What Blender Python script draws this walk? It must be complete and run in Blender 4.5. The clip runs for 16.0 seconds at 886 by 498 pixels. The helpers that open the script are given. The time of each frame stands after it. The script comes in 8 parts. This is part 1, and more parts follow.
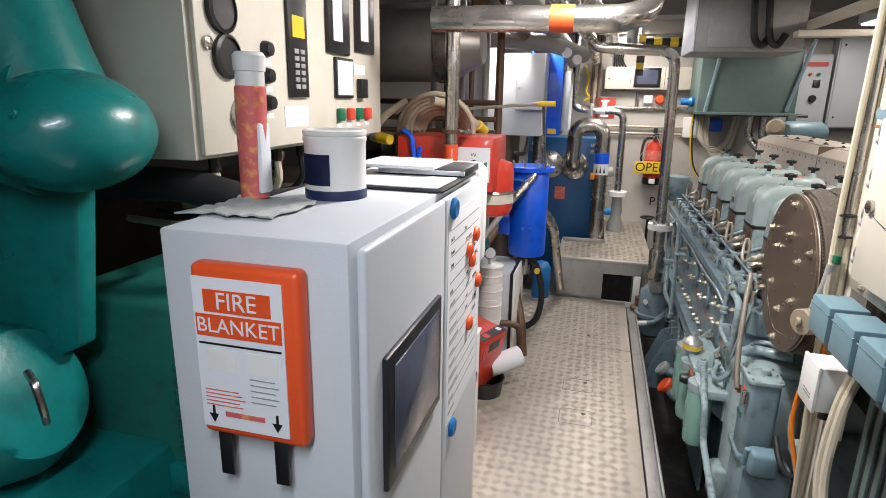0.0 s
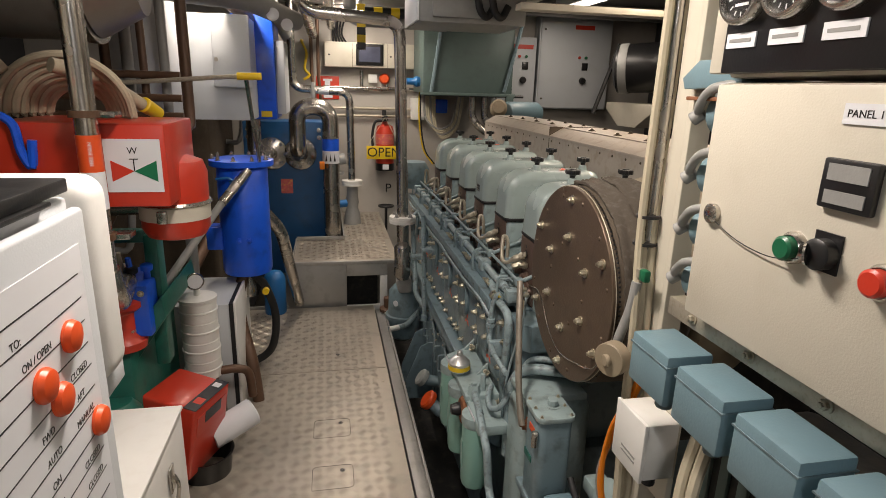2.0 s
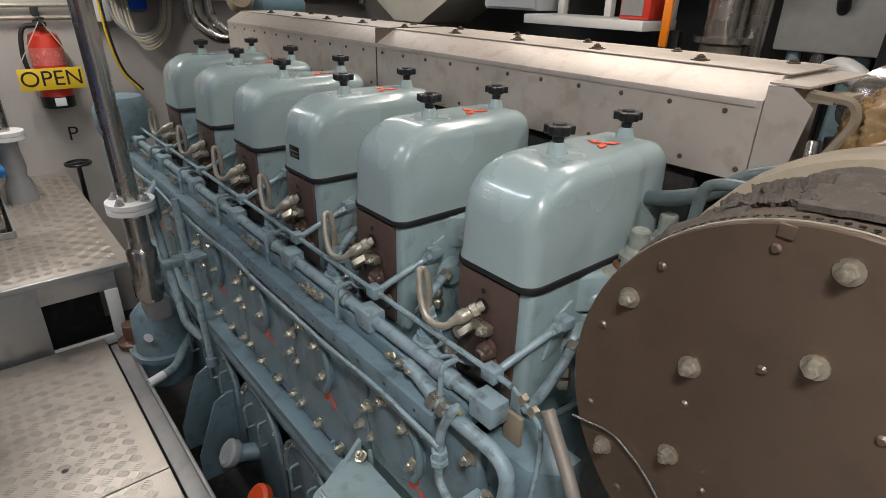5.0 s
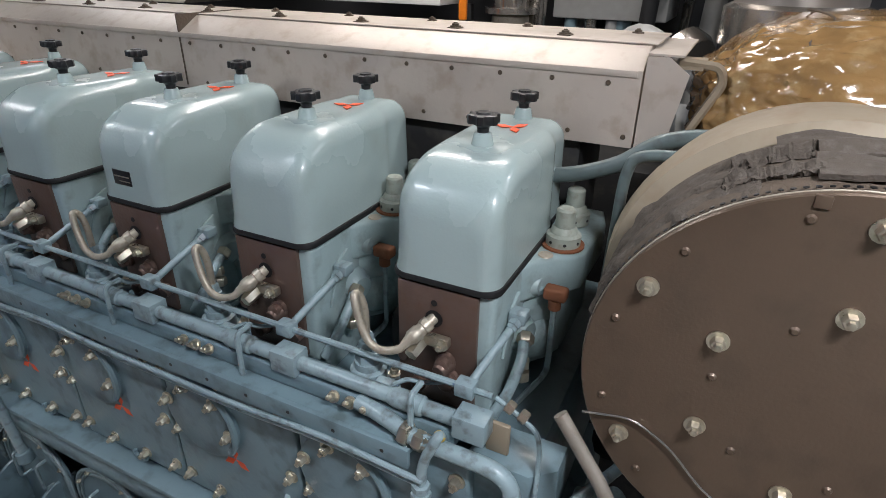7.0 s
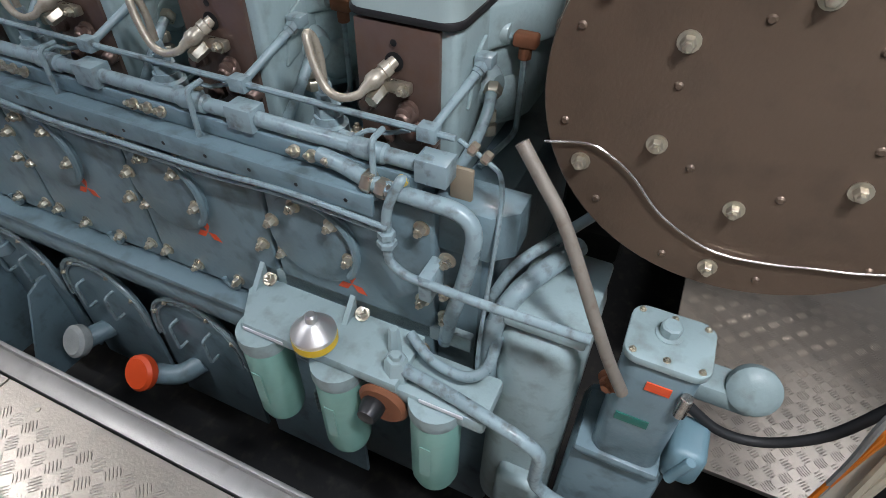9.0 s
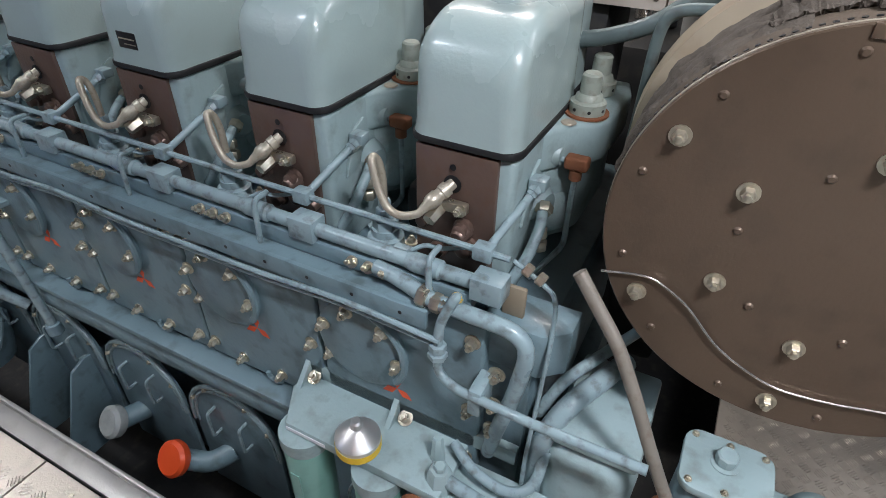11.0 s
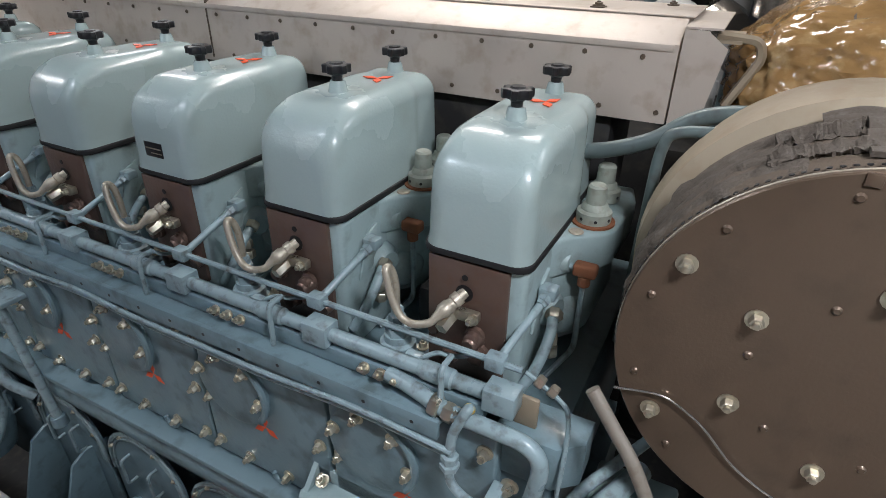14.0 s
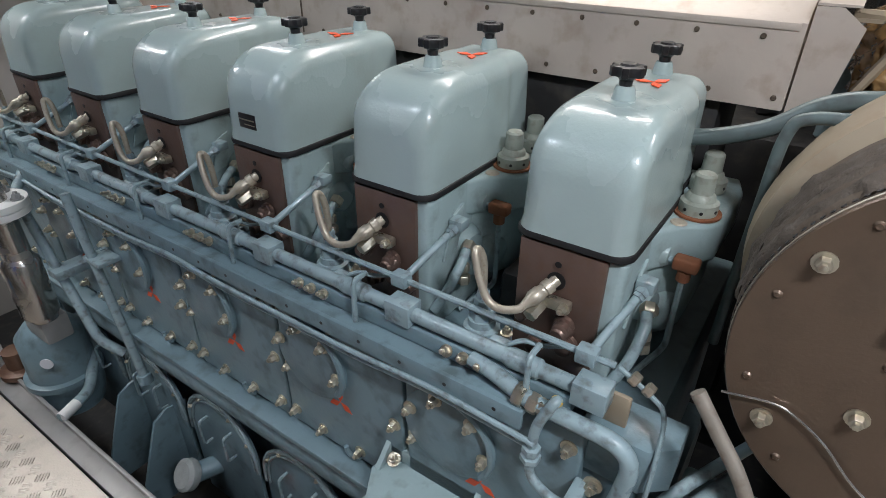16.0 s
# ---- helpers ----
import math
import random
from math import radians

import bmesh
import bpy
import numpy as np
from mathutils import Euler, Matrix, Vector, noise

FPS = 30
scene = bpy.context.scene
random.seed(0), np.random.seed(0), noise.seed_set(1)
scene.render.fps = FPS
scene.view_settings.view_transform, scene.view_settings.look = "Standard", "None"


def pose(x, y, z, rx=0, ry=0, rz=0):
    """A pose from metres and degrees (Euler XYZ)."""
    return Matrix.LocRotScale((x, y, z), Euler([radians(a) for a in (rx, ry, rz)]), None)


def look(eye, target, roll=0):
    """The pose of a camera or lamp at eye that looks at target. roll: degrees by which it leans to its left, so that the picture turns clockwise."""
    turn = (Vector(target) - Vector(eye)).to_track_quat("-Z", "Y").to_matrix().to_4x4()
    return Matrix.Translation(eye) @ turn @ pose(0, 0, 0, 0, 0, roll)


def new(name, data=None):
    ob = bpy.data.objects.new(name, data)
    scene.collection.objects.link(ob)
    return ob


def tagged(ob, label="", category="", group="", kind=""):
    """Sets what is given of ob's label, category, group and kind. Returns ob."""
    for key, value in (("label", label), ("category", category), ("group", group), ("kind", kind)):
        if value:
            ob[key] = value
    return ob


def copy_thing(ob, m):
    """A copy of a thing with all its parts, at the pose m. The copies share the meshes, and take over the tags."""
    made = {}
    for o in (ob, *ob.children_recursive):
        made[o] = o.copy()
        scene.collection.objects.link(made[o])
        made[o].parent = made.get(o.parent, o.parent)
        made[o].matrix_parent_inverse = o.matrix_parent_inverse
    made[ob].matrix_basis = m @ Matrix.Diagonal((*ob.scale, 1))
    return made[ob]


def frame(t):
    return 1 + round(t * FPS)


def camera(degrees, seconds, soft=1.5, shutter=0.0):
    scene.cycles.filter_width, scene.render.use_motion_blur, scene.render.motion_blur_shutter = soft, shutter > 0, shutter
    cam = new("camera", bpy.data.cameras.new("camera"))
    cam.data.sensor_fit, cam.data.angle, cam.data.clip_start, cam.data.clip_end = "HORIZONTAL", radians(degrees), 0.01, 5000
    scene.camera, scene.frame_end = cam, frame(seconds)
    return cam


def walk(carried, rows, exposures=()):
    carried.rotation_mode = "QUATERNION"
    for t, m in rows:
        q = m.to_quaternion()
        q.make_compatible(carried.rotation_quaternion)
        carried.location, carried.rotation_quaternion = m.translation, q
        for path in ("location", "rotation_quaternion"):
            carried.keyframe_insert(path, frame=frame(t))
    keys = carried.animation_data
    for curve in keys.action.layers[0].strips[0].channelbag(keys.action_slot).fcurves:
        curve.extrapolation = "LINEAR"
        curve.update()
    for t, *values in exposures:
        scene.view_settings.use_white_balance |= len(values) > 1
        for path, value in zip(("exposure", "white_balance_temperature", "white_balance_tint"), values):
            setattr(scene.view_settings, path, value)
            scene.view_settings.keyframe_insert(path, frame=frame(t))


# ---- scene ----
cam = camera(75.8, 16.0, 0.8)
PATH = [
    (0, (0.917, 0.629, 1.623), (0.418, 2.497, 1.111), 1.0),
    (0.5, (1.015, 0.809, 1.622), (0.763, 2.729, 1.122), 1.5),
    (1, (1.043, 0.984, 1.602), (1.103, 2.918, 1.096), 1.9),
    (1.5, (0.962, 1.192, 1.603), (1.309, 3.099, 1.109), 1.8),
    (2, (0.93, 1.345, 1.578), (1.317, 3.231, 1.035), 1.7),
    (2.5, (0.955, 1.606, 1.551), (1.377, 3.446, 0.89), 1.5),
    (3, (1.001, 1.845, 1.557), (1.554, 3.632, 0.851), 1.4),
    (3.5, (0.977, 2.129, 1.552), (1.816, 3.818, 0.887), 1.3),
    (4, (0.995, 2.327, 1.546), (2.093, 3.83, 0.815), 1.7),
    (4.2, (1.002, 2.385, 1.536), (2.114, 3.865, 0.778), 1.8),
    (6.3, (0.972, 2.963, 1.519), (2.399, 4.024, 0.602), 0.7),
    (6.5, (0.951, 2.968, 1.526), (2.437, 3.952, 0.619), 0.7),
    (7, (0.922, 2.935, 1.529), (2.53, 3.715, 0.632), 0.9),
    (7.5, (0.915, 2.916, 1.493), (2.493, 3.599, 0.472), 0.7),
    (8, (0.906, 2.895, 1.432), (2.356, 3.486, 0.187), 1.0),
    (8.2, (0.902, 2.875, 1.404), (2.293, 3.477, 0.099), 0.8),
    (10.3, (0.884, 2.892, 1.38), (2.21, 3.481, 0.004), 1.5),
    (10.5, (0.886, 2.902, 1.393), (2.23, 3.53, 0.052), 1.2),
    (11, (0.895, 2.938, 1.459), (2.34, 3.667, 0.285), 1.2),
    (11.5, (0.914, 2.955, 1.522), (2.428, 3.79, 0.517), 1.0),
    (12, (0.913, 2.95, 1.541), (2.482, 3.78, 0.618), 1.0),
    (12.5, (0.915, 2.925, 1.546), (2.552, 3.661, 0.664), 1.2),
    (13, (0.911, 2.909, 1.545), (2.57, 3.596, 0.665), 1.2),
    (13.5, (0.918, 2.909, 1.54), (2.549, 3.601, 0.614), 1.1),
    (14, (0.906, 2.96, 1.528), (2.457, 3.765, 0.556), 0.9),
    (14.5, (0.899, 2.972, 1.522), (2.417, 3.83, 0.542), 0.9),
    (15, (0.884, 2.989, 1.52), (2.342, 3.938, 0.534), 0.6),
    (15.5, (0.883, 3.013, 1.507), (2.319, 3.973, 0.499), 0.5),
    (16, (0.9, 3.018, 1.505), (2.323, 3.989, 0.489), 0.6),
]
EXPOSURES = [(0, 0.42, 6500, 13), (0.5, 0.05, 6000, 11), (1.0, -0.18, 6200, 12), (1.5, -0.33, 6900, 14), (2.5, -0.34, 7600, 15), (3.0, -0.3, 7200, 14), (3.5, -0.14, 6800, 13), (4.2, -0.18, 6500, 12), (6.5, 0.02, 5950, 12), (8, 0.22, 5900, 12), (10.5, 0.27, 5850, 12), (12, 0.15, 5850, 11), (16, 0.09, 5900, 11)]
walk(cam, [(t, look(eye, target, roll)) for t, eye, target, roll in PATH], EXPOSURES)

# ---- world and lamps ----
world = bpy.data.worlds.new("world")
world.use_nodes = True
world.node_tree.nodes["Background"].inputs[0].default_value = (0.02, 0.022, 0.025, 1)
world.node_tree.nodes["Background"].inputs[1].default_value = 0.05
scene.world = world
scene.view_settings.exposure = 0.0
# assumed ceiling lamps, out of view: place, length, along y?, watts, colour
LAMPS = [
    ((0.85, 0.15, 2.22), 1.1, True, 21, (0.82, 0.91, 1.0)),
    # set from the bolt shadows on the round cover
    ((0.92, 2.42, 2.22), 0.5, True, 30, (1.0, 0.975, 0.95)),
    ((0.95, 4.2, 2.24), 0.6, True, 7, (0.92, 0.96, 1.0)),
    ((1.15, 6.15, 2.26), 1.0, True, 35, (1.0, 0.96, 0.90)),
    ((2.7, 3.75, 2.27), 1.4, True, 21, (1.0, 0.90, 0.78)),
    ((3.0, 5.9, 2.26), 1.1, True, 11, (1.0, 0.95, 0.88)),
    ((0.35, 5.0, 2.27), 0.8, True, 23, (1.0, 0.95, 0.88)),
    # set from the brightly lit starboard deck
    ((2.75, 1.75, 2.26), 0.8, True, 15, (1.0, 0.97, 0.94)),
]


# ---- materials ----
def mat(name, col, rough=0.5, metal=0.0, var=0.25, scale=5.0, bump=0.15, bscale=90.0, dirt=None, amount=0.35, coat=0.0, rvar=0.15):
    """A painted, bare or plastic surface: tone drifts at a large scale, grain at a small one, dirt in patches."""
    m = bpy.data.materials.new(name)
    m.use_nodes = True
    nt = m.node_tree
    bs = nt.nodes["Principled BSDF"]
    tc = nt.nodes.new("ShaderNodeTexCoord")
    n1 = nt.nodes.new("ShaderNodeTexNoise")
    n1.inputs["Scale"].default_value, n1.inputs["Detail"].default_value = scale, 5
    n2 = nt.nodes.new("ShaderNodeTexNoise")
    n2.inputs["Scale"].default_value, n2.inputs["Detail"].default_value = bscale, 3
    for n in (n1, n2):
        nt.links.new(tc.outputs["Object"], n.inputs["Vector"])
    dark = tuple(c * (1 - var) for c in col)
    mx = nt.nodes.new("ShaderNodeMixRGB")
    mx.inputs[1].default_value, mx.inputs[2].default_value = (*dark, 1), (*(min(1, c * (1 + var * 0.4)) for c in col), 1)
    nt.links.new(n1.outputs["Fac"], mx.inputs[0])
    out = mx.outputs[0]
    if dirt:
        n3 = nt.nodes.new("ShaderNodeTexNoise")
        n3.inputs["Scale"].default_value, n3.inputs["Detail"].default_value = scale * 3.1, 8
        nt.links.new(tc.outputs["Object"], n3.inputs["Vector"])
        rp = nt.nodes.new("ShaderNodeValToRGB")
        rp.color_ramp.elements[0].position, rp.color_ramp.elements[1].position = 0.52, 0.74
        rp.color_ramp.elements[1].color = (amount, amount, amount, 1)
        nt.links.new(n3.outputs["Fac"], rp.inputs[0])
        m2 = nt.nodes.new("ShaderNodeMixRGB")
        m2.inputs[2].default_value = (*dirt, 1)
        nt.links.new(rp.outputs[0], m2.inputs[0])
        nt.links.new(out, m2.inputs[1])
        out = m2.outputs[0]
    nt.links.new(out, bs.inputs["Base Color"])
    mr = nt.nodes.new("ShaderNodeMapRange")
    mr.inputs["To Min"].default_value, mr.inputs["To Max"].default_value = max(0.03, rough - rvar), min(1, rough + rvar)
    nt.links.new(n1.outputs["Fac"], mr.inputs["Value"])
    nt.links.new(mr.outputs[0], bs.inputs["Roughness"])
    bs.inputs["Metallic"].default_value = metal
    bs.inputs["Coat Weight"].default_value = coat
    bp = nt.nodes.new("ShaderNodeBump")
    bp.inputs["Strength"].default_value, bp.inputs["Distance"].default_value = bump, 0.002
    nt.links.new(n2.outputs["Fac"], bp.inputs["Height"])
    nt.links.new(bp.outputs[0], bs.inputs["Normal"])
    return m


def glow(name, col, power):
    m = bpy.data.materials.new(name)
    m.use_nodes = True
    bs = m.node_tree.nodes["Principled BSDF"]
    bs.inputs["Emission Color"].default_value, bs.inputs["Emission Strength"].default_value = (*col, 1), power
    return m


def glass(name):
    m = bpy.data.materials.new(name)
    m.use_nodes = True
    bs = m.node_tree.nodes["Principled BSDF"]
    bs.inputs["Transmission Weight"].default_value, bs.inputs["Roughness"].default_value, bs.inputs["IOR"].default_value = 1, 0.03, 1.2
    return m


COVER = mat("cover_paint", (0.345, 0.425, 0.415), 0.25, 0, 0.16, 4, 0.22, 160, (0.26, 0.30, 0.24), 0.3, 0.3, 0.10)
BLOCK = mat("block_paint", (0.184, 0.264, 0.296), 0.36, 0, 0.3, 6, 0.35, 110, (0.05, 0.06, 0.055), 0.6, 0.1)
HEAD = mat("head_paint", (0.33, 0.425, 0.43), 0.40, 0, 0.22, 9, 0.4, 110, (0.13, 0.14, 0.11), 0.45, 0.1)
PIPEP = mat("pipe_paint", (0.29, 0.38, 0.405), 0.33, 0, 0.3, 14, 0.3, 120, (0.07, 0.06, 0.045), 0.75, 0.15)
COPPER = mat("heat_brown", (0.185, 0.125, 0.100), 0.36, 0.5, 0.35, 14, 0.3, 120, (0.17, 0.09, 0.055), 0.4)
RUST = mat("rust", (0.26, 0.10, 0.045), 0.75, 0.1, 0.4, 30, 0.6, 200)
DISC = mat("brown_plate", (0.140, 0.098, 0.068), 0.34, 0.45, 0.25, 5, 0.25, 200, (0.07, 0.055, 0.042), 0.45)
DRUM = mat("brown_lagging", (0.095, 0.070, 0.048), 0.8, 0, 0.3, 9, 0.9, 130, (0.14, 0.12, 0.09), 0.35)
FELT = mat("grey_felt", (0.088, 0.071, 0.055), 0.95, 0, 0.35, 22, 1.0, 260, (0.15, 0.135, 0.115), 0.5)
SHELL = mat("cream_shell", (0.33, 0.27, 0.19), 0.55, 0.1, 0.3, 6, 0.3, 80, (0.22, 0.15, 0.09), 0.55)
DUCT = mat("dusty_aluminium", (0.52, 0.46, 0.40), 0.5, 0.3, 0.2, 7, 0.35, 60, (0.32, 0.23, 0.16), 0.5)
WRAP = mat("resin_wrap", (0.36, 0.215, 0.085), 0.14, 0.0, 0.6, 9, 0.9, 55, (0.50, 0.36, 0.18), 0.6, 0.7, 0.06)
STEEL = mat("zinc_steel", (0.60, 0.55, 0.44), 0.32, 0.85, 0.3, 40, 0.2, 200, (0.3, 0.24, 0.14), 0.35)
STAIN = mat("stainless", (0.52, 0.49, 0.45), 0.25, 0.95, 0.15, 9, 0.1, 150, (0.34, 0.29, 0.23), 0.3)
BRASSY = mat("tarnished_tube", (0.50, 0.45, 0.36), 0.40, 0.5, 0.3, 40, 0.2, 200, (0.25, 0.18, 0.1), 0.4)
PLATEA = mat("tread_plate", (0.53, 0.475, 0.405), 0.36, 0.55, 0.25, 3.5, 0.35, 140, (0.27, 0.25, 0.22), 0.5)
PLATEB = mat("bare_aluminium", (0.47, 0.46, 0.44), 0.42, 0.65, 0.22, 5, 0.2, 120, (0.25, 0.23, 0.2), 0.4)
GREYC = mat("grey_cabinet", (0.55, 0.575, 0.60), 0.45, 0, 0.08, 3, 0.2, 300, (0.45, 0.45, 0.43), 0.2)
CREAM = mat("cream_cabinet", (0.60, 0.56, 0.47), 0.45, 0, 0.08, 3, 0.2, 300, (0.42, 0.37, 0.28), 0.25)
WALLP = mat("grey_wall_paint", (0.47, 0.44, 0.40), 0.55, 0, 0.15, 2.5, 0.25, 60, (0.36, 0.31, 0.25), 0.3)
# near-black: the gloom of the cluttered background put into the wall colour
DARKW = mat("gloom_bulkhead", (0.045, 0.045, 0.047), 0.7, 0, 0.4, 2.5, 0.3, 60)
CEILP = mat("ceiling_paint", (0.20, 0.19, 0.18), 0.6, 0, 0.2, 2, 0.3, 40)
# near-black for the bilge, and for shade painted into gaps and recesses
PITSHADE = mat("bilge_and_shade_black", (0.016, 0.016, 0.016), 0.6, 0, 0.5, 6, 0.4, 60, (0.07, 0.06, 0.045), 0.5)
BLACK = mat("black_plastic", (0.012, 0.012, 0.013), 0.35, 0, 0.2, 20, 0.1, 200)
RUBBER = mat("black_rubber", (0.013, 0.013, 0.014), 0.6, 0, 0.3, 30, 0.2, 200)
WHITE = mat("white_plastic", (0.78, 0.77, 0.74), 0.4, 0, 0.08, 8, 0.1, 200, (0.6, 0.56, 0.5), 0.2)
PAPER = mat("paper", (0.72, 0.73, 0.76), 0.75, 0, 0.06, 10, 0.1, 200)
RED = mat("red_paint", (0.62, 0.045, 0.022), 0.35, 0, 0.2, 6, 0.15, 150, (0.35, 0.03, 0.02), 0.3, 0.2)
ORANGE = mat("orange_plastic", (0.78, 0.09, 0.02), 0.4, 0, 0.1, 6, 0.1, 150)
BLUE = mat("blue_paint", (0.004, 0.11, 0.78), 0.33, 0, 0.2, 6, 0.25, 120, (0.005, 0.03, 0.3), 0.4, 0.2)
DBLUE = mat("dark_blue_paint", (0.012, 0.085, 0.22), 0.4, 0, 0.25, 5, 0.25, 120, (0.02, 0.05, 0.10), 0.4, 0.1)
MAGB = mat("blue_plastic", (0.01, 0.14, 0.38), 0.35, 0, 0.1, 9, 0.1, 150)
GREEN = mat("teal_generator_paint", (0.004, 0.205, 0.19), 0.3, 0, 0.25, 5, 0.3, 90, (0.01, 0.06, 0.06), 0.5, 0.25)
DGREEN = mat("green_frame_paint", (0.014, 0.15, 0.115), 0.4, 0, 0.3, 7, 0.3, 90, (0.03, 0.04, 0.035), 0.4)
TEALB = mat("blue_grey_box", (0.165, 0.27, 0.315), 0.4, 0, 0.12, 6, 0.2, 200, (0.11, 0.16, 0.17), 0.3, 0.05)
GTANK = mat("tank_paint", (0.105, 0.155, 0.145), 0.5, 0, 0.2, 4, 0.25, 100, (0.07, 0.09, 0.085), 0.4)
CAN = mat("filter_green", (0.22, 0.42, 0.36), 0.35, 0, 0.1, 8, 0.1, 150, (0.15, 0.25, 0.2), 0.3, 0.2)
NUTG = mat("nut_paint", (0.33, 0.36, 0.31), 0.45, 0.1, 0.25, 20, 0.3, 150, (0.16, 0.13, 0.09), 0.5)
COOL = mat("coolant_pipe_paint", (0.115, 0.15, 0.15), 0.38, 0.1, 0.35, 14, 0.3, 120, (0.05, 0.045, 0.04), 0.5)
LIDG = mat("smoky_plastic", (0.30, 0.34, 0.38), 0.25, 0, 0.1, 5, 0.05, 200)
ROD = mat("scuffed_pipe", (0.30, 0.265, 0.22), 0.5, 0.3, 0.35, 18, 0.3, 150, (0.17, 0.11, 0.07), 0.5)
YELLOW = mat("yellow_paint", (0.75, 0.50, 0.02), 0.4, 0, 0.15, 10, 0.1, 150)
ORNG2 = mat("orange_handle", (0.80, 0.22, 0.01), 0.4, 0, 0.1, 10, 0.1, 150)
SILVER = mat("matt_cap", (0.72, 0.71, 0.69), 0.36, 0.85, 0.1, 20, 0.1, 200)
HOSE = mat("canvas_hose", (0.48, 0.41, 0.30), 0.9, 0, 0.3, 25, 0.8, 300)
CABLE = mat("cream_cable", (0.52, 0.46, 0.34), 0.55, 0, 0.2, 25, 0.2, 200)
GCABLE = mat("grey_cable", (0.30, 0.30, 0.29), 0.45, 0, 0.2, 25, 0.2, 200)
EXH = mat("exhaust_cladding", (0.36, 0.33, 0.30), 0.40, 0.7, 0.25, 3, 0.2, 60, (0.2, 0.17, 0.14), 0.4)
RAG = mat("grey_rag", (0.42, 0.44, 0.42), 0.9, 0, 0.3, 40, 0.9, 200)
NAVY = mat("navy_label", (0.015, 0.025, 0.09), 0.5, 0, 0.1, 20, 0.1, 100)
PINK = mat("red_pink_label", (0.75, 0.16, 0.15), 0.4, 0, 0.5, 18, 0.1, 100, (0.85, 0.5, 0.1), 0.8)
SCREEN = mat("dark_screen", (0.09, 0.10, 0.15), 0.18, 0, 0.5, 9, 0.02, 100)
GLASS = glass("gauge_glass")
LAMPM = glow("lamp_diffuser", (1.0, 0.96, 0.9), 3.0)
REDLED = glow("red_led", (1.0, 0.05, 0.02), 4.0)
GRN = mat("green_plastic", (0.008, 0.13, 0.06), 0.35, 0, 0.1, 20, 0.1, 100)
FGREEN = mat("sign_green", (0.0, 0.16, 0.07), 0.5, 0, 0.05, 20, 0.05, 100)
BROWNP = mat("brown_pipe", (0.14, 0.075, 0.045), 0.45, 0.2, 0.35, 10, 0.2, 100, (0.06, 0.04, 0.03), 0.4)

# ---- mesh helpers ----
ORG = {}
SHIFT = [Vector((0, 0, 0))]  # moves all things made while it is set


def grow(bm, b):
    tmp = bpy.data.meshes.new("tmp")
    b.to_mesh(tmp)
    b.free()
    bm.from_mesh(tmp)
    bpy.data.meshes.remove(tmp)
    return bm


def box(bm, x0, x1, y0, y1, z0, z1, bev=0.004, seg=2, m=None):
    b = bmesh.new()
    bmesh.ops.create_cube(b, size=1)
    for v in b.verts:
        v.co = Vector((x0 + (v.co.x + 0.5) * (x1 - x0), y0 + (v.co.y + 0.5) * (y1 - y0), z0 + (v.co.z + 0.5) * (z1 - z0)))
    if bev:
        bmesh.ops.bevel(b, geom=b.edges[:], offset=bev, segments=seg, affect="EDGES", profile=0.5, clamp_overlap=True)
    if m:
        b.transform(m)
    return grow(bm, b)


def lathe(bm, base, axis, prof, seg=24):
    """Turns the (radius, height) pairs about the axis at base."""
    q = Vector(axis).normalized().to_track_quat("Z", "Y").to_matrix()
    base = Vector(base)
    b = bmesh.new()
    rings = []
    for r, h in prof:
        rings.append([b.verts.new(base + q @ Vector((r * math.cos(2 * math.pi * k / seg), r * math.sin(2 * math.pi * k / seg), h))) for k in range(seg)])
    for a, c in zip(rings, rings[1:]):
        for k in range(seg):
            b.faces.new((a[k], a[(k + 1) % seg], c[(k + 1) % seg], c[k]))
    b.faces.new(rings[0][::-1])
    b.faces.new(rings[-1])
    bmesh.ops.remove_doubles(b, verts=b.verts, dist=1e-6)
    return grow(bm, b)


def cyl(bm, p0, p1, r, r1=None, seg=18, bev=0.15):
    p0, p1 = Vector(p0), Vector(p1)
    h, r1 = (p1 - p0).length, r if r1 is None else r1
    e = min(r, r1) * bev
    prof = [(r - e, 0), (r, e), (r1, h - e), (r1 - e, h)] if e and h > 2 * e else [(r, 0), (r1, h)]
    return lathe(bm, p0, p1 - p0, prof, seg)


def smooth_path(pts, n=6):
    pts = [Vector(p) for p in pts]
    if len(pts) < 3:
        return pts
    ext = [2 * pts[0] - pts[1]] + pts + [2 * pts[-1] - pts[-2]]
    out = []
    for i in range(1, len(ext) - 2):
        a, b, c, d = ext[i - 1:i + 3]
        for k in range(n):
            t = k / n
            out.append(0.5 * ((2 * b) + (c - a) * t + (2 * a - 5 * b + 4 * c - d) * t * t + (3 * b - a - 3 * c + d) * t ** 3))
    return out + [pts[-1]]


def bends(pts, r, n=5):
    """Straight runs with corners rounded to radius r."""
    pts = [Vector(p) for p in pts]
    out = [pts[0]]
    for a, b, c in zip(pts, pts[1:], pts[2:]):
        u, w = (a - b), (c - b)
        k = min(r, u.length * 0.49, w.length * 0.49)
        s, e = b + u.normalized() * k, b + w.normalized() * k
        for i in range(n + 1):
            t = i / n
            out.append((1 - t) ** 2 * s + 2 * t * (1 - t) * b + t * t * e)
    return out + [pts[-1]]


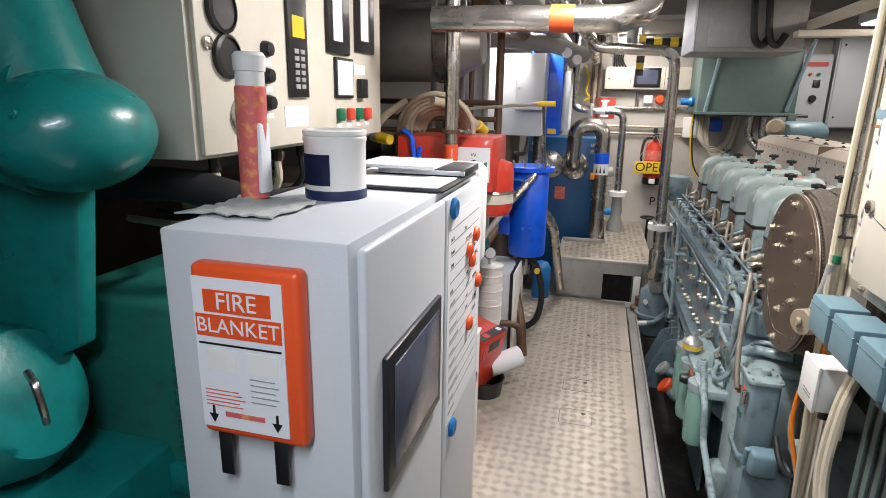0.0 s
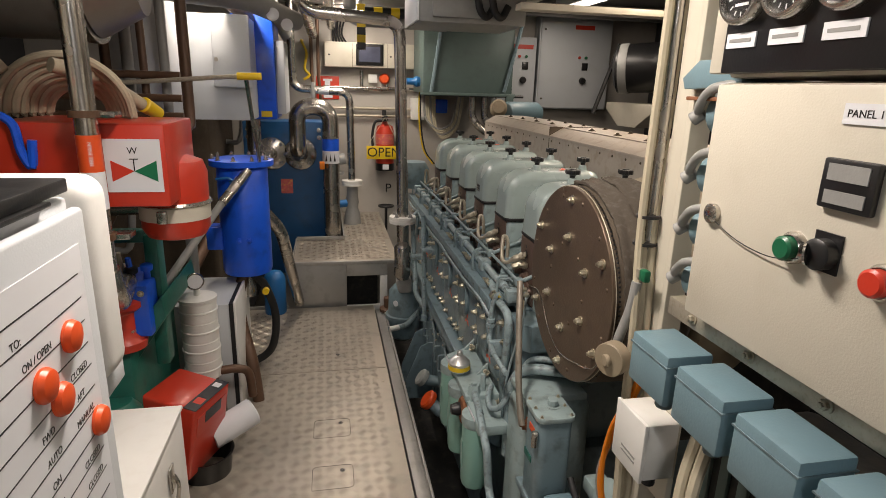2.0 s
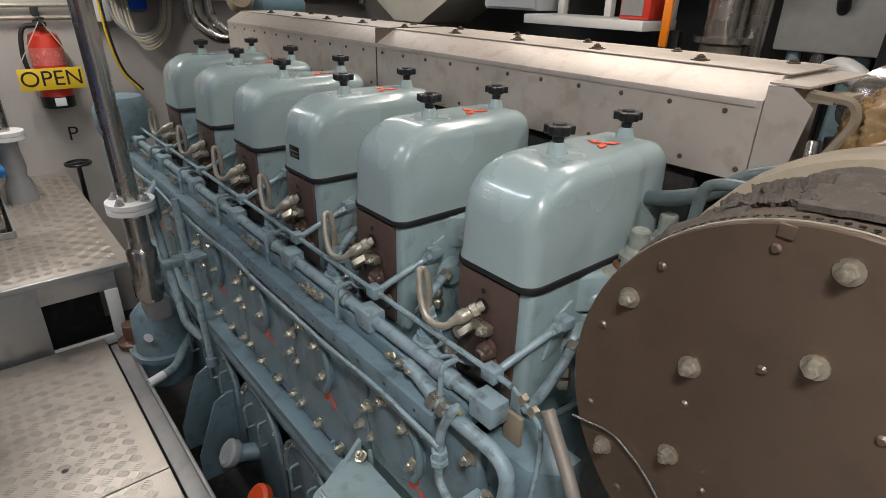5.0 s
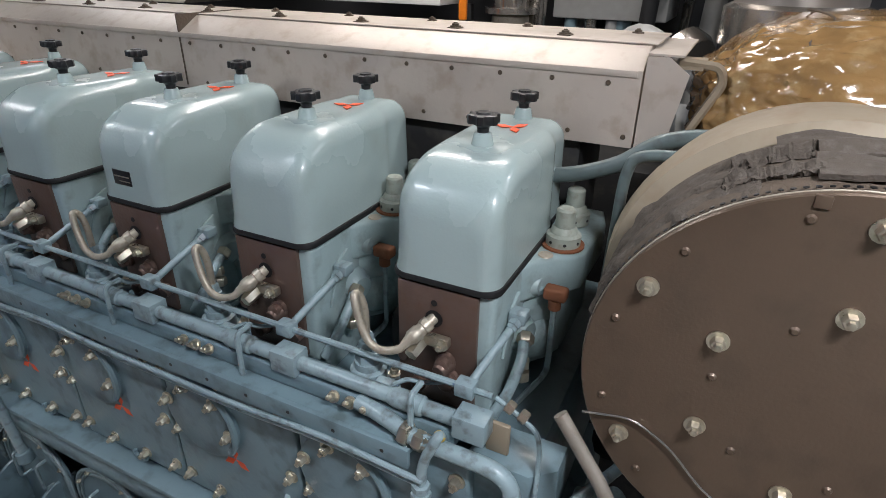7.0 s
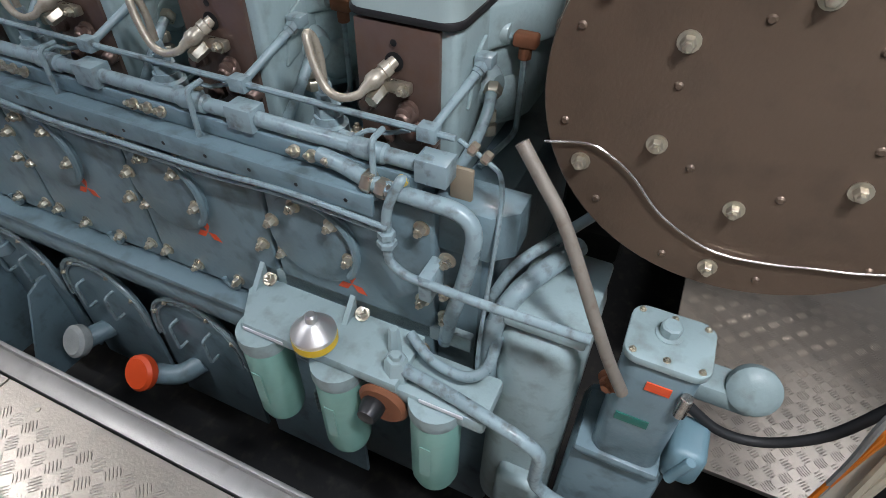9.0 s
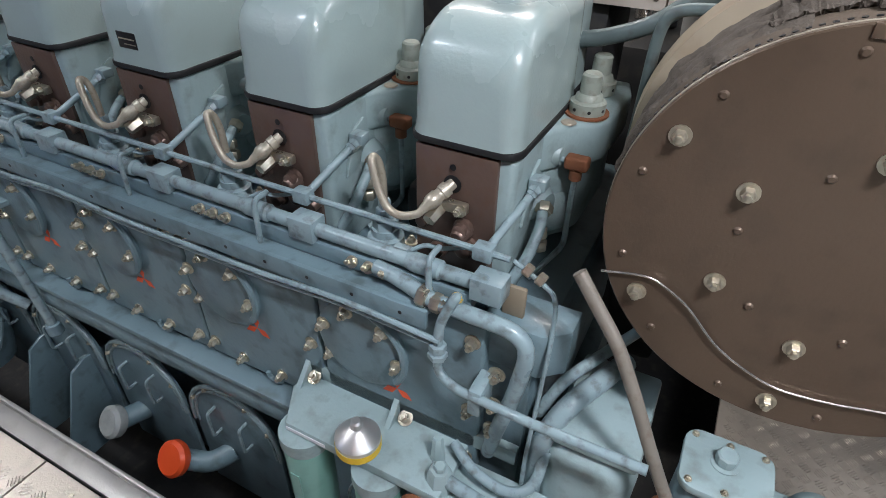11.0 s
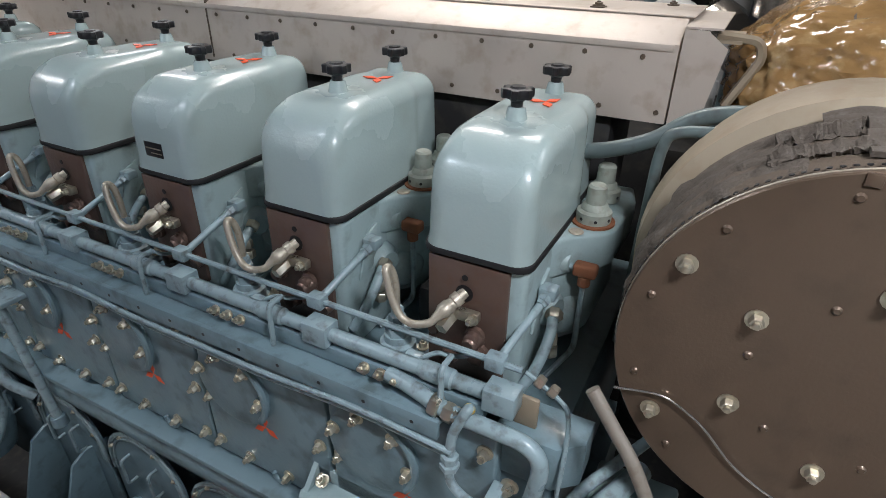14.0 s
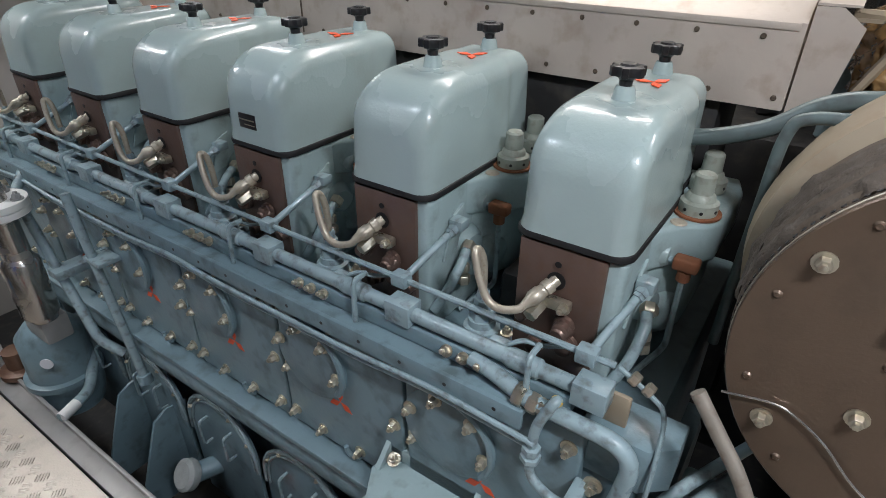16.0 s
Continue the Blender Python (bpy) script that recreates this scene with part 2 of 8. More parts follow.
def tube(bm, pts, r, seg=10):
    pts = [Vector(p) for p in pts]
    b = bmesh.new()
    rings, up = [], None
    for i, p in enumerate(pts):
        d = (pts[min(i + 1, len(pts) - 1)] - pts[max(i - 1, 0)]).normalized()
        if up is None:
            up = d.orthogonal().normalized()
        up = (up - d * up.dot(d)).normalized()
        sd = d.cross(up)
        rings.append([b.verts.new(p + r * (math.cos(2 * math.pi * k / seg) * up + math.sin(2 * math.pi * k / seg) * sd)) for k in range(seg)])
    for a, c in zip(rings, rings[1:]):
        for k in range(seg):
            b.faces.new((a[k], a[(k + 1) % seg], c[(k + 1) % seg], c[k]))
    b.faces.new(rings[0][::-1])
    b.faces.new(rings[-1])
    return grow(bm, b)


def prism(bm, poly, p0, u, v, depth, bev=0.003, seg=2):
    """A polygon in the plane of u and v at p0, pulled along u x v by depth."""
    u, v, p0 = Vector(u), Vector(v), Vector(p0)
    n = u.cross(v).normalized() * depth
    b = bmesh.new()
    a = [b.verts.new(p0 + u * x + v * y) for x, y in poly]
    c = [b.verts.new(q.co + n) for q in a]
    b.faces.new(a[::-1])
    b.faces.new(c)
    for k in range(len(a)):
        b.faces.new((a[k], a[(k + 1) % len(a)], c[(k + 1) % len(a)], c[k]))
    bmesh.ops.recalc_face_normals(b, faces=b.faces)
    if bev:
        ring = [e for e in b.edges if any(len(f.verts) > 4 or f in (b.faces[0],) for f in e.link_faces)] if len(a) > 4 else b.edges[:]
        bmesh.ops.bevel(b, geom=ring, offset=bev, segments=seg, affect="EDGES", profile=0.5, clamp_overlap=True)
    return grow(bm, b)


def rounded(x0, x1, y0, y1, r, n=5):
    """Plan of a rectangle with round corners."""
    out = []
    for cx, cy, a0 in ((x1 - r, y1 - r, 0), (x0 + r, y1 - r, 90), (x0 + r, y0 + r, 180), (x1 - r, y0 + r, 270)):
        out += [(cx + r * math.cos(radians(a0 + 90 * k / n)), cy + r * math.sin(radians(a0 + 90 * k / n))) for k in range(n + 1)]
    return out


def bolt(bm, p, axis, r=0.009, h=0.012):
    p, ax = Vector(p), Vector(axis).normalized()
    lathe(bm, p, ax, [(r * 1.5, 0), (r * 1.5, r * 0.3)], 14)
    lathe(bm, p + ax * r * 0.3, ax, [(r, 0), (r, h * 0.72), (r * 0.85, h * 0.85), (r * 0.55, h * 0.86), (r * 0.55, h * 1.25), (r * 0.4, h * 1.3)], 6)
    return bm


def link(name, bm, material, org, smooth=40):
    me = bpy.data.meshes.new(name)
    bmesh.ops.translate(bm, verts=bm.verts, vec=-Vector(org))
    bm.to_mesh(me)
    bm.free()
    me.materials.append(material)
    for p in me.polygons:
        p.use_smooth = True
    me.set_sharp_from_angle(angle=radians(smooth))
    return new(name, me)


def thing(name, loc, label, category, group=""):
    ob = new(name)
    ob.location, ob.empty_display_size = Vector(loc) + SHIFT[0], 0.05
    ORG[ob] = Vector(loc)
    return tagged(ob, label, category, group)


def part(name, bm, material, parent, label="", smooth=40):
    ob = link(name, bm, material, ORG[parent], smooth)
    ob.parent = parent
    ORG[ob] = ORG[parent]
    return tagged(ob, label) if label else ob


def solo(name, bm, material, loc, label, category, group="", kind=""):
    ob = link(name, bm, material, loc)
    ob.location = Vector(loc) + SHIFT[0]
    ORG[ob] = Vector(loc)
    return tagged(ob, label, category, group, kind)


def clone(ob, off, parent=None):
    """The same mesh again, moved by off; its parts come along when they are cloned after it."""
    c = ob.copy()
    scene.collection.objects.link(c)
    c.location = ob.location + Vector(off)
    if parent:
        c.parent = parent
        c.location = ob.location
    return c


def text(name, s, size, m, material, parent, depth=0.0006):
    cu = bpy.data.curves.new("lettering", "FONT")
    cu.body, cu.size, cu.extrude, cu.align_x, cu.align_y = s, size, depth, "CENTER", "CENTER"
    tmp = bpy.data.objects.new("lettering", cu)
    scene.collection.objects.link(tmp)
    dg = bpy.context.evaluated_depsgraph_get()
    me = bpy.data.meshes.new_from_object(tmp.evaluated_get(dg))
    bpy.data.objects.remove(tmp)
    bpy.data.curves.remove(cu)
    me.transform(Matrix.Translation(-ORG[parent]) @ m)
    me.materials.clear()
    me.materials.append(material)
    ob = new(name, me)
    ob.parent = parent
    ORG[ob] = ORG[parent]
    return ob


def facing_x(x, y, z):
    """Lettering on a face that looks to -x (read from the aisle towards +x)."""
    return pose(x, y, z, 90, 0, -90)


def facing_px(x, y, z):
    return pose(x, y, z, 90, 0, 90)


def facing_y(x, y, z):
    return pose(x, y, z, 90, 0, 0)


B = bmesh.new

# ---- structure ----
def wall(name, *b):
    # the far side walls take the gloom colour, the end walls plain paint
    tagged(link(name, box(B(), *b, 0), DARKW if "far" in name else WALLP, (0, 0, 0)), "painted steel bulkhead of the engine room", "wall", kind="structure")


wall("wall_north", -1.7, 4.4, 7.1, 7.2, -0.8, 2.45)
wall("wall_south", -1.7, 4.4, -1.4, -1.3, -0.8, 2.45)
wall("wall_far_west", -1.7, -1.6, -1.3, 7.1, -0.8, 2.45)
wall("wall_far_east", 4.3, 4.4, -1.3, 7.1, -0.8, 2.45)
bm = box(B(), -1.6, 4.3, -1.3, 7.1, 2.36, 2.45, 0)
for k in range(7):
    box(bm, -1.6, 4.3, -0.9 + k * 1.25, -0.82 + k * 1.25, 2.24, 2.36, 0)
tagged(link("ceiling", bm, CEILP, (0, 0, 0)), "grey painted steel deck head with beams", "ceiling", kind="structure")
tagged(link("bilge_floor", box(B(), -1.6, 4.3, -1.3, 7.1, -0.9, -0.8, 0), PITSHADE, (0, 0, 0)), "near-black bilge floor under the plates", "floor", kind="structure")

# aisle floor: tread plates on a frame
floor = tagged(link("floor", box(B(), 0.32, 1.235, -1.3, 5.36, -0.08, -0.02, 0), PLATEB, (0, 0, 0)), "aluminium tread plate walkway on a steel frame", "floor", kind="structure")
ORG[floor] = Vector((0, 0, 0))
YS = [-1.3, 0.6, 2.62, 4.36, 5.36]
for a, c in zip(YS, YS[1:]):
    part("floor_plate", box(B(), 0.322, 1.235, a + 0.0025, c - 0.0025, -0.02, 0, 0.0012, 1), PLATEA, floor)


def treads(x0, x1, y0, y1, z, pitch=0.050):
    vs, fs = [], []
    nx, ny = int((x1 - x0) / pitch), int((y1 - y0) / pitch)
    for i in range(nx):
        for j in range(ny):
            cx, cy = x0 + (i + 0.5) * pitch, y0 + (j + 0.5) * pitch
            flip = (i + j) % 2
            for k in range(5):
                o = (k - 2) * 0.0086
                ln = 0.0190 if k in (1, 2, 3) else 0.0150
                w = 0.0027
                d, n = ((0.707, 0.707), (-0.707, 0.707)) if flip else ((0.707, -0.707), (0.707, 0.707))
                px, py = cx + n[0] * o, cy + n[1] * o
                b = len(vs)
                vs += [(px - d[0] * ln, py - d[1] * ln, z), (px + n[0] * w, py + n[1] * w, z), (px + d[0] * ln, py + d[1] * ln, z), (px - n[0] * w, py - n[1] * w, z),
                       (px - d[0] * ln * 0.55, py - d[1] * ln * 0.55, z + 0.0021), (px + d[0] * ln * 0.55, py + d[1] * ln * 0.55, z + 0.0021)]
                fs += [(b, b + 4, b + 5, b + 1), (b + 1, b + 5, b + 2), (b + 3, b + 2, b + 5, b + 4), (b, b + 3, b + 4)]
    me = bpy.data.meshes.new("tread_bars")
    me.from_pydata(vs, [], [f[::-1] for f in fs])
    me.materials.append(PLATEA)
    ob = new("tread_bars", me)
    ob.parent = floor
    tagged(ob, kind="stuff")


treads(0.33, 1.23, 2.0, 5.34, 0.0)
treads(0.62, 1.23, 0.2, 2.0, 0.0)
treads(1.06, 1.42, 6.0, 7.05, 0.3405)
treads(0.68, 1.41, 5.43, 6.0, 0.3405)
treads(2.0, 3.0, 1.4, 2.6, -0.3095)
# hatch outlines and finger holes in the plates
for cy in (3.42, 3.78, 4.52):
    if cy < 4:
        part("hatch_seam", tube(B(), bends([(0.83, cy - 0.075, 0), (1.0, cy - 0.075, 0), (1.0, cy + 0.075, 0), (0.83, cy + 0.075, 0), (0.83, cy - 0.07, 0)], 0.025), 0.0012, 6), RUBBER, floor)
    part("finger_hole", cyl(B(), (0.955, cy + 0.04, -0.002), (0.955, cy + 0.04, 0.0012), 0.011), BLACK, floor)
for x, y in ((0.37, 3.1), (1.2, 3.2), (0.4, 4.9), (1.19, 4.9), (1.2, 4.2), (1.2, 2.8)):
    part("floor_screw", cyl(B(), (x, y, 0), (x, y, 0.002), 0.007), STEEL, floor)
bm = box(B(), 1.245, 1.315, -1.3, 5.3, -0.045, -0.012, 0.003)
box(bm, 1.300, 1.312, -1.3, 5.3, -0.012, 0.012, 0.002)
box(bm, 1.245, 1.312, -1.3, 5.3, -0.20, -0.19, 0)
box(bm, 1.255, 1.265, -1.3, 5.3, -0.19, -0.045, 0)
part("floor_edge_angle", bm, PLATEB, floor, "dull aluminium edge angle")
part("floor_kerb", box(B(), 0.300, 0.318, 2.3, 5.36, -0.06, 0.02, 0.003), CREAM, floor)
part("floor_kerb", box(B(), 0.33, 0.62, 5.365, 5.385, -0.03, 0.02, 0.003), PLATEB, floor)
# tread plate deck on the far side of the engine
pl = tagged(link("floor_east", box(B(), 2.0, 4.3, -1.3, 2.62, -0.33, -0.31, 0.002), PLATEA, (0, 0, 0)), "worn tread plate deck beside the engine", "floor", kind="structure")
# port deck darkened in its colour to hold back bounced light
tagged(link("floor_west", box(B(), -1.6, 0.296, -1.3, 7.1, -0.22, -0.2, 0.002), PITSHADE, (0, 0, 0)), "deck under the machinery, coloured near-black as shade", "floor", kind="structure")

# raised step at the end of the aisle
st = tagged(link("platform", box(B(), 0.66, 1.425, 5.40, 6.0, 0.325, 0.34, 0.003), PLATEA, (0, 0, 0)), "raised aluminium tread plate step at the aisle end", "platform", kind="structure")
ORG[st] = Vector((0, 0, 0))
part("upper_plate", box(B(), 1.04, 1.425, 6.003, 7.095, 0.325, 0.34, 0.002), PLATEA, st)
bm = box(B(), 0.66, 1.04, 5.385, 5.40, -0.1, 0.325, 0.002)
box(bm, 1.04, 1.34, 5.385, 5.40, 0.225, 0.325, 0.002)
box(bm, 0.66, 0.67, 5.40, 6.0, -0.1, 0.325, 0.002)
part("riser", bm, PLATEB, st)
bm = box(B(), 1.285, 1.34, 5.378, 5.40, -0.05, 0.225, 0.002)
box(bm, 1.04, 1.285, 5.378, 5.40, -0.05, -0.005, 0.002)
part("opening_frame", bm, WHITE, st)
# near-black sheet put behind the opening in place of its shade
part("recess_shade_sheet", box(B(), 1.04, 1.285, 5.6, 5.62, -0.1, 0.3, 0), PITSHADE, st)
part("front_nosing", box(B(), 0.655, 1.43, 5.375, 5.398, 0.315, 0.343, 0.004), PLATEB, st)
bm = box(B(), 1.035, 1.047, 6.0, 7.09, 0.342, 0.375, 0.002)
box(bm, 0.66, 1.035, 5.99, 6.002, 0.342, 0.375, 0.002)
box(bm, 0.652, 0.660, 5.40, 6.0, 0.30, 0.365, 0.002)
part("lip", bm, PLATEB, st)

# fixtures added for the assumed ceiling lamps, each with its area light
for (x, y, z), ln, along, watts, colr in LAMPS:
    lt = thing("unseen_ceiling_lamp", (x, y, z + 0.06), "assumed long white fluorescent lamp under the deck head, out of view", "lamp", "ceiling lamps")
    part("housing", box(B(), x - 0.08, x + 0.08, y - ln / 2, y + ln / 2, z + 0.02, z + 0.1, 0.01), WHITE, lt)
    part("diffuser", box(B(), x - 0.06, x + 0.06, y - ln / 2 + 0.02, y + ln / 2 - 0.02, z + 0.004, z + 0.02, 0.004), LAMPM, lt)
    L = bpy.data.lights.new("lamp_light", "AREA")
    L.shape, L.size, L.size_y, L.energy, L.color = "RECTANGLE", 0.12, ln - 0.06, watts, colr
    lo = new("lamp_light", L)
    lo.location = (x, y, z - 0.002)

# ---- the main engine ----
PITCH, Y0 = 0.372, 3.292
eng = thing("ship_engine", (1.95, 4.2, -0.35), "six cylinder blue-grey ship diesel engine with light green valve covers", "engine")
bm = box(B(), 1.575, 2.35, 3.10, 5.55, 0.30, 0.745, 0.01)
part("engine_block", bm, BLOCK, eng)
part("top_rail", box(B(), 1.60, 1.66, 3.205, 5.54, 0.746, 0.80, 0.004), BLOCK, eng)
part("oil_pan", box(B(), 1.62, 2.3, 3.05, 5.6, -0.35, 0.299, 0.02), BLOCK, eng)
# rounded ledge and oil pan shoulder
bm = B()
tube(bm, [(1.585, 3.20, 0.300), (1.585, 5.55, 0.300)], 0.078, 28)
box(bm, 1.50, 1.60, 3.3, 5.55, 0.355, 0.372, 0.004)
part("shoulder", bm, BLOCK, eng)
# inspection doors
LY = 3.364
door0 = None
subs = []
for i in range(6):
    off = Vector((0, PITCH * i, 0))
    if door0 is None:
        door0 = part("inspection_door", box(B(), 1.545, 1.577, LY - 0.182, LY + 0.182, 0.385, 0.795, 0.007, 3), BLOCK, eng)
        spots = [(1.545, LY + y, z) for y in (-0.160, 0.160) for z in (0.755, 0.575, 0.43)]
        spots += [(1.545, LY + y, z) for y, z in ((-0.05, 0.415), (0.07, 0.415), (-0.01, 0.765))]
        spots += [(1.530, LY + 0.075 + 0.088 * math.cos(radians(a)), 0.64 + 0.088 * math.sin(radians(a))) for a in (20, 75, 130, 185)]
        for p in spots:
            subs.append(part("bolt", bolt(B(), p, (-1, 0, 0), 0.0102, 0.017), STEEL, door0, "brass-tinted zinc bolt"))
        bm = lathe(B(), (1.546, LY + 0.075, 0.64), (-1, 0, 0), [(0.104, 0), (0.104, 0.008), (0.098, 0.0105), (0.02, 0.0115)], 40)
        pts = [(1.533, LY + 0.075 + 0.101 * math.cos(radians(a)), 0.64 + 0.101 * math.sin(radians(a))) for a in range(78, 222, 6)]
        tube(bm, pts, 0.0085, 8)
        subs.append(part("round_cover", bm, BLOCK, door0))
        bm = B()
        for a in (90, 210, 330):
            c, s = math.cos(radians(a)), math.sin(radians(a))
            k = 0.0200
            poly = [(0, 0), (k * c - k * 0.5 * s, k * s + k * 0.5 * c), (2 * k * c, 2 * k * s), (k * c + k * 0.5 * s, k * s - k * 0.5 * c)]
            prism(bm, poly, (1.5445, LY, 0.545), (0, -1, 0), (0, 0, 1), -0.0015, 0)
        subs.append(part("red_badge", bm, ORANGE, door0, "small red maker's badge"))
        bm = B()
        tube(bm, [(1.54, LY - 0.03 + 0.022 * math.cos(radians(a)), 0.408 + 0.022 * math.sin(radians(a))) for a in range(180, 361, 15)], 0.006, 8)
        subs.append(part("lifting_eye", bm, BLOCK, door0))
    else:
        d = clone(door0, off)
        for s in subs:
            clone(s, (0, 0, 0), d)
# lower crankcase covers: arched plates with a flanged rim, bolts and two handles
def arch(hw, z0, z1, n=14):
    return [(-hw, -0.30), (hw, -0.30)] + [(hw * math.cos(math.pi * k / n), z0 + (z1 - z0) * math.sin(math.pi * k / n) ** 0.75) for k in range(n + 1)]


for i in range(6):
    y = LY + 0.20 + PITCH * i
    c = part("crankcase_cover", prism(B(), [(u, v) for u, v in arch(0.166, 0.0, 0.205)], (1.560, y, 0), (0, 1, 0), (0, 0, 1), -0.014, 0.003), BLOCK, eng)
    for hw, zt, r in ((0.168, 0.207, 0.0065), (0.152, 0.189, 0.0045)):
        bm = tube(B(), [(1.545, y + u, v) for u, v in arch(hw, 0.0, zt)[2:]], r, 8)
        part("rim", bm, PIPEP, c)
    for a in (28, 62, 118, 152):
        u, v = 0.160 * math.cos(radians(a)), 0.198 * math.sin(radians(a)) ** 0.75
        part("bolt", bolt(B(), (1.548, y + u, v), (-1, 0, 0), 0.0075, 0.010), STEEL, c)
    for q in (-1, 1):
        bm = tube(B(), bends([(1.548, y + q * 0.06, 0.11), (1.515, y + q * 0.06, 0.11), (1.515, y + q * 0.06, 0.01), (1.548, y + q * 0.06, 0.01)], 0.012), 0.005, 8)
        part("handle", bm, PIPEP, c)

# cylinder heads and valve covers, one per cylinder
def half_width(x, x0, x1, w, rc=0.030):
    """Plan of the cover: rounded front corners, a slight waist towards the rear, rounded rear corners."""
    k = min(1.0, max(0.0, (x - 1.945) / 0.035))
    out = w - 0.010 * k * k * (3 - 2 * k)
    for d in (x - x0, x1 - x):
        if d < rc:
            out -= rc - math.sqrt(max(0.0, rc * rc - (rc - d) ** 2))
    return out


def dome(d, run, drop):
    return 0.0 if d >= run else drop * (1 - math.sqrt(max(0.0, 1 - (1 - max(d, 0.0) / run) ** 2)))


def cover_plan(x0, x1, n=26):
    return [x0 + (x1 - x0) * (0.5 - 0.5 * math.cos(math.pi * k / n)) for k in range(n + 1)]


def valve_cover():
    x0, x1, w, zb, zt = 1.655, 2.074, 0.097, 1.061, 1.254
    b = bmesh.new()
    grid, m = [], 18
    for x in cover_plan(x0, x1, 34):
        hw = half_width(x, x0, x1, w)
        row = []
        for j in range(m + 1):
            v = -math.cos(math.pi * j / m)
            side = dome((1 - abs(v)) * hw, 0.036, 0.036)
            z = zt - 0.006 * max(0.0, (1.80 - x) / 0.15) - dome(x - x0, 0.108, 0.088) - dome(x1 - x, 0.045, 0.05) - side
            row.append(b.verts.new((x, Y0 + v * (hw - 0.006), max(z, zb + 0.03))))
        grid.append(row)
    for p, q in zip(grid, grid[1:]):
        for j in range(m):
            b.faces.new((p[j], q[j], q[j + 1], p[j + 1]))
    loop = [r[0] for r in grid] + grid[-1][1:] + [r[-1] for r in grid[::-1]][1:] + grid[0][::-1][1:-1]
    c = Vector((1.86, Y0, 0))
    prev = loop
    for lean, z in ((0.003, zb + 0.020), (0.0065, zb)):
        ring = []
        for q in loop:
            d = Vector((q.co.x - c.x, q.co.y - c.y, 0))
            sx = math.copysign(lean * 0.5, d.x) if abs(d.x) > 0.17 else 0
            ring.append(b.verts.new((q.co.x + sx, q.co.y + math.copysign(lean, d.y) * min(1, abs(d.y) / 0.05), z)))
        for i in range(len(loop)):
            k = (i + 1) % len(loop)
            b.faces.new((prev[i], prev[k], ring[k], ring[i]))
        prev = ring
    b.faces.new(prev)
    bmesh.ops.recalc_face_normals(b, faces=b.faces)
    # studs' bosses
    for x in (1.806, 2.016):
        lathe(b, (x, Y0, 1.235), (0, 0, 1), [(0.026, 0), (0.019, 0.02), (0.016, 0.035), (0.014, 0.040)], 16)
    return b


def gasket():
    x0, x1, w = 1.651, 2.078, 0.101
    xs = cover_plan(x0, x1)
    poly = [(x, Y0 - half_width(x, x0, x1, w)) for x in xs] + [(x, Y0 + half_width(x, x0, x1, w)) for x in xs[::-1]]
    return prism(B(), poly, (0, 0, 1.048), (1, 0, 0), (0, 1, 0), 0.0145, 0.004, 2)


def knob(x):
    b = B()
    lathe(b, (x, Y0, 1.272), (0, 0, 1), [(0.010, 0), (0.011, 0.012), (0.020, 0.019)], 16)
    z = 1.290
    poly = []
    for k in range(36):
        r = 0.0255 + 0.0028 * (1 if (k % 6) < 3 else -1)
        poly.append((r * math.cos(2 * math.pi * k / 36), r * math.sin(2 * math.pi * k / 36)))
    prism(b, poly, (x, Y0, z), (1, 0, 0), (0, 1, 0), 0.016, 0.002)
    lathe(b, (x, Y0, z + 0.016), (0, 0, 1), [(0.014, 0), (0.012, 0.003)], 16)
    return b


cov0 = part("valve_cover", valve_cover(), COVER, eng, "rounded pale green valve cover")
csubs = [part("knob", knob(1.806), BLACK, cov0, "black fluted plastic knob"), part("knob", knob(2.016), BLACK, cov0, "black fluted plastic knob")]
bm = B()
for a in (90, 210, 330):
    c, s = math.cos(radians(a)), math.sin(radians(a))
    k = 0.0185
    poly = [(0, 0), (k * c - k * 0.5 * s, k * s + k * 0.5 * c), (2 * k * c, 2 * k * s), (k * c + k * 0.5 * s, k * s - k * 0.5 * c)]
    prism(bm, poly, (1.93, Y0 - 0.01, 1.2555), (1, 0, 0), (0, 1, 0), 0.0015, 0)
csubs.append(part("red_badge", bm, ORANGE, cov0, "small red maker's badge"))
csubs.append(part("gasket", gasket(), RUBBER, cov0, "black rubber gasket"))

bm = box(B(), 1.664, 2.07, Y0 - 0.094, Y0 + 0.092, 0.74, 1.049, 0.014, 4)
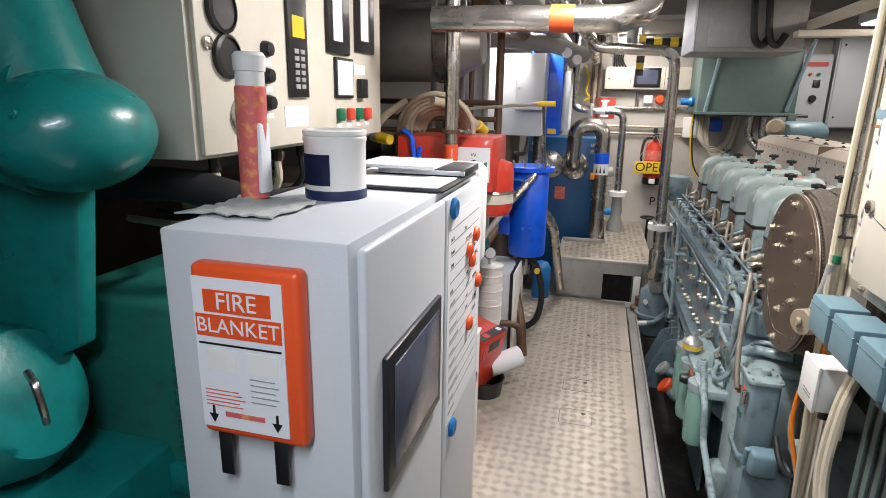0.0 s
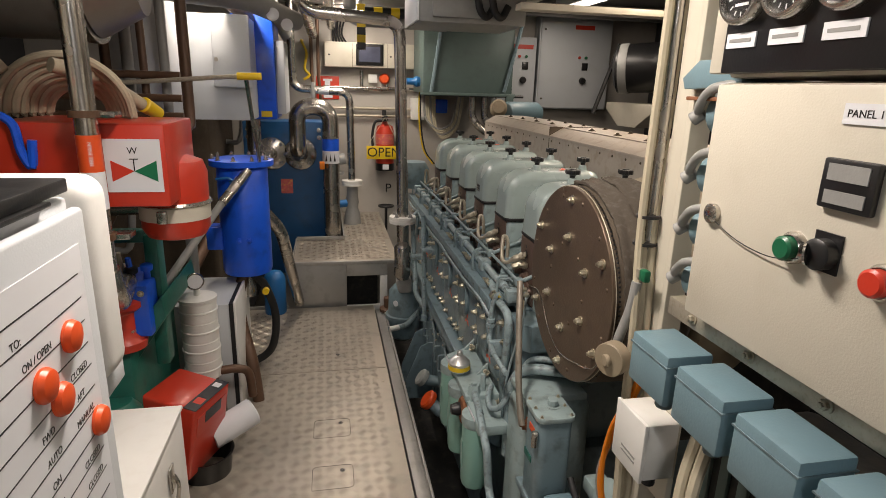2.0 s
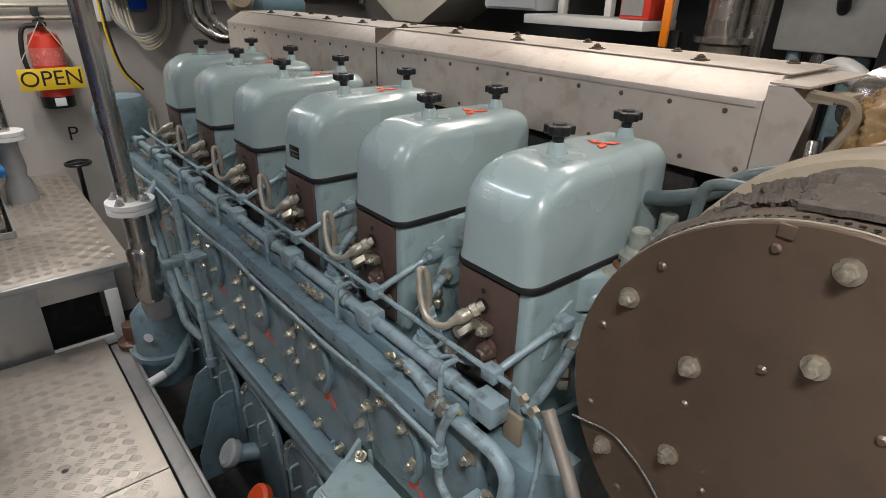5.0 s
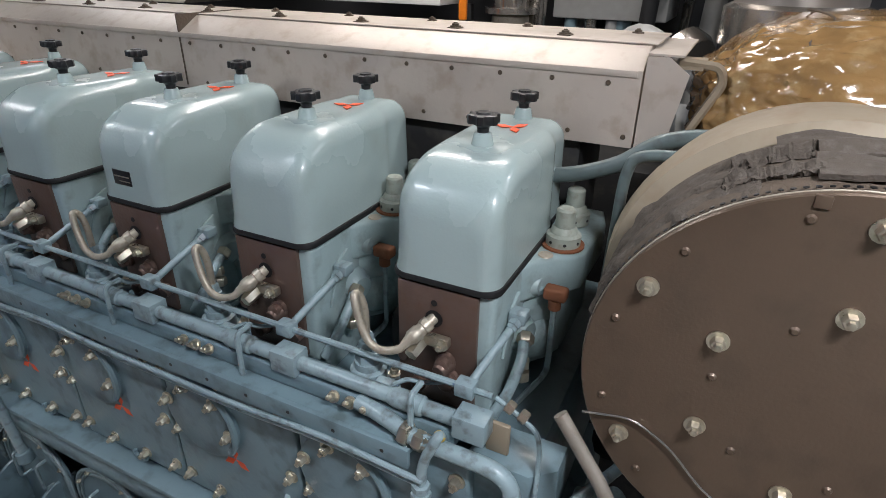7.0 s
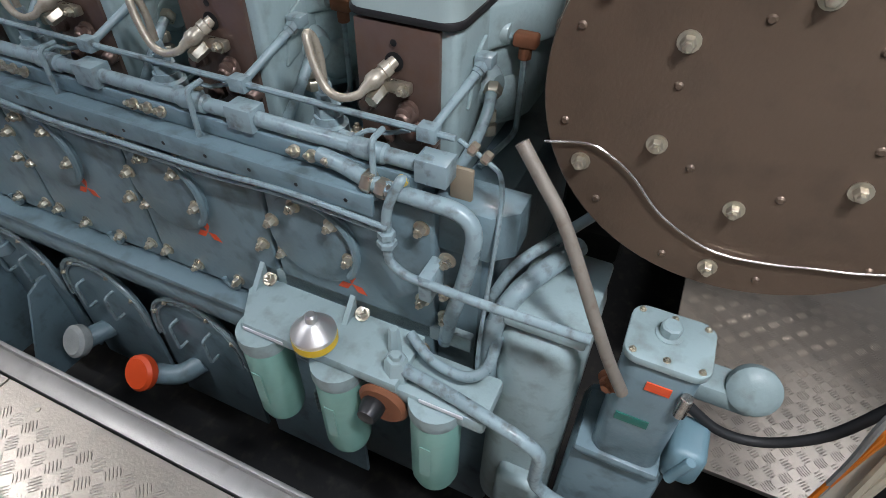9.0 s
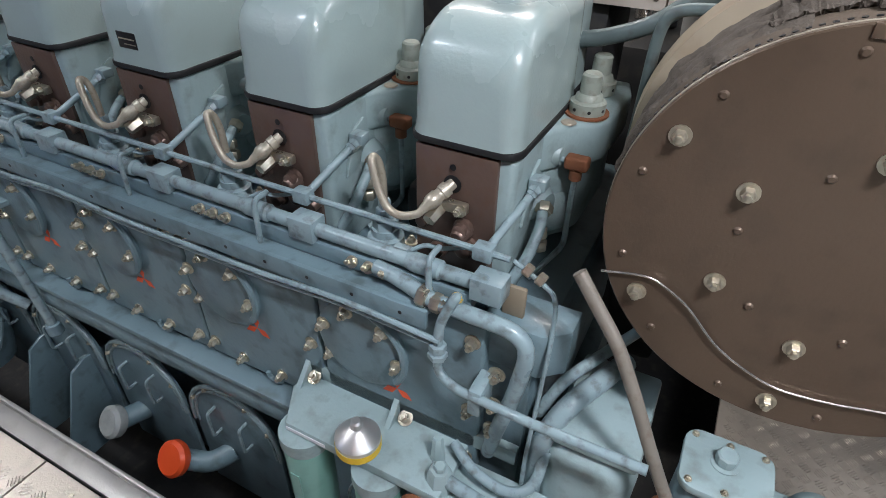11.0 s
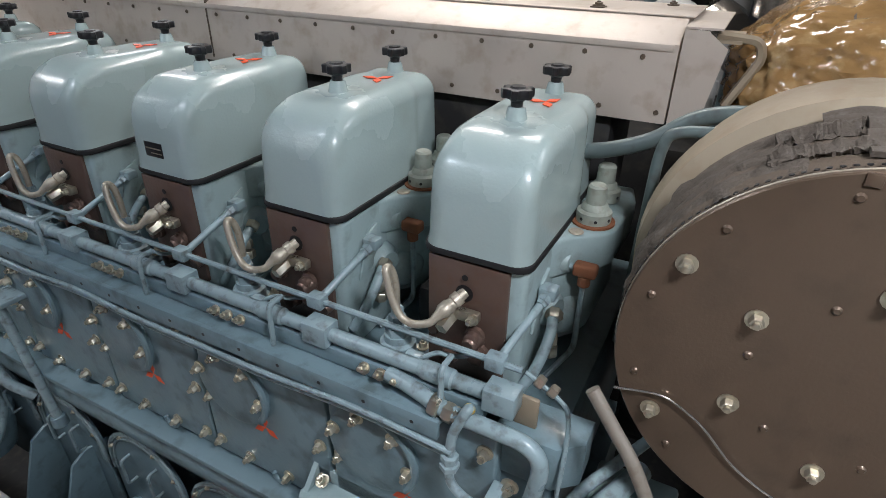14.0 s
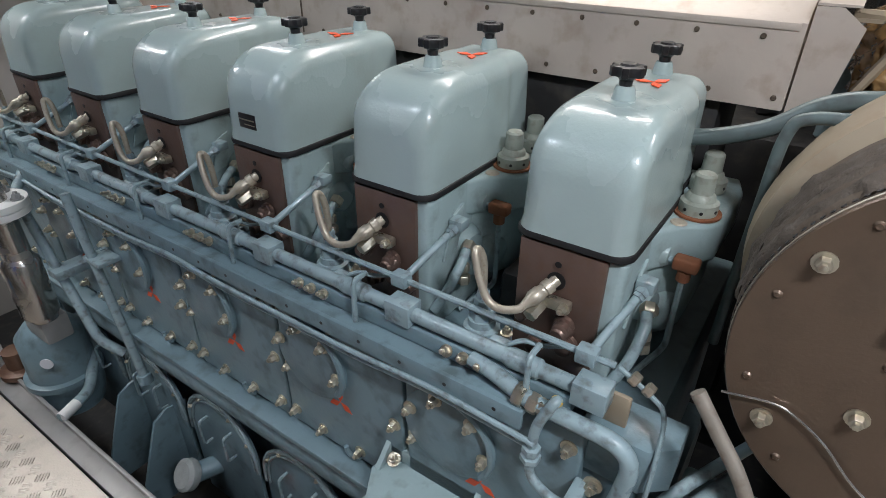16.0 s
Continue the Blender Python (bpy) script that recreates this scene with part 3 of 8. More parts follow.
# the casting flares out towards the rear and carries the stud nuts
prism(bm, [(1.775, -0.08), (1.80, -0.100), (1.845, -0.128), (1.872, -0.165), (1.90, -0.182), (2.06, -0.186), (2.12, -0.17), (2.12, -0.07)], (0, Y0, 0.965), (1, 0, 0), (0, 1, 0), 0.084, 0.016, 4)
prism(bm, [(1.80, -0.08), (1.83, -0.105), (1.872, -0.138), (1.91, -0.152), (2.10, -0.155), (2.10, -0.07)], (0, Y0, 0.80), (1, 0, 0), (0, 1, 0), 0.17, 0.02, 4)
head0 = part("cylinder_head", bm, HEAD, eng)
hs = [
    part("boss", lathe(B(), (1.838, Y0 - 0.085, 0.99), (-0.1, -1, 0), [(0.034, 0), (0.026, 0.022), (0.018, 0.036)], 20), HEAD, head0),
    part("boss", lathe(B(), (1.80, Y0 - 0.085, 0.905), (-0.25, -1, 0), [(0.042, 0), (0.034, 0.022), (0.024, 0.034)], 20), HEAD, head0),
    part("boss", lathe(B(), (1.86, Y0 - 0.11, 0.86), (-0.4, -1, -0.2), [(0.05, 0), (0.042, 0.02), (0.024, 0.034)], 20), HEAD, head0),
    part("rib", prism(B(), [(1.705, 0.90), (1.755, 0.915), (1.775, 1.005), (1.74, 0.99)], (0, Y0 - 0.0935, 0), (1, 0, 0), (0, 0, 1), 0.007, 0.002), HEAD, head0),
    part("front_plate", box(B(), 1.656, 1.668, Y0 - 0.066, Y0 + 0.086, 0.80, 1.044, 0.003), COPPER, head0, "heat-browned steel plate")]
for z, r in ((1.016, 0.0058), (0.985, 0.0165)):
    hs.append(part("plate_hole", lathe(B(), (1.6518, Y0 + 0.012, z), (-1, 0, 0), [(r, 0), (r, 0.0008)], 16), BLACK, head0))
for y, z, r in ((0.062, 0.905, 0.012), (-0.012, 0.905, 0.014), (-0.02, 0.868, 0.016), (0.035, 0.845, 0.013)):
    bm = lathe(B(), (1.653, Y0 + y, z), (-1, 0, 0), [(r * 1.35, 0), (r * 1.3, 0.008), (r, 0.010), (r, 0.022), (r * 0.7, 0.025)], 12)
    hs.append(part("plate_plug", bm, COPPER, head0))
for x, y in ((1.905, Y0 - 0.135), (2.02, Y0 - 0.125)):
    bm = lathe(B(), (x, y, 1.052), (0, 0, 1), [(0.033, 0), (0.033, 0.022), (0.026, 0.026), (0.024, 0.034), (0.019, 0.038), (0.018, 0.07), (0.014, 0.074)], 18)
    hs.append(part("stud_nut", bm, NUTG, head0, "grey-green ring nut with pin holes"))
    for a in (150, 200, 250, 300):
        c, q = math.cos(radians(a)), math.sin(radians(a))
        hs.append(part("pin_hole", lathe(B(), (x + 0.0325 * c, y + 0.0325 * q, 1.063), (c, q, 0), [(0.0032, 0), (0.0032, 0.001)], 8), BLACK, head0))
hs.append(part("cast_recess", lathe(B(), (1.85, Y0 - 0.118, 1.0485), (0, 0, 1), [(0.015, 0), (0.013, 0.002), (0.010, 0.0022)], 20), BRASSY, head0))
bm = lathe(B(), (1.905, Y0 - 0.135, 1.050), (0, 0, 1), [(0.041, 0), (0.041, 0.004)], 24)
hs.append(part("rusty_washer", bm, RUST, head0, "rusty washer"))
bm = tube(B(), bends([(1.832, Y0 - 0.09, 0.985), (1.832, Y0 - 0.15, 0.985), (1.832, Y0 - 0.15, 0.80), (1.75, Y0 - 0.11, 0.76)], 0.02), 0.006, 8)
hs.append(part("drain_tube", bm, PIPEP, head0))
bm = box(B(), 1.818, 1.846, Y0 - 0.172, Y0 - 0.128, 0.972, 0.997, 0.006, 3)
cyl(bm, (1.832, Y0 - 0.15, 0.95), (1.832, Y0 - 0.15, 0.972), 0.012)
hs.append(part("rusty_elbow", bm, RUST, head0, "rusty brown elbow"))
# fuel connector and loop
bm = B()
a, c = Vector((1.655, Y0 + 0.012, 0.986)), Vector((1.600, Y0 + 0.045, 0.950))
d = (c - a).normalized()
lathe(bm, a, d, [(0.010, 0), (0.010, 0.012), (0.0135, 0.013), (0.0135, 0.026), (0.0115, 0.028), (0.0115, 0.034), (0.014, 0.037), (0.014, 0.052), (0.010, 0.060), (0.0075, 0.072)], 14)
hs.append(part("fuel_connector", bm, BRASSY, head0, "tarnished metal fuel connector"))
bm = box(B(), 1.634, 1.652, Y0 - 0.022, Y0 + 0.030, 0.938, 0.958, 0.004)
bolt(bm, (1.634, Y0 - 0.012, 0.950), (-1, 0, 0), 0.0085, 0.012)
cyl(bm, (1.645, Y0 + 0.030, 0.942), (1.607, Y0 + 0.034, 0.930), 0.0145, 0.013, 6)
hs.append(part("clamp_bolt", bm, STEEL, head0))
bm = B()
cyl(bm, (1.655, Y0 - 0.015, 0.90), (1.625, Y0 - 0.01, 0.895), 0.018, 0.014, 12)
cyl(bm, (1.655, Y0 - 0.055, 0.86), (1.635, Y0 - 0.055, 0.855), 0.015, 0.013, 12)
hs.append(part("pipe_stub", bm, COPPER, head0))
bm = tube(B(), smooth_path([(1.618, Y0 + 0.13, 0.915), (1.618, Y0 + 0.131, 0.985), (1.613, Y0 + 0.137, 1.018), (1.60, Y0 + 0.138, 1.022), (1.592, Y0 + 0.125, 0.985), (1.588, Y0 + 0.105, 0.948), (1.590, Y0 + 0.08, 0.936), (1.597, Y0 + 0.052, 0.943), (1.605, Y0 + 0.042, 0.953)]), 0.0072, 12)
hs.append(part("fuel_loop", bm, BRASSY, head0, "bent tarnished fuel tube"))
# injection pump beside each head
bm = B()
lathe(bm, (1.62, Y0 + 0.13, 0.78), (0, 0, 1), [(0.045, 0), (0.045, 0.05), (0.034, 0.055), (0.034, 0.082), (0.026, 0.086), (0.026, 0.100)], 20)
lathe(bm, (1.62, Y0 + 0.13, 0.880), (0, 0, 1), [(0.024, 0), (0.024, 0.018), (0.020, 0.020)], 6)
lathe(bm, (1.62, Y0 + 0.13, 0.900), (0, 0, 1), [(0.017, 0), (0.016, 0.02), (0.0115, 0.022), (0.0115, 0.036), (0.009, 0.04)], 6)
box(bm, 1.585, 1.61, Y0 + 0.06, Y0 + 0.10, 0.83, 0.865, 0.006)
box(bm, 1.57, 1.66, Y0 + 0.085, Y0 + 0.175, 0.815, 0.835, 0.004)
hs.append(part("injection_pump", bm, PIPEP, head0))
for dx, dy in ((-0.04, -0.035), (-0.04, 0.035), (0.035, -0.035)):
    hs.append(part("bolt", bolt(B(), (1.617 + dx, Y0 + 0.13 + dy, 0.835), (0, 0, 1), 0.008, 0.012), STEEL, head0))
# diagonal strut and side fittings
bm = tube(B(), [(1.60, Y0 - 0.075, 0.905), (1.732, Y0 - 0.112, 0.975)], 0.0078, 10)
hs.append(part("strut", bm, PIPEP, head0))
bm = box(B(), 1.722, 1.752, Y0 - 0.128, Y0 - 0.096, 0.968, 0.990, 0.004)
lathe(bm, (1.728, Y0 - 0.111, 0.973), (-0.78, 0.22, -0.42), [(0.0125, 0), (0.0125, 0.012), (0.0105, 0.013), (0.0105, 0.020)], 6)
hs.append(part("strut_joint", bm, PIPEP, head0))
bm = tube(B(), smooth_path([(1.672, Y0 - 0.098, 0.80), (1.690, Y0 - 0.118, 0.845), (1.728, Y0 - 0.126, 0.895), (1.770, Y0 - 0.115, 0.915)]), 0.0105, 12)
hs.append(part("return_pipe", bm, PIPEP, head0))
for p, ax, r in (((1.775, Y0 - 0.117, 0.917), (-0.8, -0.2, -0.35), 0.0165), ((1.735, Y0 - 0.128, 0.845), (0.05, 0.05, 1), 0.0150), ((1.735, Y0 - 0.128, 0.872), (0.05, 0.05, 1), 0.0125)):
    hs.append(part("pipe_nut", lathe(B(), p, ax, [(r * 0.85, 0), (r, 0.003), (r, 0.017), (r * 0.85, 0.020)], 6), STEEL, head0, "zinc-plated pipe nut"))
hs.append(part("pump_line", tube(B(), smooth_path([(1.585, Y0 + 0.08, 0.852), (1.60, Y0 + 0.04, 0.880), (1.61, Y0 + 0.01, 0.878), (1.62, Y0 - 0.03, 0.888)]), 0.0045, 8), PIPEP, head0))
# casting coloured near-black to paint in the shade between the heads
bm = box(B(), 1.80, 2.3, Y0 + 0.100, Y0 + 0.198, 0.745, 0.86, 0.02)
hs.append(part("port_casting", bm, PITSHADE, head0))
for i in range(1, 6):
    off = (0, PITCH * i, 0)
    c = clone(cov0, off)
    for s in csubs:
        clone(s, (0, 0, 0), c)
    h = clone(head0, off)
    for s in hs:
        clone(s, (0, 0, 0), h)
# name plate on the third cover
bm = box(B(), 1.653, 1.658, Y0 + 2 * PITCH - 0.012, Y0 + 2 * PITCH + 0.043, 1.095, 1.128, 0.001)
npl = part("name_plate", bm, BLACK, eng, "small dark name plate")
bm = box(B(), 1.6525, 1.654, Y0 + 2 * PITCH - 0.008, Y0 + 2 * PITCH + 0.039, 1.113, 1.116, 0)
box(bm, 1.6525, 1.654, Y0 + 2 * PITCH - 0.008, Y0 + 2 * PITCH + 0.025, 1.103, 1.105, 0)
part("lettering", bm, STEEL, npl)

# fuel rail, its blocks, the thin line above and the shelf below
part("fuel_rail", tube(B(), [(1.566, 3.20, 0.868), (1.566, 5.55, 0.868)], 0.0140, 16), PIPEP, eng)
for i in range(7):
    y = 3.19 + PITCH * i
    part("rail_block", box(B(), 1.545, 1.588, y - 0.028, y + 0.028, 0.846, 0.890, 0.0025), PIPEP, eng)
    bm = lathe(B(), (1.566, y + 0.12, 0.868), (0, 1, 0), [(0.0142, -0.034), (0.018, -0.030), (0.018, 0.022), (0.0142, 0.034)], 16)
    part("rail_sleeve", bm, PIPEP, eng)
    bm = tube(B(), bends([(1.580, y + 0.10, 0.905), (1.543, y + 0.10, 0.905), (1.540, y + 0.10, 0.79)], 0.014), 0.0055, 8)
    part("bridge_tube", bm, PIPEP, eng)
    if i < 6:
        for k in range(3):
            part("bolt", bolt(B(), (1.548, y + 0.19 + k * 0.035, 0.836), (-1, 0, 0.6), 0.008, 0.016), STEEL, eng)
part("leak_line", tube(B(), [(1.598, 3.17, 0.909), (1.598, 5.5, 0.909)], 0.006, 8), PIPEP, eng)
for i in range(6):
    y = Y0 - 0.075 + PITCH * i
    part("line_joint", box(B(), 1.585, 1.612, y - 0.017, y + 0.017, 0.895, 0.922, 0.003), PIPEP, eng)
bm = tube(B(), smooth_path([(1.598, 3.165, 0.909), (1.592, 3.11, 0.885), (1.582, 3.085, 0.868), (1.572, 3.078, 0.80), (1.54, 3.076, 0.66), (1.52, 3.076, 0.52), (1.52, 3.072, 0.38)]), 0.0042, 8)
part("drain_tube", bm, PIPEP, eng)
for y, z in ((3.145, 0.905), (3.122, 0.895)):
    part("line_nut", lathe(B(), (1.5955, y, z), (-0.1, -1, -0.45), [(0.009, 0), (0.0115, 0.002), (0.0115, 0.013), (0.009, 0.015)], 6), STEEL, eng)
part("shelf", box(B(), 1.5225, 1.58, 3.28, 5.55, 0.80, 0.812, 0.003), BLOCK, eng)
part("shelf_lip", box(B(), 1.512, 1.522, 3.28, 5.55, 0.775, 0.815, 0.002), BLOCK, eng)
bm = box(B(), 1.552, 1.60, 3.215, 5.545, 0.814, 0.848, 0.003)
part("shelf_rail", bm, BLOCK, eng)
for k in range(22):
    bm = lathe(B(), (1.5118, 3.33 + k * 0.1, 0.795), (-1, 0, 0), [(0.004, 0), (0.004, 0.0006)], 8)
    part("rail_hole", bm, BLACK, eng)
for dz, dx in ((0.0, 0.0), (-0.016, 0.006)):
    pts = [(1.508 + dx, 3.25, 0.765 + dz)]
    for k in range(1, 12):
        pts.append((1.508 + dx, 3.25 + k * 0.2, 0.765 + dz + (0.010 if k % 4 == 1 else 0)))
    part("small_line", tube(B(), smooth_path(pts, 4), 0.0055, 8), PIPEP, eng)
# bent water pipe at the near end of the doors
bm = tube(B(), bends([(1.552, 3.40, 0.842), (1.545, 3.345, 0.838), (1.537, 3.285, 0.823), (1.535, 3.10, 0.823), (1.535, 3.112, 0.70), (1.535, 3.145, 0.545), (1.555, 3.16, 0.46)], 0.06, 7), 0.0145, 16)
part("bent_pipe", bm, PIPEP, eng)
for y, z, r in ((3.305, 0.828, 0.0225), (3.280, 0.823, 0.0185), (3.262, 0.823, 0.0165)):
    part("pipe_union", lathe(B(), (1.5365, y, z), (0, -1, -0.1), [(r * 0.9, 0), (r, 0.003), (r, 0.015), (r * 0.9, 0.018)], 6), STEEL, eng)
bm = tube(B(), bends([(1.545, 3.235, 0.835), (1.528, 3.23, 0.862), (1.515, 3.255, 0.80), (1.515, 3.257, 0.745)], 0.03, 6), 0.0090, 12)
part("bent_pipe", bm, PIPEP, eng)
part("yellow_mark", tube(B(), [(1.536, 3.2325, 0.8485), (1.529, 3.232, 0.856)], 0.0093, 12), YELLOW, eng)
bm = lathe(B(), (1.515, 3.257, 0.752), (0, 0, -1), [(0.012, 0), (0.016, 0.002), (0.016, 0.014), (0.013, 0.016), (0.013, 0.020), (0.018, 0.022), (0.018, 0.032), (0.012, 0.036)], 6)
part("pipe_union", bm, PIPEP, eng)
bm = tube(B(), bends([(1.515, 3.257, 0.72), (1.512, 3.255, 0.685), (1.50, 3.215, 0.675), (1.47, 3.058, 0.706), (1.46, 2.885, 0.722)], 0.03, 6), 0.0085, 12)
part("bent_pipe", bm, PIPEP, eng)
part("pipe_clip", box(B(), 1.487, 1.546, 3.160, 3.185, 0.640, 0.700, 0.004), PIPEP, eng)
bm = prism(B(), [(1.565, 3.20), (1.66, 3.20), (1.66, 3.05), (1.60, 3.05), (1.565, 3.09)], (0, 0, 0.70), (1, 0, 0), (0, 1, 0), 0.10, 0.006)
part("end_bracket", bm, BLOCK, eng)
part("block_stay", box(B(), 1.590, 1.600, 3.135, 3.175, 0.80, 0.862, 0.003), SHELL, eng)
for z in (0.70, 0.62, 0.55):
    part("bolt", bolt(B(), (1.545, 3.155, z), (-1, 0, 0), 0.011, 0.016), STEEL, eng)

# stand pipe in front of the doors
sp = part("stand_pipe", tube(B(), bends([(1.53, 5.05, 0.80), (1.47, 5.02, 0.74), (1.46, 4.75, 0.30), (1.50, 4.70, 0.24)], 0.03), 0.016, 10), PIPEP, eng)
part("clamp", box(B(), 1.44, 1.55, 4.84, 4.90, 0.50, 0.53, 0.004), PIPEP, sp)
# far end casing
bm = lathe(B(), (1.56, 5.62, 0.85), (0, 0, 1), [(0.10, 0), (0.12, 0.05), (0.12, 0.14), (0.09, 0.19), (0.03, 0.20)], 24)
tube(bm, bends([(1.50, 5.55, 0.92), (1.44, 5.45, 0.88), (1.44, 5.3, 0.55), (1.44, 5.28, 0.3)], 0.05), 0.02, 10)
part("end_casing", bm, BLOCK, eng)

# exhaust box over the engine
duct = thing("exhaust_casing", (2.3, 4.3, 1.0), "long dusty aluminium heat shield box along the engine", "casing")
bm = B()
prism(bm, [(2.13, 1.19), (2.42, 1.19), (2.42, 1.385), (2.20, 1.385), (2.13, 1.345)], (0, 3.09, 0), (1, 0, 0), (0, 0, 1), -2.62, 0.003)
body = part("casing_body", bm, DUCT, duct)
part("top_strip", box(B(), 2.205, 2.44, 3.08, 5.72, 1.3865, 1.390, 0.001), DUCT, duct)
for k in range(22):
    for z, dy in ((1.212, 0.0), (1.318, 0.045)):
        part("rivet", lathe(B(), (2.129, 3.11 + dy + k * 0.117, z), (-1, 0, 0), [(0.0055, 0), (0.004, 0.0028)], 10), DRUM, body)
for k in range(9):
    bm = box(B(), 2.235, 2.265, 3.27 + k * 0.27, 3.30 + k * 0.27, 1.3905, 1.393, 0.001)
    bolt(bm, (2.25, 3.285 + k * 0.27, 1.393), (0, 0, 1), 0.009, 0.006)
    part("bolt", bm, DRUM, body, "dark bolt on a square washer")
    bm = bolt(B(), (2.39, 3.15 + k * 0.27, 1.390), (0, 0, 1), 0.009, 0.006)
    part("bolt", bm, DRUM, body)
part("folded_edge", box(B(), 2.1265, 2.1295, 3.10, 5.70, 1.332, 1.345, 0.001), DUCT, body)
part("seam", box(B(), 2.1275, 2.43, 4.36, 4.364, 1.20, 1.3925, 0), DRUM, body)
bm = prism(B(), [(3.086, 1.19), (3.086, 1.375), (3.045, 1.375), (3.005, 1.345), (3.03, 1.19)], (2.128, 0, 0), (0, 1, 0), (0, 0, 1), -0.003, 0)
box(bm, 2.128, 2.44, 3.02, 3.086, 1.376, 1.380, 0)
part("end_flange", bm, DUCT, duct)
bm = tube(B(), bends([(2.16, 3.03, 1.365), (2.16, 2.955, 1.36), (2.16, 2.945, 1.33), (2.16, 2.99, 1.235)], 0.015), 0.009, 6)
box(bm, 2.15, 2.30, 2.985, 3.03, 1.352, 1.358, 0)
part("end_bracket", bm, SHELL, duct)
# near-black filler box that stands for the shade under the casing
part("under_shade_box", box(B(), 2.16, 2.4, 3.2, 5.6, 0.85, 1.185, 0.01), PITSHADE, duct)

# round housing with the brown cover, axis across the aisle
CY, CZ, R = 2.766, 1.060, 0.273
hou = thing("air_housing", (1.9, CY, 0.5), "large round housing with a brown bolted steel cover and lagging", "housing")
disc = part("cover_plate", lathe(B(), (1.589, CY, CZ), (-1, 0, 0), [(R, 0), (R, 0.010), (R - 0.002, 0.012), (0.02, 0.0125)], 72), DISC, hou, "dark brown bolted steel disc")
for r, n, a0 in ((0.238, 6, 30), (0.134, 6, 30)):
    for k in range(n):
        a = radians(a0 + 360 * k / n)
        part("bolt", bolt(B(), (1.5765, CY + r * math.cos(a), CZ + r * math.sin(a)), (-1, 0, 0), 0.0090, 0.0125), STEEL, disc, "zinc-plated bolt")
for r, n, a0 in ((0.246, 12, 15), (0.113, 6, 7)):
    for k in range(n):
        a = radians(a0 + 360 * k / n)
        part("rivet", lathe(B(), (1.5765, CY + r * math.cos(a), CZ + r * math.sin(a)), (-1, 0, 0), [(0.006, 0), (0.0035, 0.003)], 10), DISC, disc)
drum = part("drum", lathe(B(), (1.589, CY, CZ), (1, 0, 0), [(R - 0.004, 0), (R - 0.002, 0.012), (R + 0.004, 0.02), (R + 0.006, 0.10), (R + 0.003, 0.195), (R - 0.02, 0.205)], 72), DRUM, hou, "brown drum lagging")
bm = B()
for k in range(150):
    a = 2 * math.pi * k / 150
    p = Vector((1.595, CY + (R + 0.0015) * math.cos(a), CZ + (R + 0.0015) * math.sin(a)))
    lathe(bm, p, (0, math.cos(a), math.sin(a)), [(0.0032, 0), (0.0032, 0.0012)], 6)
tagged(part("perforation", bm, BLACK, drum), kind="stuff")
part("rim_strip", tube(B(), [(1.587, CY + R * math.cos(2 * math.pi * k / 72), CZ + R * math.sin(2 * math.pi * k / 72)) for k in range(73)], 0.0016, 6), BRASSY, drum)
part("shell", lathe(B(), (1.78, CY, CZ), (1, 0, 0), [(0.26, 0), (0.296, 0.03), (0.303, 0.09), (0.29, 0.19), (0.24, 0.28), (0.12, 0.33)], 60), SHELL, hou, "bulging cream casing")
# felt lagging over the drum, in overlapping layers with loose tabs
def felt(a0, a1, xa, xb, lift, seed, fray=0.006):
    b = bmesh.new()
    rows, nk, nj = [], 64, 10
    for k in range(nk + 1):
        a = radians(a0 + (a1 - a0) * k / nk)
        row = []
        for j in range(nj + 1):
            e = fray * noise.noise((k * 0.45, seed * 3.1, j * 0.02))
            x = xa + (xb - xa) * j / nj + e
            ripple = 0.004 * math.sin(j * 1.1 + seed) + 0.007 * noise.noise((k * 0.13, j * 0.40, seed)) + 0.0015 * noise.noise((k * 0.7, j * 1.1, seed))
            rr = R + lift + ripple + 0.006 * math.sin(math.pi * j / nj)
            row.append(b.verts.new((x, CY + rr * math.cos(a), CZ + rr * math.sin(a))))
        rows.append(row)
    for p, q in zip(rows, rows[1:]):
        for j in range(nj):
            b.faces.new((p[j], p[j + 1], q[j + 1], q[j]))
    bmesh.ops.recalc_face_normals(b, faces=b.faces)
    bmesh.ops.solidify(b, geom=b.faces[:], thickness=0.007)
    return b


part("felt_strip", felt(77, 196, 1.604, 1.690, 0.010, 1), FELT, hou, "frayed grey felt lagging", 75)
part("felt_strip", felt(78, 196, 1.665, 1.740, 0.015, 2), FELT, hou, "frayed grey felt lagging", 75)
part("felt_strip", felt(70, 196, 1.722, 1.780, 0.010, 5), FELT, hou, "frayed grey felt lagging", 75)
part("felt_tab", felt(58, 79, 1.622, 1.655, 0.008, 7, 0.003), FELT, hou)
part("felt_tab", felt(60, 79, 1.690, 1.720, 0.012, 9, 0.003), FELT, hou)
part("felt_strip", felt(8, 66, 1.600, 1.690, 0.001, 11, 0.004), FELT, hou, "frayed grey felt lagging", 75)
part("felt_strip", felt(-5, 62, 1.680, 1.765, 0.003, 13, 0.004), FELT, hou, "frayed grey felt lagging", 75)
part("cover_clip", box(B(), 1.574, 1.580, CY + 0.050, CY + 0.066, CZ + R - 0.022, CZ + R - 0.008, 0.001), DISC, disc)
bm = B()
tube(bm, smooth_path([(1.571, 3.025, 0.961), (1.571, 2.966, 0.973), (1.571, 2.934, 0.963), (1.571, 2.899, 0.94), (1.571, 2.854, 0.895), (1.571, 2.805, 0.867), (1.571, 2.758, 0.854), (1.571, 2.698, 0.86), (1.571, 2.651, 0.872), (1.571, 2.60, 0.884), (1.571, 2.55, 0.905), (1.571, 2.522, 0.935)]), 0.0019, 6)
part("wire", bm, STAIN, hou, "thin twisted wire")
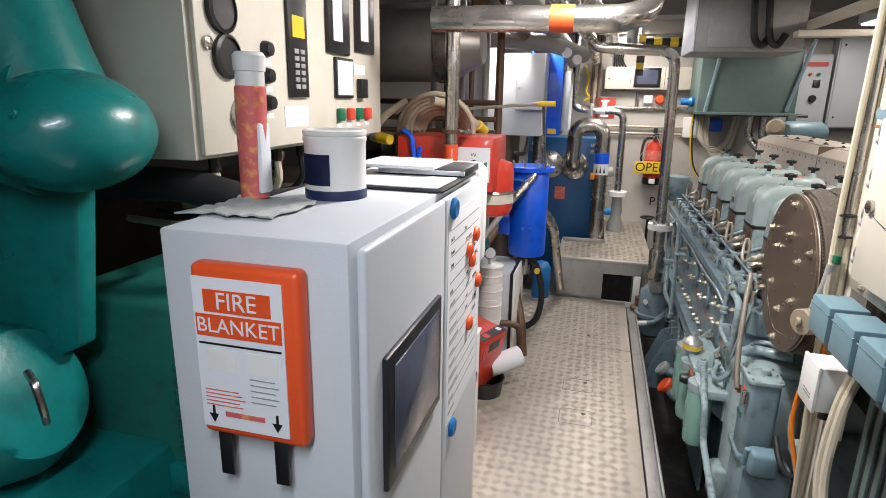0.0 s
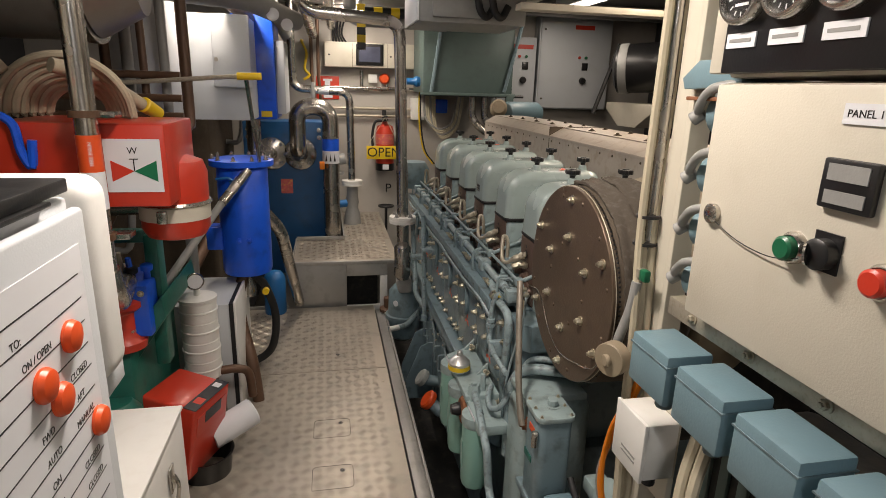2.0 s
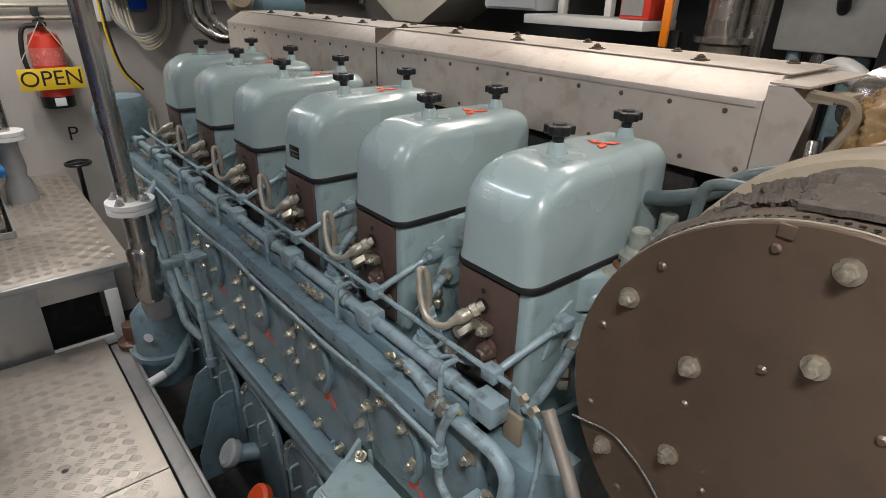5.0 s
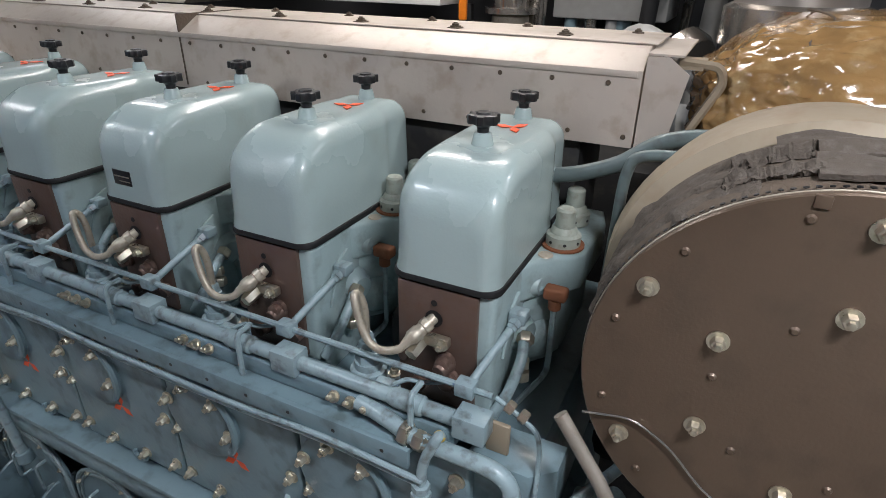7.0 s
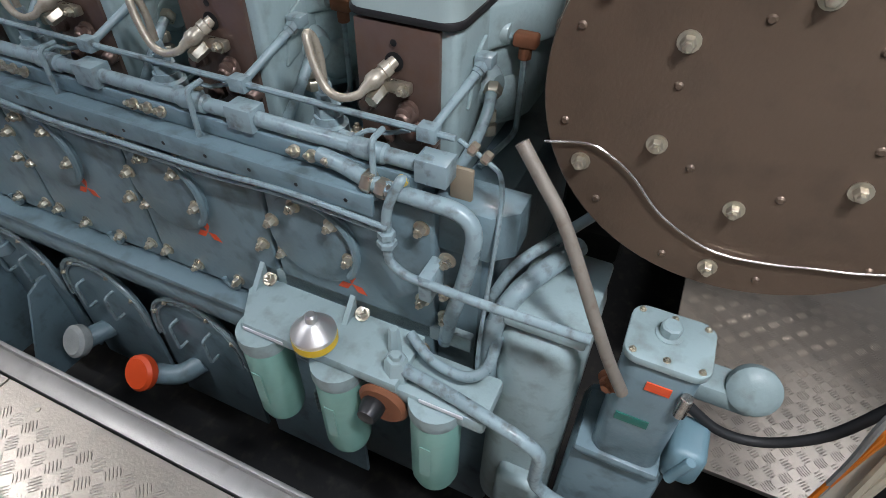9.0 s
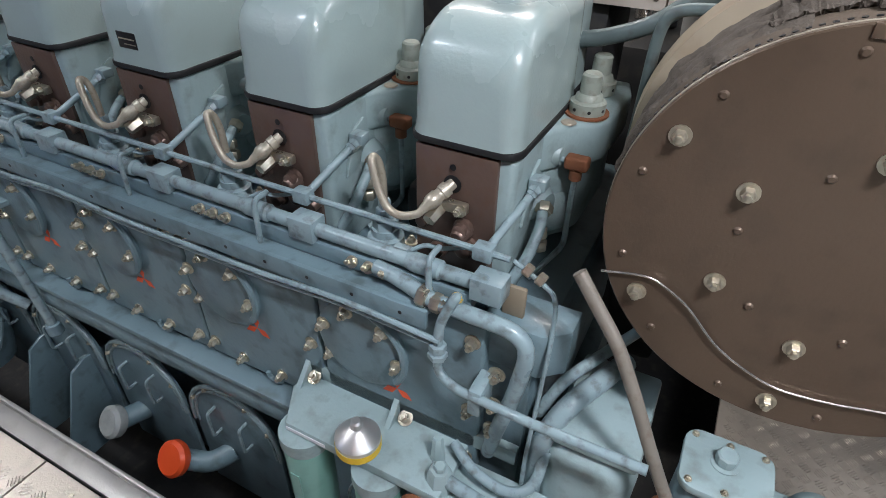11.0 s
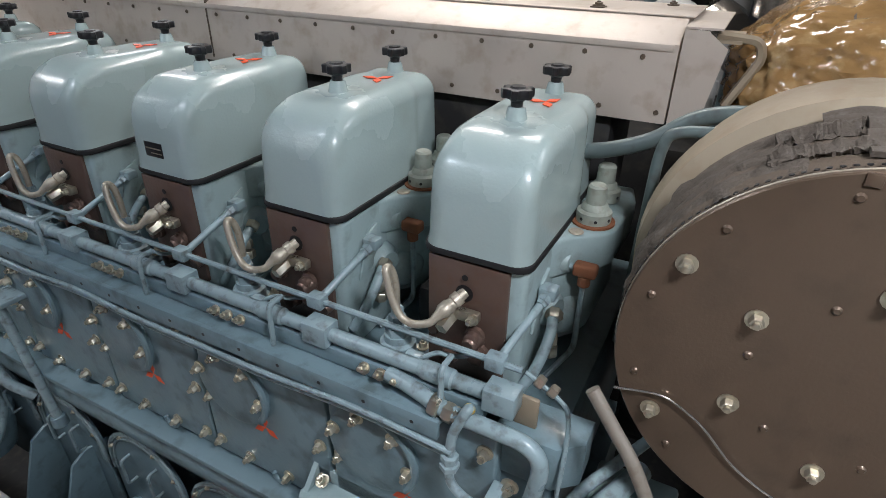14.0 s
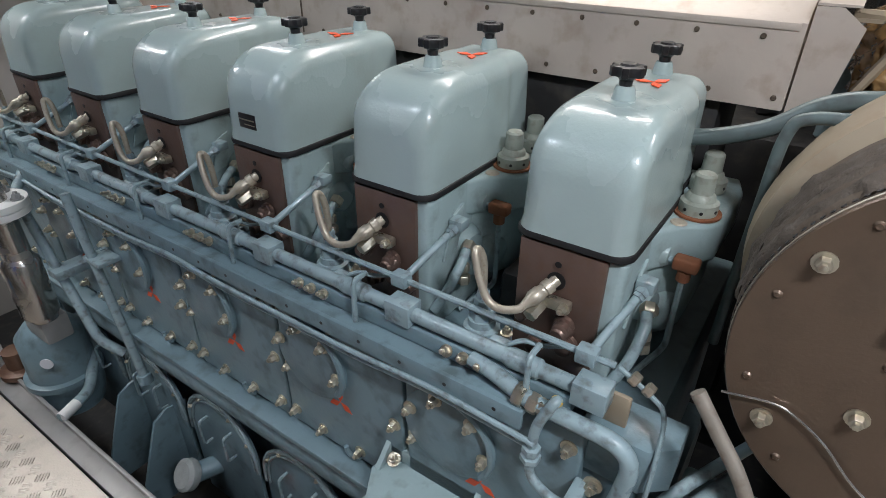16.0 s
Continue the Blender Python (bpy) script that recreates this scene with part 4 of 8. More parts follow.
bm = cyl(B(), (1.52, 2.385, 1.015), (1.55, 2.40, 1.015), 0.038, None, 24, 0.05)
cyl(bm, (1.51, 2.385, 1.015), (1.52, 2.385, 1.015), 0.014, None, 12)
part("round_lug", bm, SHELL, hou)

# resin-wrapped turbocharger bend
wr = thing("wrapped_bend", (2.45, 2.55, 1.0), "exhaust bend wrapped in shiny brown resin cloth with wire", "exhaust bend")
b = bmesh.new()
bmesh.ops.create_icosphere(b, subdivisions=6, radius=1)
for v in b.verts:
    n = v.co.normalized()
    k = 1 + 0.05 * noise.noise(n * 2.7) + 0.03 * noise.noise(n * 7) - 0.035 * abs(noise.noise(n * 9)) - 0.022 * abs(noise.noise(n * 21)) + 0.012 * noise.noise(n * 34) - 0.008 * abs(noise.noise(n * 55))
    nx, ny = (math.copysign(abs(c) ** 0.6, c) for c in (n.x, n.y))
    v.co = Vector((2.39 + 0.32 * nx * k, 2.59 + 0.42 * ny * k, 1.27 + 0.185 * n.z * k))
part("wrapping", b, WRAP, wr, "", 80)
bm = B()
for k in range(5):
    pts = []
    for j in range(25):
        a = radians(20 + 140 * j / 24)
        y = 2.28 + 0.13 * k
        s = max(0.25, 1 - abs((y - 2.59) / 0.42) ** 3.5) ** 0.3 * 1.0
        pts.append((2.39 - 0.31 * s * math.cos(a), y + 0.02 * math.sin(j * 0.8 + k), 1.27 + 0.19 * s * math.sin(a)))
    tube(bm, pts, 0.0022, 5)
part("wire", bm, DRUM, wr)
ex2 = thing("exhaust_elbow", (2.72, 2.82, 1.36), "large silver clad exhaust elbow above the wrapped bend", "exhaust pipe")
part("elbow", tube(B(), bends([(2.72, 2.82, 1.42), (2.74, 2.82, 1.68), (3.2, 2.9, 1.88), (3.9, 2.95, 2.05), (4.3, 2.95, 2.1)], 0.16, 7), 0.15, 32), EXH, ex2)
part("lower_cladding", lathe(B(), (2.72, 2.82, 1.34), (0, 0, 1), [(0.15, 0), (0.172, 0.01), (0.172, 0.10), (0.155, 0.11)], 36), STAIN, ex2)
part("seam_band", lathe(B(), (2.722, 2.82, 1.50), (0, 0, 1), [(0.152, 0), (0.155, 0.004), (0.155, 0.02), (0.152, 0.024)], 36), STAIN, ex2)
# green-grey pipes between housing and engine
for pts, r in (([(2.0, 3.22, 1.15), (2.0, 3.16, 1.165), (2.0, 3.09, 1.195), (2.0, 3.02, 1.245), (2.0, 2.93, 1.264), (2.02, 2.75, 1.26), (2.1, 2.6, 1.22)], 0.0155), ([(1.9, 3.07, 0.80), (1.9, 3.065, 1.10), (1.9, 3.06, 1.215), (1.9, 3.035, 1.245), (1.9, 2.96, 1.252), (1.92, 2.85, 1.25), (1.95, 2.7, 1.2)], 0.010)):
    solo("coolant_pipe", tube(B(), smooth_path(pts), r, 12), COOL, pts[0], "grey-green painted coolant pipe by the housing", "pipe", "coolant pipes")
# clutter of dark machinery under the wrapped bend
tb = thing("turbocharger", (2.2, 2.85, 0.6), "turbocharger casing coloured as deep shade behind the round housing", "turbocharger")
bm = lathe(B(), (2.15, 2.98, 1.02), (0, -1, 0), [(0.08, 0), (0.12, 0.04), (0.12, 0.1), (0.16, 0.13), (0.16, 0.35)], 24)
box(bm, 1.95, 2.5, 2.75, 3.05, 0.5, 0.93, 0.03)
# casing near-black so that the space behind the housing reads as shade
part("casing", bm, PITSHADE, tb)
b = bmesh.new()
for k in range(7):
    bmesh.ops.create_icosphere(b, subdivisions=2, radius=0.03, matrix=Matrix.Translation((2.03 + 0.05 * math.sin(k * 2.3), 2.98 - 0.02 * k, 1.05 + 0.035 * math.cos(k * 1.7))))
part("foil_scraps", b, SHELL, tb)

# rod and hose in front of the doors' near end
bm = tube(B(), smooth_path([(1.544, 3.050, 0.967), (1.534, 3.012, 0.922), (1.522, 2.972, 0.875), (1.512, 2.930, 0.800), (1.503, 2.890, 0.720), (1.498, 2.852, 0.645), (1.498, 2.815, 0.578)]), 0.0105, 10)
solo("drain_pipe", bm, ROD, (1.45, 2.95, 0.8), "scuffed bent metal pipe by the round cover", "pipe")

# ---- fuel filter set ----
ff = thing("fuel_filter", (1.45, 3.38, -0.05), "triple fuel filter with green canisters and a silver priming cap", "filter")
bm = prism(B(), [(1.415, 3.20), (1.56, 3.20), (1.56, 3.60), (1.50, 3.61), (1.415, 3.56)], (0, 0, 0.435), (1, 0, 0), (0, 1, 0), 0.028, 0.004)
box(bm, 1.42, 1.53, 3.02, 3.22, 0.405, 0.445, 0.008)
box(bm, 1.545, 1.565, 3.10, 3.60, 0.463, 0.505, 0.004)
for y in (3.59, 3.36):
    prism(bm, [(1.545, 0.463), (1.545, 0.51), (1.50, 0.463)], (0, y, 0), (1, 0, 0), (0, 0, 1), -0.012, 0)
part("filter_head", bm, HEAD, ff)
for p in ((1.535, 3.575, 0.475), (1.535, 3.34, 0.475)):
    part("bolt", bolt(B(), p, (-0.6, 0, 1), 0.011, 0.014), STEEL, ff)
for y, x in ((3.535, 1.44), (3.345, 1.435), (3.125, 1.44)):
    cn = part("canister", lathe(B(), (x, y, 0.40), (0, 0, -1), [(0.050, 0), (0.052, 0.012), (0.052, 0.235), (0.046, 0.258), (0.03, 0.265)], 32), CAN, ff, "pale green filter canister")
    part("collar", lathe(B(), (x, y, 0.435), (0, 0, -1), [(0.055, 0), (0.056, 0.03), (0.052, 0.042)], 28), HEAD, cn)
    part("label", box(B(), x - 0.0535, x - 0.0515, y - 0.012, y + 0.012, 0.22, 0.33, 0), CAN, cn)
cap = part("priming_cap", lathe(B(), (1.43, 3.385, 0.48), (0, 0, 1), [(0.040, 0), (0.045, 0.006), (0.045, 0.035), (0.018, 0.062), (0.012, 0.064), (0.012, 0.078), (0.008, 0.082)], 36), SILVER, ff, "matt silver cap with a yellow label")
part("yellow_label", lathe(B(), (1.43, 3.385, 0.487), (0, 0, 1), [(0.0456, 0), (0.0456, 0.018)], 36), YELLOW, cap)
part("neck", cyl(B(), (1.43, 3.385, 0.455), (1.43, 3.385, 0.482), 0.027), HEAD, cap)
bm = cyl(B(), (1.45, 3.215, 0.44), (1.45, 3.215, 0.50), 0.028, 0.022, 6)
cyl(bm, (1.49, 3.24, 0.46), (1.49, 3.24, 0.53), 0.015, 0.010, 6)
cyl(bm, (1.45, 3.215, 0.50), (1.45, 3.215, 0.512), 0.012, None, 6)
part("valve_nuts", bm, HEAD, ff)
bm = cyl(B(), (1.405, 3.23, 0.385), (1.425, 3.23, 0.385), 0.055, None, 24)
part("selector_plate", bm, RUST, ff, "rust-stained selector plate")
part("selector_knob", lathe(B(), (1.405, 3.245, 0.385), (-1, 0, 0), [(0.026, 0), (0.026, 0.012), (0.019, 0.035), (0.01, 0.037)], 12), BLACK, ff)
bm = tube(B(), bends([(1.45, 3.205, 0.475), (1.44, 3.10, 0.468), (1.42, 2.96, 0.455), (1.42, 2.91, 0.43), (1.43, 2.91, 0.30), (1.43, 2.88, 0.27), (1.43, 2.6, 0.20)], 0.035), 0.0135, 12)
part("outlet_pipe", bm, PIPEP, ff)
bm = tube(B(), smooth_path([(1.52, 3.22, 0.49), (1.49, 3.16, 0.478), (1.48, 3.09, 0.478), (1.50, 3.05, 0.50), (1.54, 3.045, 0.56)]), 0.011, 10)
part("inlet_pipe", bm, PIPEP, ff)
for y0, y1 in ((3.46, 3.56), (3.06, 3.15)):
    part("label", box(B(), 1.4135, 1.4155, y0, y1, 0.444, 0.453, 0), PAPER, ff)

# teal gear casing between filter and pump
gc = thing("gear_casing", (1.62, 2.98, -0.3), "blue-grey cast gear casing with curved pipes over it", "casing")
bm = box(B(), 1.52, 1.78, 2.885, 3.055, -0.1, 0.60, 0.055, 5)
box(bm, 1.48, 1.56, 2.90, 3.0, 0.0, 0.16, 0.02, 3)
box(bm, 1.53, 1.75, 2.89, 3.04, 0.60, 0.625, 0.008)
part("casing", bm, HEAD, gc)
bm = tube(B(), bends([(1.54, 3.06, 0.30), (1.54, 3.06, 0.58), (1.57, 3.03, 0.66), (1.72, 2.96, 0.665)], 0.05), 0.019, 12)
part("pipe", bm, PIPEP, gc)
bm = tube(B(), bends([(1.58, 3.08, 0.6), (1.60, 3.05, 0.685), (1.80, 2.95, 0.69)], 0.04), 0.011, 10)
part("pipe", bm, PIPEP, gc)

# governor: square pump with a bolted lid
gv = thing("engine_governor", (1.55, 2.72, 0.1), "blue-grey governor box with a bolted lid and filler cap", "governor")
bm = prism(B(), rounded(1.513, 1.622, 2.708, 2.832, 0.026), (0, 0, 0.36), (1, 0, 0), (0, 1, 0), 0.288, 0.003)
box(bm, 1.505, 1.65, 2.70, 2.86, 0.335, 0.362, 0.008)
box(bm, 1.52, 1.70, 2.68, 2.87, -0.3, 0.335, 0.03)
part("body", bm, BLOCK, gv)
bm = prism(B(), rounded(1.507, 1.627, 2.702, 2.838, 0.026), (0, 0, 0.648), (1, 0, 0), (0, 1, 0), 0.016, 0.003)
ld = part("lid", bm, HEAD, gv)
for x in (1.521, 1.613):
    for y in (2.717, 2.770, 2.823):
        part("lid_bolt", bolt(B(), (x, y, 0.664), (0, 0, 1), 0.0042, 0.005), STEEL, ld)
bm = lathe(B(), (1.576, 2.775, 0.662), (0, 0, 1), [(0.022, 0), (0.022, 0.004), (0.015, 0.005), (0.015, 0.012)], 24)
lathe(bm, (1.576, 2.775, 0.673), (0, 0, 1), [(0.017, 0), (0.017, 0.012), (0.014, 0.015)], 8)
part("filler_cap", bm, HEAD, ld)
part("red_plate", box(B(), 1.5105, 1.5135, 2.745, 2.785, 0.590, 0.610, 0), ORANGE, gv)
part("type_plate", box(B(), 1.5105, 1.5135, 2.755, 2.812, 0.485, 0.505, 0), DGREEN, gv)
part("sight_tube", cyl(B(), (1.505, 2.722, 0.565), (1.505, 2.722, 0.615), 0.010), STAIN, gv)
part("corner_nut", bolt(B(), (1.525, 2.835, 0.565), (-1, 0.3, 0), 0.016, 0.016), RUST, gv)
bm = lathe(B(), (1.70, 2.585, 0.47), (-1, 0, 0.6), [(0.045, 0), (0.048, 0.012), (0.048, 0.03), (0.036, 0.042), (0.01, 0.045)], 28)
box(bm, 1.66, 1.73, 2.57, 2.70, 0.42, 0.47, 0.01)
part("actuator", bm, HEAD, gv)
bm = tube(B(), smooth_path([(1.62, 2.70, 0.46), (1.62, 2.62, 0.41), (1.63, 2.54, 0.41), (1.64, 2.46, 0.48), (1.66, 2.40, 0.60)]), 0.010, 10)
part("hose", bm, RUBBER, gv)
bm = box(B(), 1.53, 1.63, 2.63, 2.70, 0.32, 0.42, 0.02, 3)
cyl(bm, (1.525, 2.66, 0.42), (1.525, 2.68, 0.34), 0.010)
part("lever_box", bm, TEALB, gv)

# red filler cap by the floor edge, and the stay plates
fc = thing("oil_filler", (1.45, 4.13, -0.2), "oil filler elbow with a bright red screw cap", "filler")
part("elbow", tube(B(), smooth_path([(1.56, 3.98, -0.1), (1.50, 4.03, -0.12), (1.465, 4.10, -0.11), (1.45, 4.125, -0.10)]), 0.032, 16), BLOCK, fc)
part("cap", lathe(B(), (1.455, 4.118, -0.103), (-0.78, 0.05, 0.65), [(0.052, 0), (0.056, 0.006), (0.056, 0.026), (0.046, 0.036), (0.01, 0.037)], 28), ORANGE, fc, "bright red screw cap")
fc2 = thing("oil_filler", (1.46, 4.42, -0.2), "oil filler with a dull worn red cap", "filler")
part("elbow", tube(B(), [(1.58, 4.38, -0.14), (1.47, 4.42, -0.13)], 0.034, 16), BLOCK, fc2)
part("cap", lathe(B(), (1.47, 4.42, -0.13), (-0.78, 0.1, 0.6), [(0.050, 0), (0.054, 0.006), (0.054, 0.03), (0.042, 0.04)], 24), RAG, fc2, "worn pale cap")
for y in (4.58, 4.80):
    b = prism(B(), [(1.38, -0.35), (1.60, -0.35), (1.60, 0.03), (1.52, 0.035), (1.47, 0.01), (1.38, -0.22)], (0, y, 0), (1, 0, 0), (0, 0, 1), -0.012, 0.002)
    solo("stay_plate", b, BLOCK, (1.5, y, -0.2), "triangular blue-grey stay plate beside the engine", "bracket", "stay plates")
# slim standpipe clipped to the far inspection doors
sv = thing("vent_pipe", (1.487, 4.575, 0.2), "slim blue-grey pipe clipped across the inspection doors", "pipe")
part("pipe", tube(B(), [(1.487, 4.685, 0.83), (1.487, 4.575, 0.215)], 0.014, 14), PIPEP, sv)
part("foot", cyl(B(), (1.487, 4.577, 0.226), (1.487, 4.571, 0.190), 0.022, 0.024, 12), BLOCK, sv)
part("clip", box(B(), 1.470, 1.546, 4.585, 4.675, 0.625, 0.640, 0.003), PIPEP, sv)

# ---- things beside the aisle: grey control cabinet ----
SHIFT[0] = Vector((0.02, 0.055, 0.018))
cab = thing("control_cabinet", (0.45, 1.65, 0.0), "light grey steel control cabinet with a touch screen door", "cabinet")
part("body", box(B(), 0.29, 0.588, 1.244, 2.068, -0.018, 1.417, 0.005), GREYC, cab)
d1 = part("door", box(B(), 0.590, 0.606, 1.262, 1.682, 0.05, 1.405, 0.006, 3), GREYC, cab)
part("door", box(B(), 0.590, 0.606, 1.690, 2.066, 0.05, 1.405, 0.006, 3), GREYC, cab)
part("screen_bezel", box(B(), 0.605, 0.616, 1.315, 1.625, 0.985, 1.222, 0.004), BLACK, d1, "black touch screen bezel")
part("screen", box(B(), 0.6155, 0.618, 1.345, 1.600, 1.012, 1.198, 0.001), SCREEN, d1, "dark glossy screen")
# log sheet with lines, magnets
sh = thing("log_sheet", (0.6065, 1.86, 1.1), "white ruled log sheet held on the cabinet door", "paper")
part("sheet", box(B(), 0.6063, 0.6072, 1.705, 2.035, 0.86, 1.365, 0), PAPER, sh)
for k in range(15):
    z = 1.330 - k * 0.030
    part("ruled_line", box(B(), 0.6072, 0.6075, 1.725, 2.02, z, z + 0.0016, 0), BLACK, sh)
for y, z, s in ((1.742, 1.308, "DATE"), (1.742, 1.278, "FROM"), (1.742, 1.248, "TIME"), (1.742, 1.188, "FUEL"), (1.865, 1.308, "TO:"), (1.90, 1.278, "ON / OPEN"), (1.985, 1.218, "CLOSED"), (1.98, 1.188, "AFT"), (1.985, 1.158, "MANUAL"), (1.895, 1.188, "FWD"), (1.90, 1.158, "AUTO"), (1.895, 1.128, "ON"), (1.895, 1.098, "ON"), (1.985, 1.098, "CLOSED"), (1.985, 1.068, "CLOSED")):
    text("lettering", s, 0.0125, facing_px(0.6074, y, z), BLACK, sh, 0.0002)
for k in range(11):
    part("print_bar", box(B(), 0.6072, 0.6075, 1.728, 1.775 + 0.012 * (k % 4), 1.155 - k * 0.03, 1.162 - k * 0.03, 0), GCABLE, sh)
for y, z in ((1.971, 1.27), (1.898, 1.246), (1.928, 1.213), (2.013, 1.133), (1.917, 1.047)):
    solo("magnet", lathe(B(), (0.6075, y, z), (1, 0, 0), [(0.019, 0), (0.020, 0.004), (0.017, 0.010), (0.008, 0.013)], 20), ORANGE, (0.6075, y, z), "round red magnet on the log sheet", "magnet", "red magnets")
for y, z in ((1.736, 1.378), (1.76, 0.838)):
    solo("magnet", lathe(B(), (0.6065, y, z), (1, 0, 0), [(0.023, 0), (0.024, 0.006), (0.018, 0.011), (0.008, 0.009)], 20), MAGB, (0.6065, y, z), "round blue magnet on the cabinet door", "magnet", "blue magnets")
SHIFT[0] += Vector((0.008, 0, 0))
fb = thing("fire_blanket", (0.435, 1.23, 1.12), "orange-red fire blanket holder with black pull straps", "fire blanket")
part("case", box(B(), 0.352, 0.522, 1.212, 1.243, 1.115, 1.380, 0.010, 3), ORANGE, fb)
lab = part("label", box(B(), 0.357, 0.498, 1.2095, 1.2115, 1.130, 1.362, 0), PAPER, fb, "white instruction label")
part("band", box(B(), 0.375, 0.480, 1.2085, 1.2097, 1.312, 1.345, 0), ORANGE, lab)
part("band", box(B(), 0.360, 0.495, 1.2085, 1.2097, 1.275, 1.308, 0), ORANGE, lab)
text("lettering", "FIRE", 0.036, facing_y(0.427, 1.208, 1.328), PAPER, lab, 0.0003)
text("lettering", "BLANKET", 0.031, facing_y(0.427, 1.208, 1.291), PAPER, lab, 0.0003)
for k in range(5):
    part("print_bar", box(B(), 0.365, 0.42 + 0.005 * (k % 3), 1.2088, 1.2097, 1.19 - k * 0.006, 1.1915 - k * 0.006, 0), PINK, lab)
    part("print_bar", box(B(), 0.44, 0.48 + 0.005 * (k % 2), 1.2088, 1.2097, 1.215 - k * 0.009, 1.2165 - k * 0.009, 0), GCABLE, lab)
part("print_bar", box(B(), 0.395, 0.46, 1.2088, 1.2097, 1.150, 1.158, 0), PINK, lab)
for x in (0.372, 0.437):
    part("picture_panel", box(B(), x, x + 0.05, 1.2090, 1.2097, 1.222, 1.256, 0), WHITE, lab)
part("underline", box(B(), 0.362, 0.493, 1.2088, 1.2097, 1.262, 1.265, 0), BLACK, lab)
for x in (0.376, 0.480):
    bm = box(B(), x - 0.002, x + 0.002, 1.2088, 1.2097, 1.148, 1.165, 0)
    prism(bm, [(x - 0.008, 1.152), (x, 1.138), (x + 0.008, 1.152)], (0, 1.2088, 0), (1, 0, 0), (0, 0, 1), 0.0006, 0)
    part("arrow_mark", bm, BLACK, lab)
for x in (0.385, 0.478):
    part("pull_strap", box(B(), x - 0.011, x + 0.011, 1.216, 1.220, 1.045, 1.117, 0.001), BLACK, fb)
# things on the cabinet
SHIFT[0] -= Vector((0.008, 0, 0))
bk = thing("plastic_tub", (0.412, 1.58, 1.417), "white plastic tub with a navy label on the cabinet", "tub")
part("tub", lathe(B(), (0.412, 1.58, 1.4175), (0, 0, 1), [(0.054, 0), (0.058, 0.004), (0.058, 0.105), (0.060, 0.108), (0.060, 0.114), (0.057, 0.116), (0.060, 0.119), (0.060, 0.126), (0.056, 0.128), (0.052, 0.128), (0.051, 0.09)], 40), WHITE, bk)
part("base_ring", lathe(B(), (0.412, 1.58, 1.4172), (0, 0, 1), [(0.0585, 0), (0.0592, 0.003), (0.0592, 0.016), (0.0585, 0.018)], 40), NAVY, bk)
b = bmesh.new()
ring = [[b.verts.new((0.412 + 0.0589 * math.cos(radians(a)), 1.58 + 0.0589 * math.sin(radians(a)), z)) for z in (1.445, 1.502)] for a in range(185, 286, 5)]
for p, q in zip(ring, ring[1:]):
    b.faces.new((p[0], q[0], q[1], p[1]))
bmesh.ops.solidify(b, geom=b.faces[:], thickness=-0.0004)
nl = part("label", b, NAVY, bk, "navy blue printed label")
tu = thing("sealant_tube", (0.318, 1.45, 1.417), "orange and pink sealant tube with a white cap", "tube")
part("tube", lathe(B(), (0.318, 1.45, 1.428), (0.02, 0, 1), [(0.020, 0), (0.024, 0.004), (0.0255, 0.10), (0.026, 0.19), (0.022, 0.194)], 28), PINK, tu)
part("cap", lathe(B(), (0.322, 1.45, 1.618), (0.02, 0, 1), [(0.024, 0), (0.024, 0.025), (0.026, 0.026), (0.027, 0.05), (0.022, 0.056)], 28), WHITE, tu)
part("label", box(B(), 0.334, 0.3455, 1.434, 1.466, 1.44, 1.56, 0.004), PAPER, tu)
b = bmesh.new()
bmesh.ops.create_grid(b, x_segments=26, y_segments=20, size=1)
for v in b.verts:
    x, y = v.co.x, v.co.y
    r = 1 + 0.3 * noise.noise((x * 1.5, y * 1.5, 5))
    v.co = Vector((0.345 + 0.075 * x * r, 1.41 + 0.075 * y * r, 1.423 + 0.010 * abs(noise.noise((x * 3, y * 3, 1))) + 0.014 * max(0, 0.6 - math.hypot(x + 0.3, y - 0.3))))
bmesh.ops.solidify(b, geom=b.faces[:], thickness=0.003)
solo("rag", b, RAG, (0.345, 1.41, 1.417), "crumpled grey rag under the sealant tube", "rag")
nb = thing("folder", (0.48, 1.88, 1.417), "black folder with papers on top of the cabinet", "folder")
part("cover", box(B(), 0.36, 0.60, 1.68, 2.0, 1.418, 1.424, 0.002), BLACK, nb)
part("paper", box(B(), 0.37, 0.585, 1.69, 1.86, 1.4242, 1.427, 0.001), PAPER, nb)
nb2 = thing("notebook", (0.48, 1.96, 1.424), "thick black book with a pad on top of the cabinet", "notebook")
part("book", box(B(), 0.38, 0.595, 1.88, 2.06, 1.4245, 1.442, 0.003), BLACK, nb2)
part("page_block", box(B(), 0.382, 0.597, 1.877, 1.885, 1.428, 1.439, 0.001), PAPER, nb2)
part("pad", box(B(), 0.33, 0.53, 1.85, 2.03, 1.4422, 1.451, 0.002), PAPER, nb2)
solo("white_canister", box(B(), 0.42, 0.603, 2.082, 2.172, 1.14, 1.435, 0.03, 5), WHITE, (0.5, 2.12, 1.14), "white rounded plastic canister behind the cabinet", "canister")
solo("canister_shelf", box(B(), 0.30, 0.58, 2.08, 2.20, 1.10, 1.138, 0.003), GREYC, (0.45, 2.12, 1.1), "grey shelf under the white canister", "shelf")

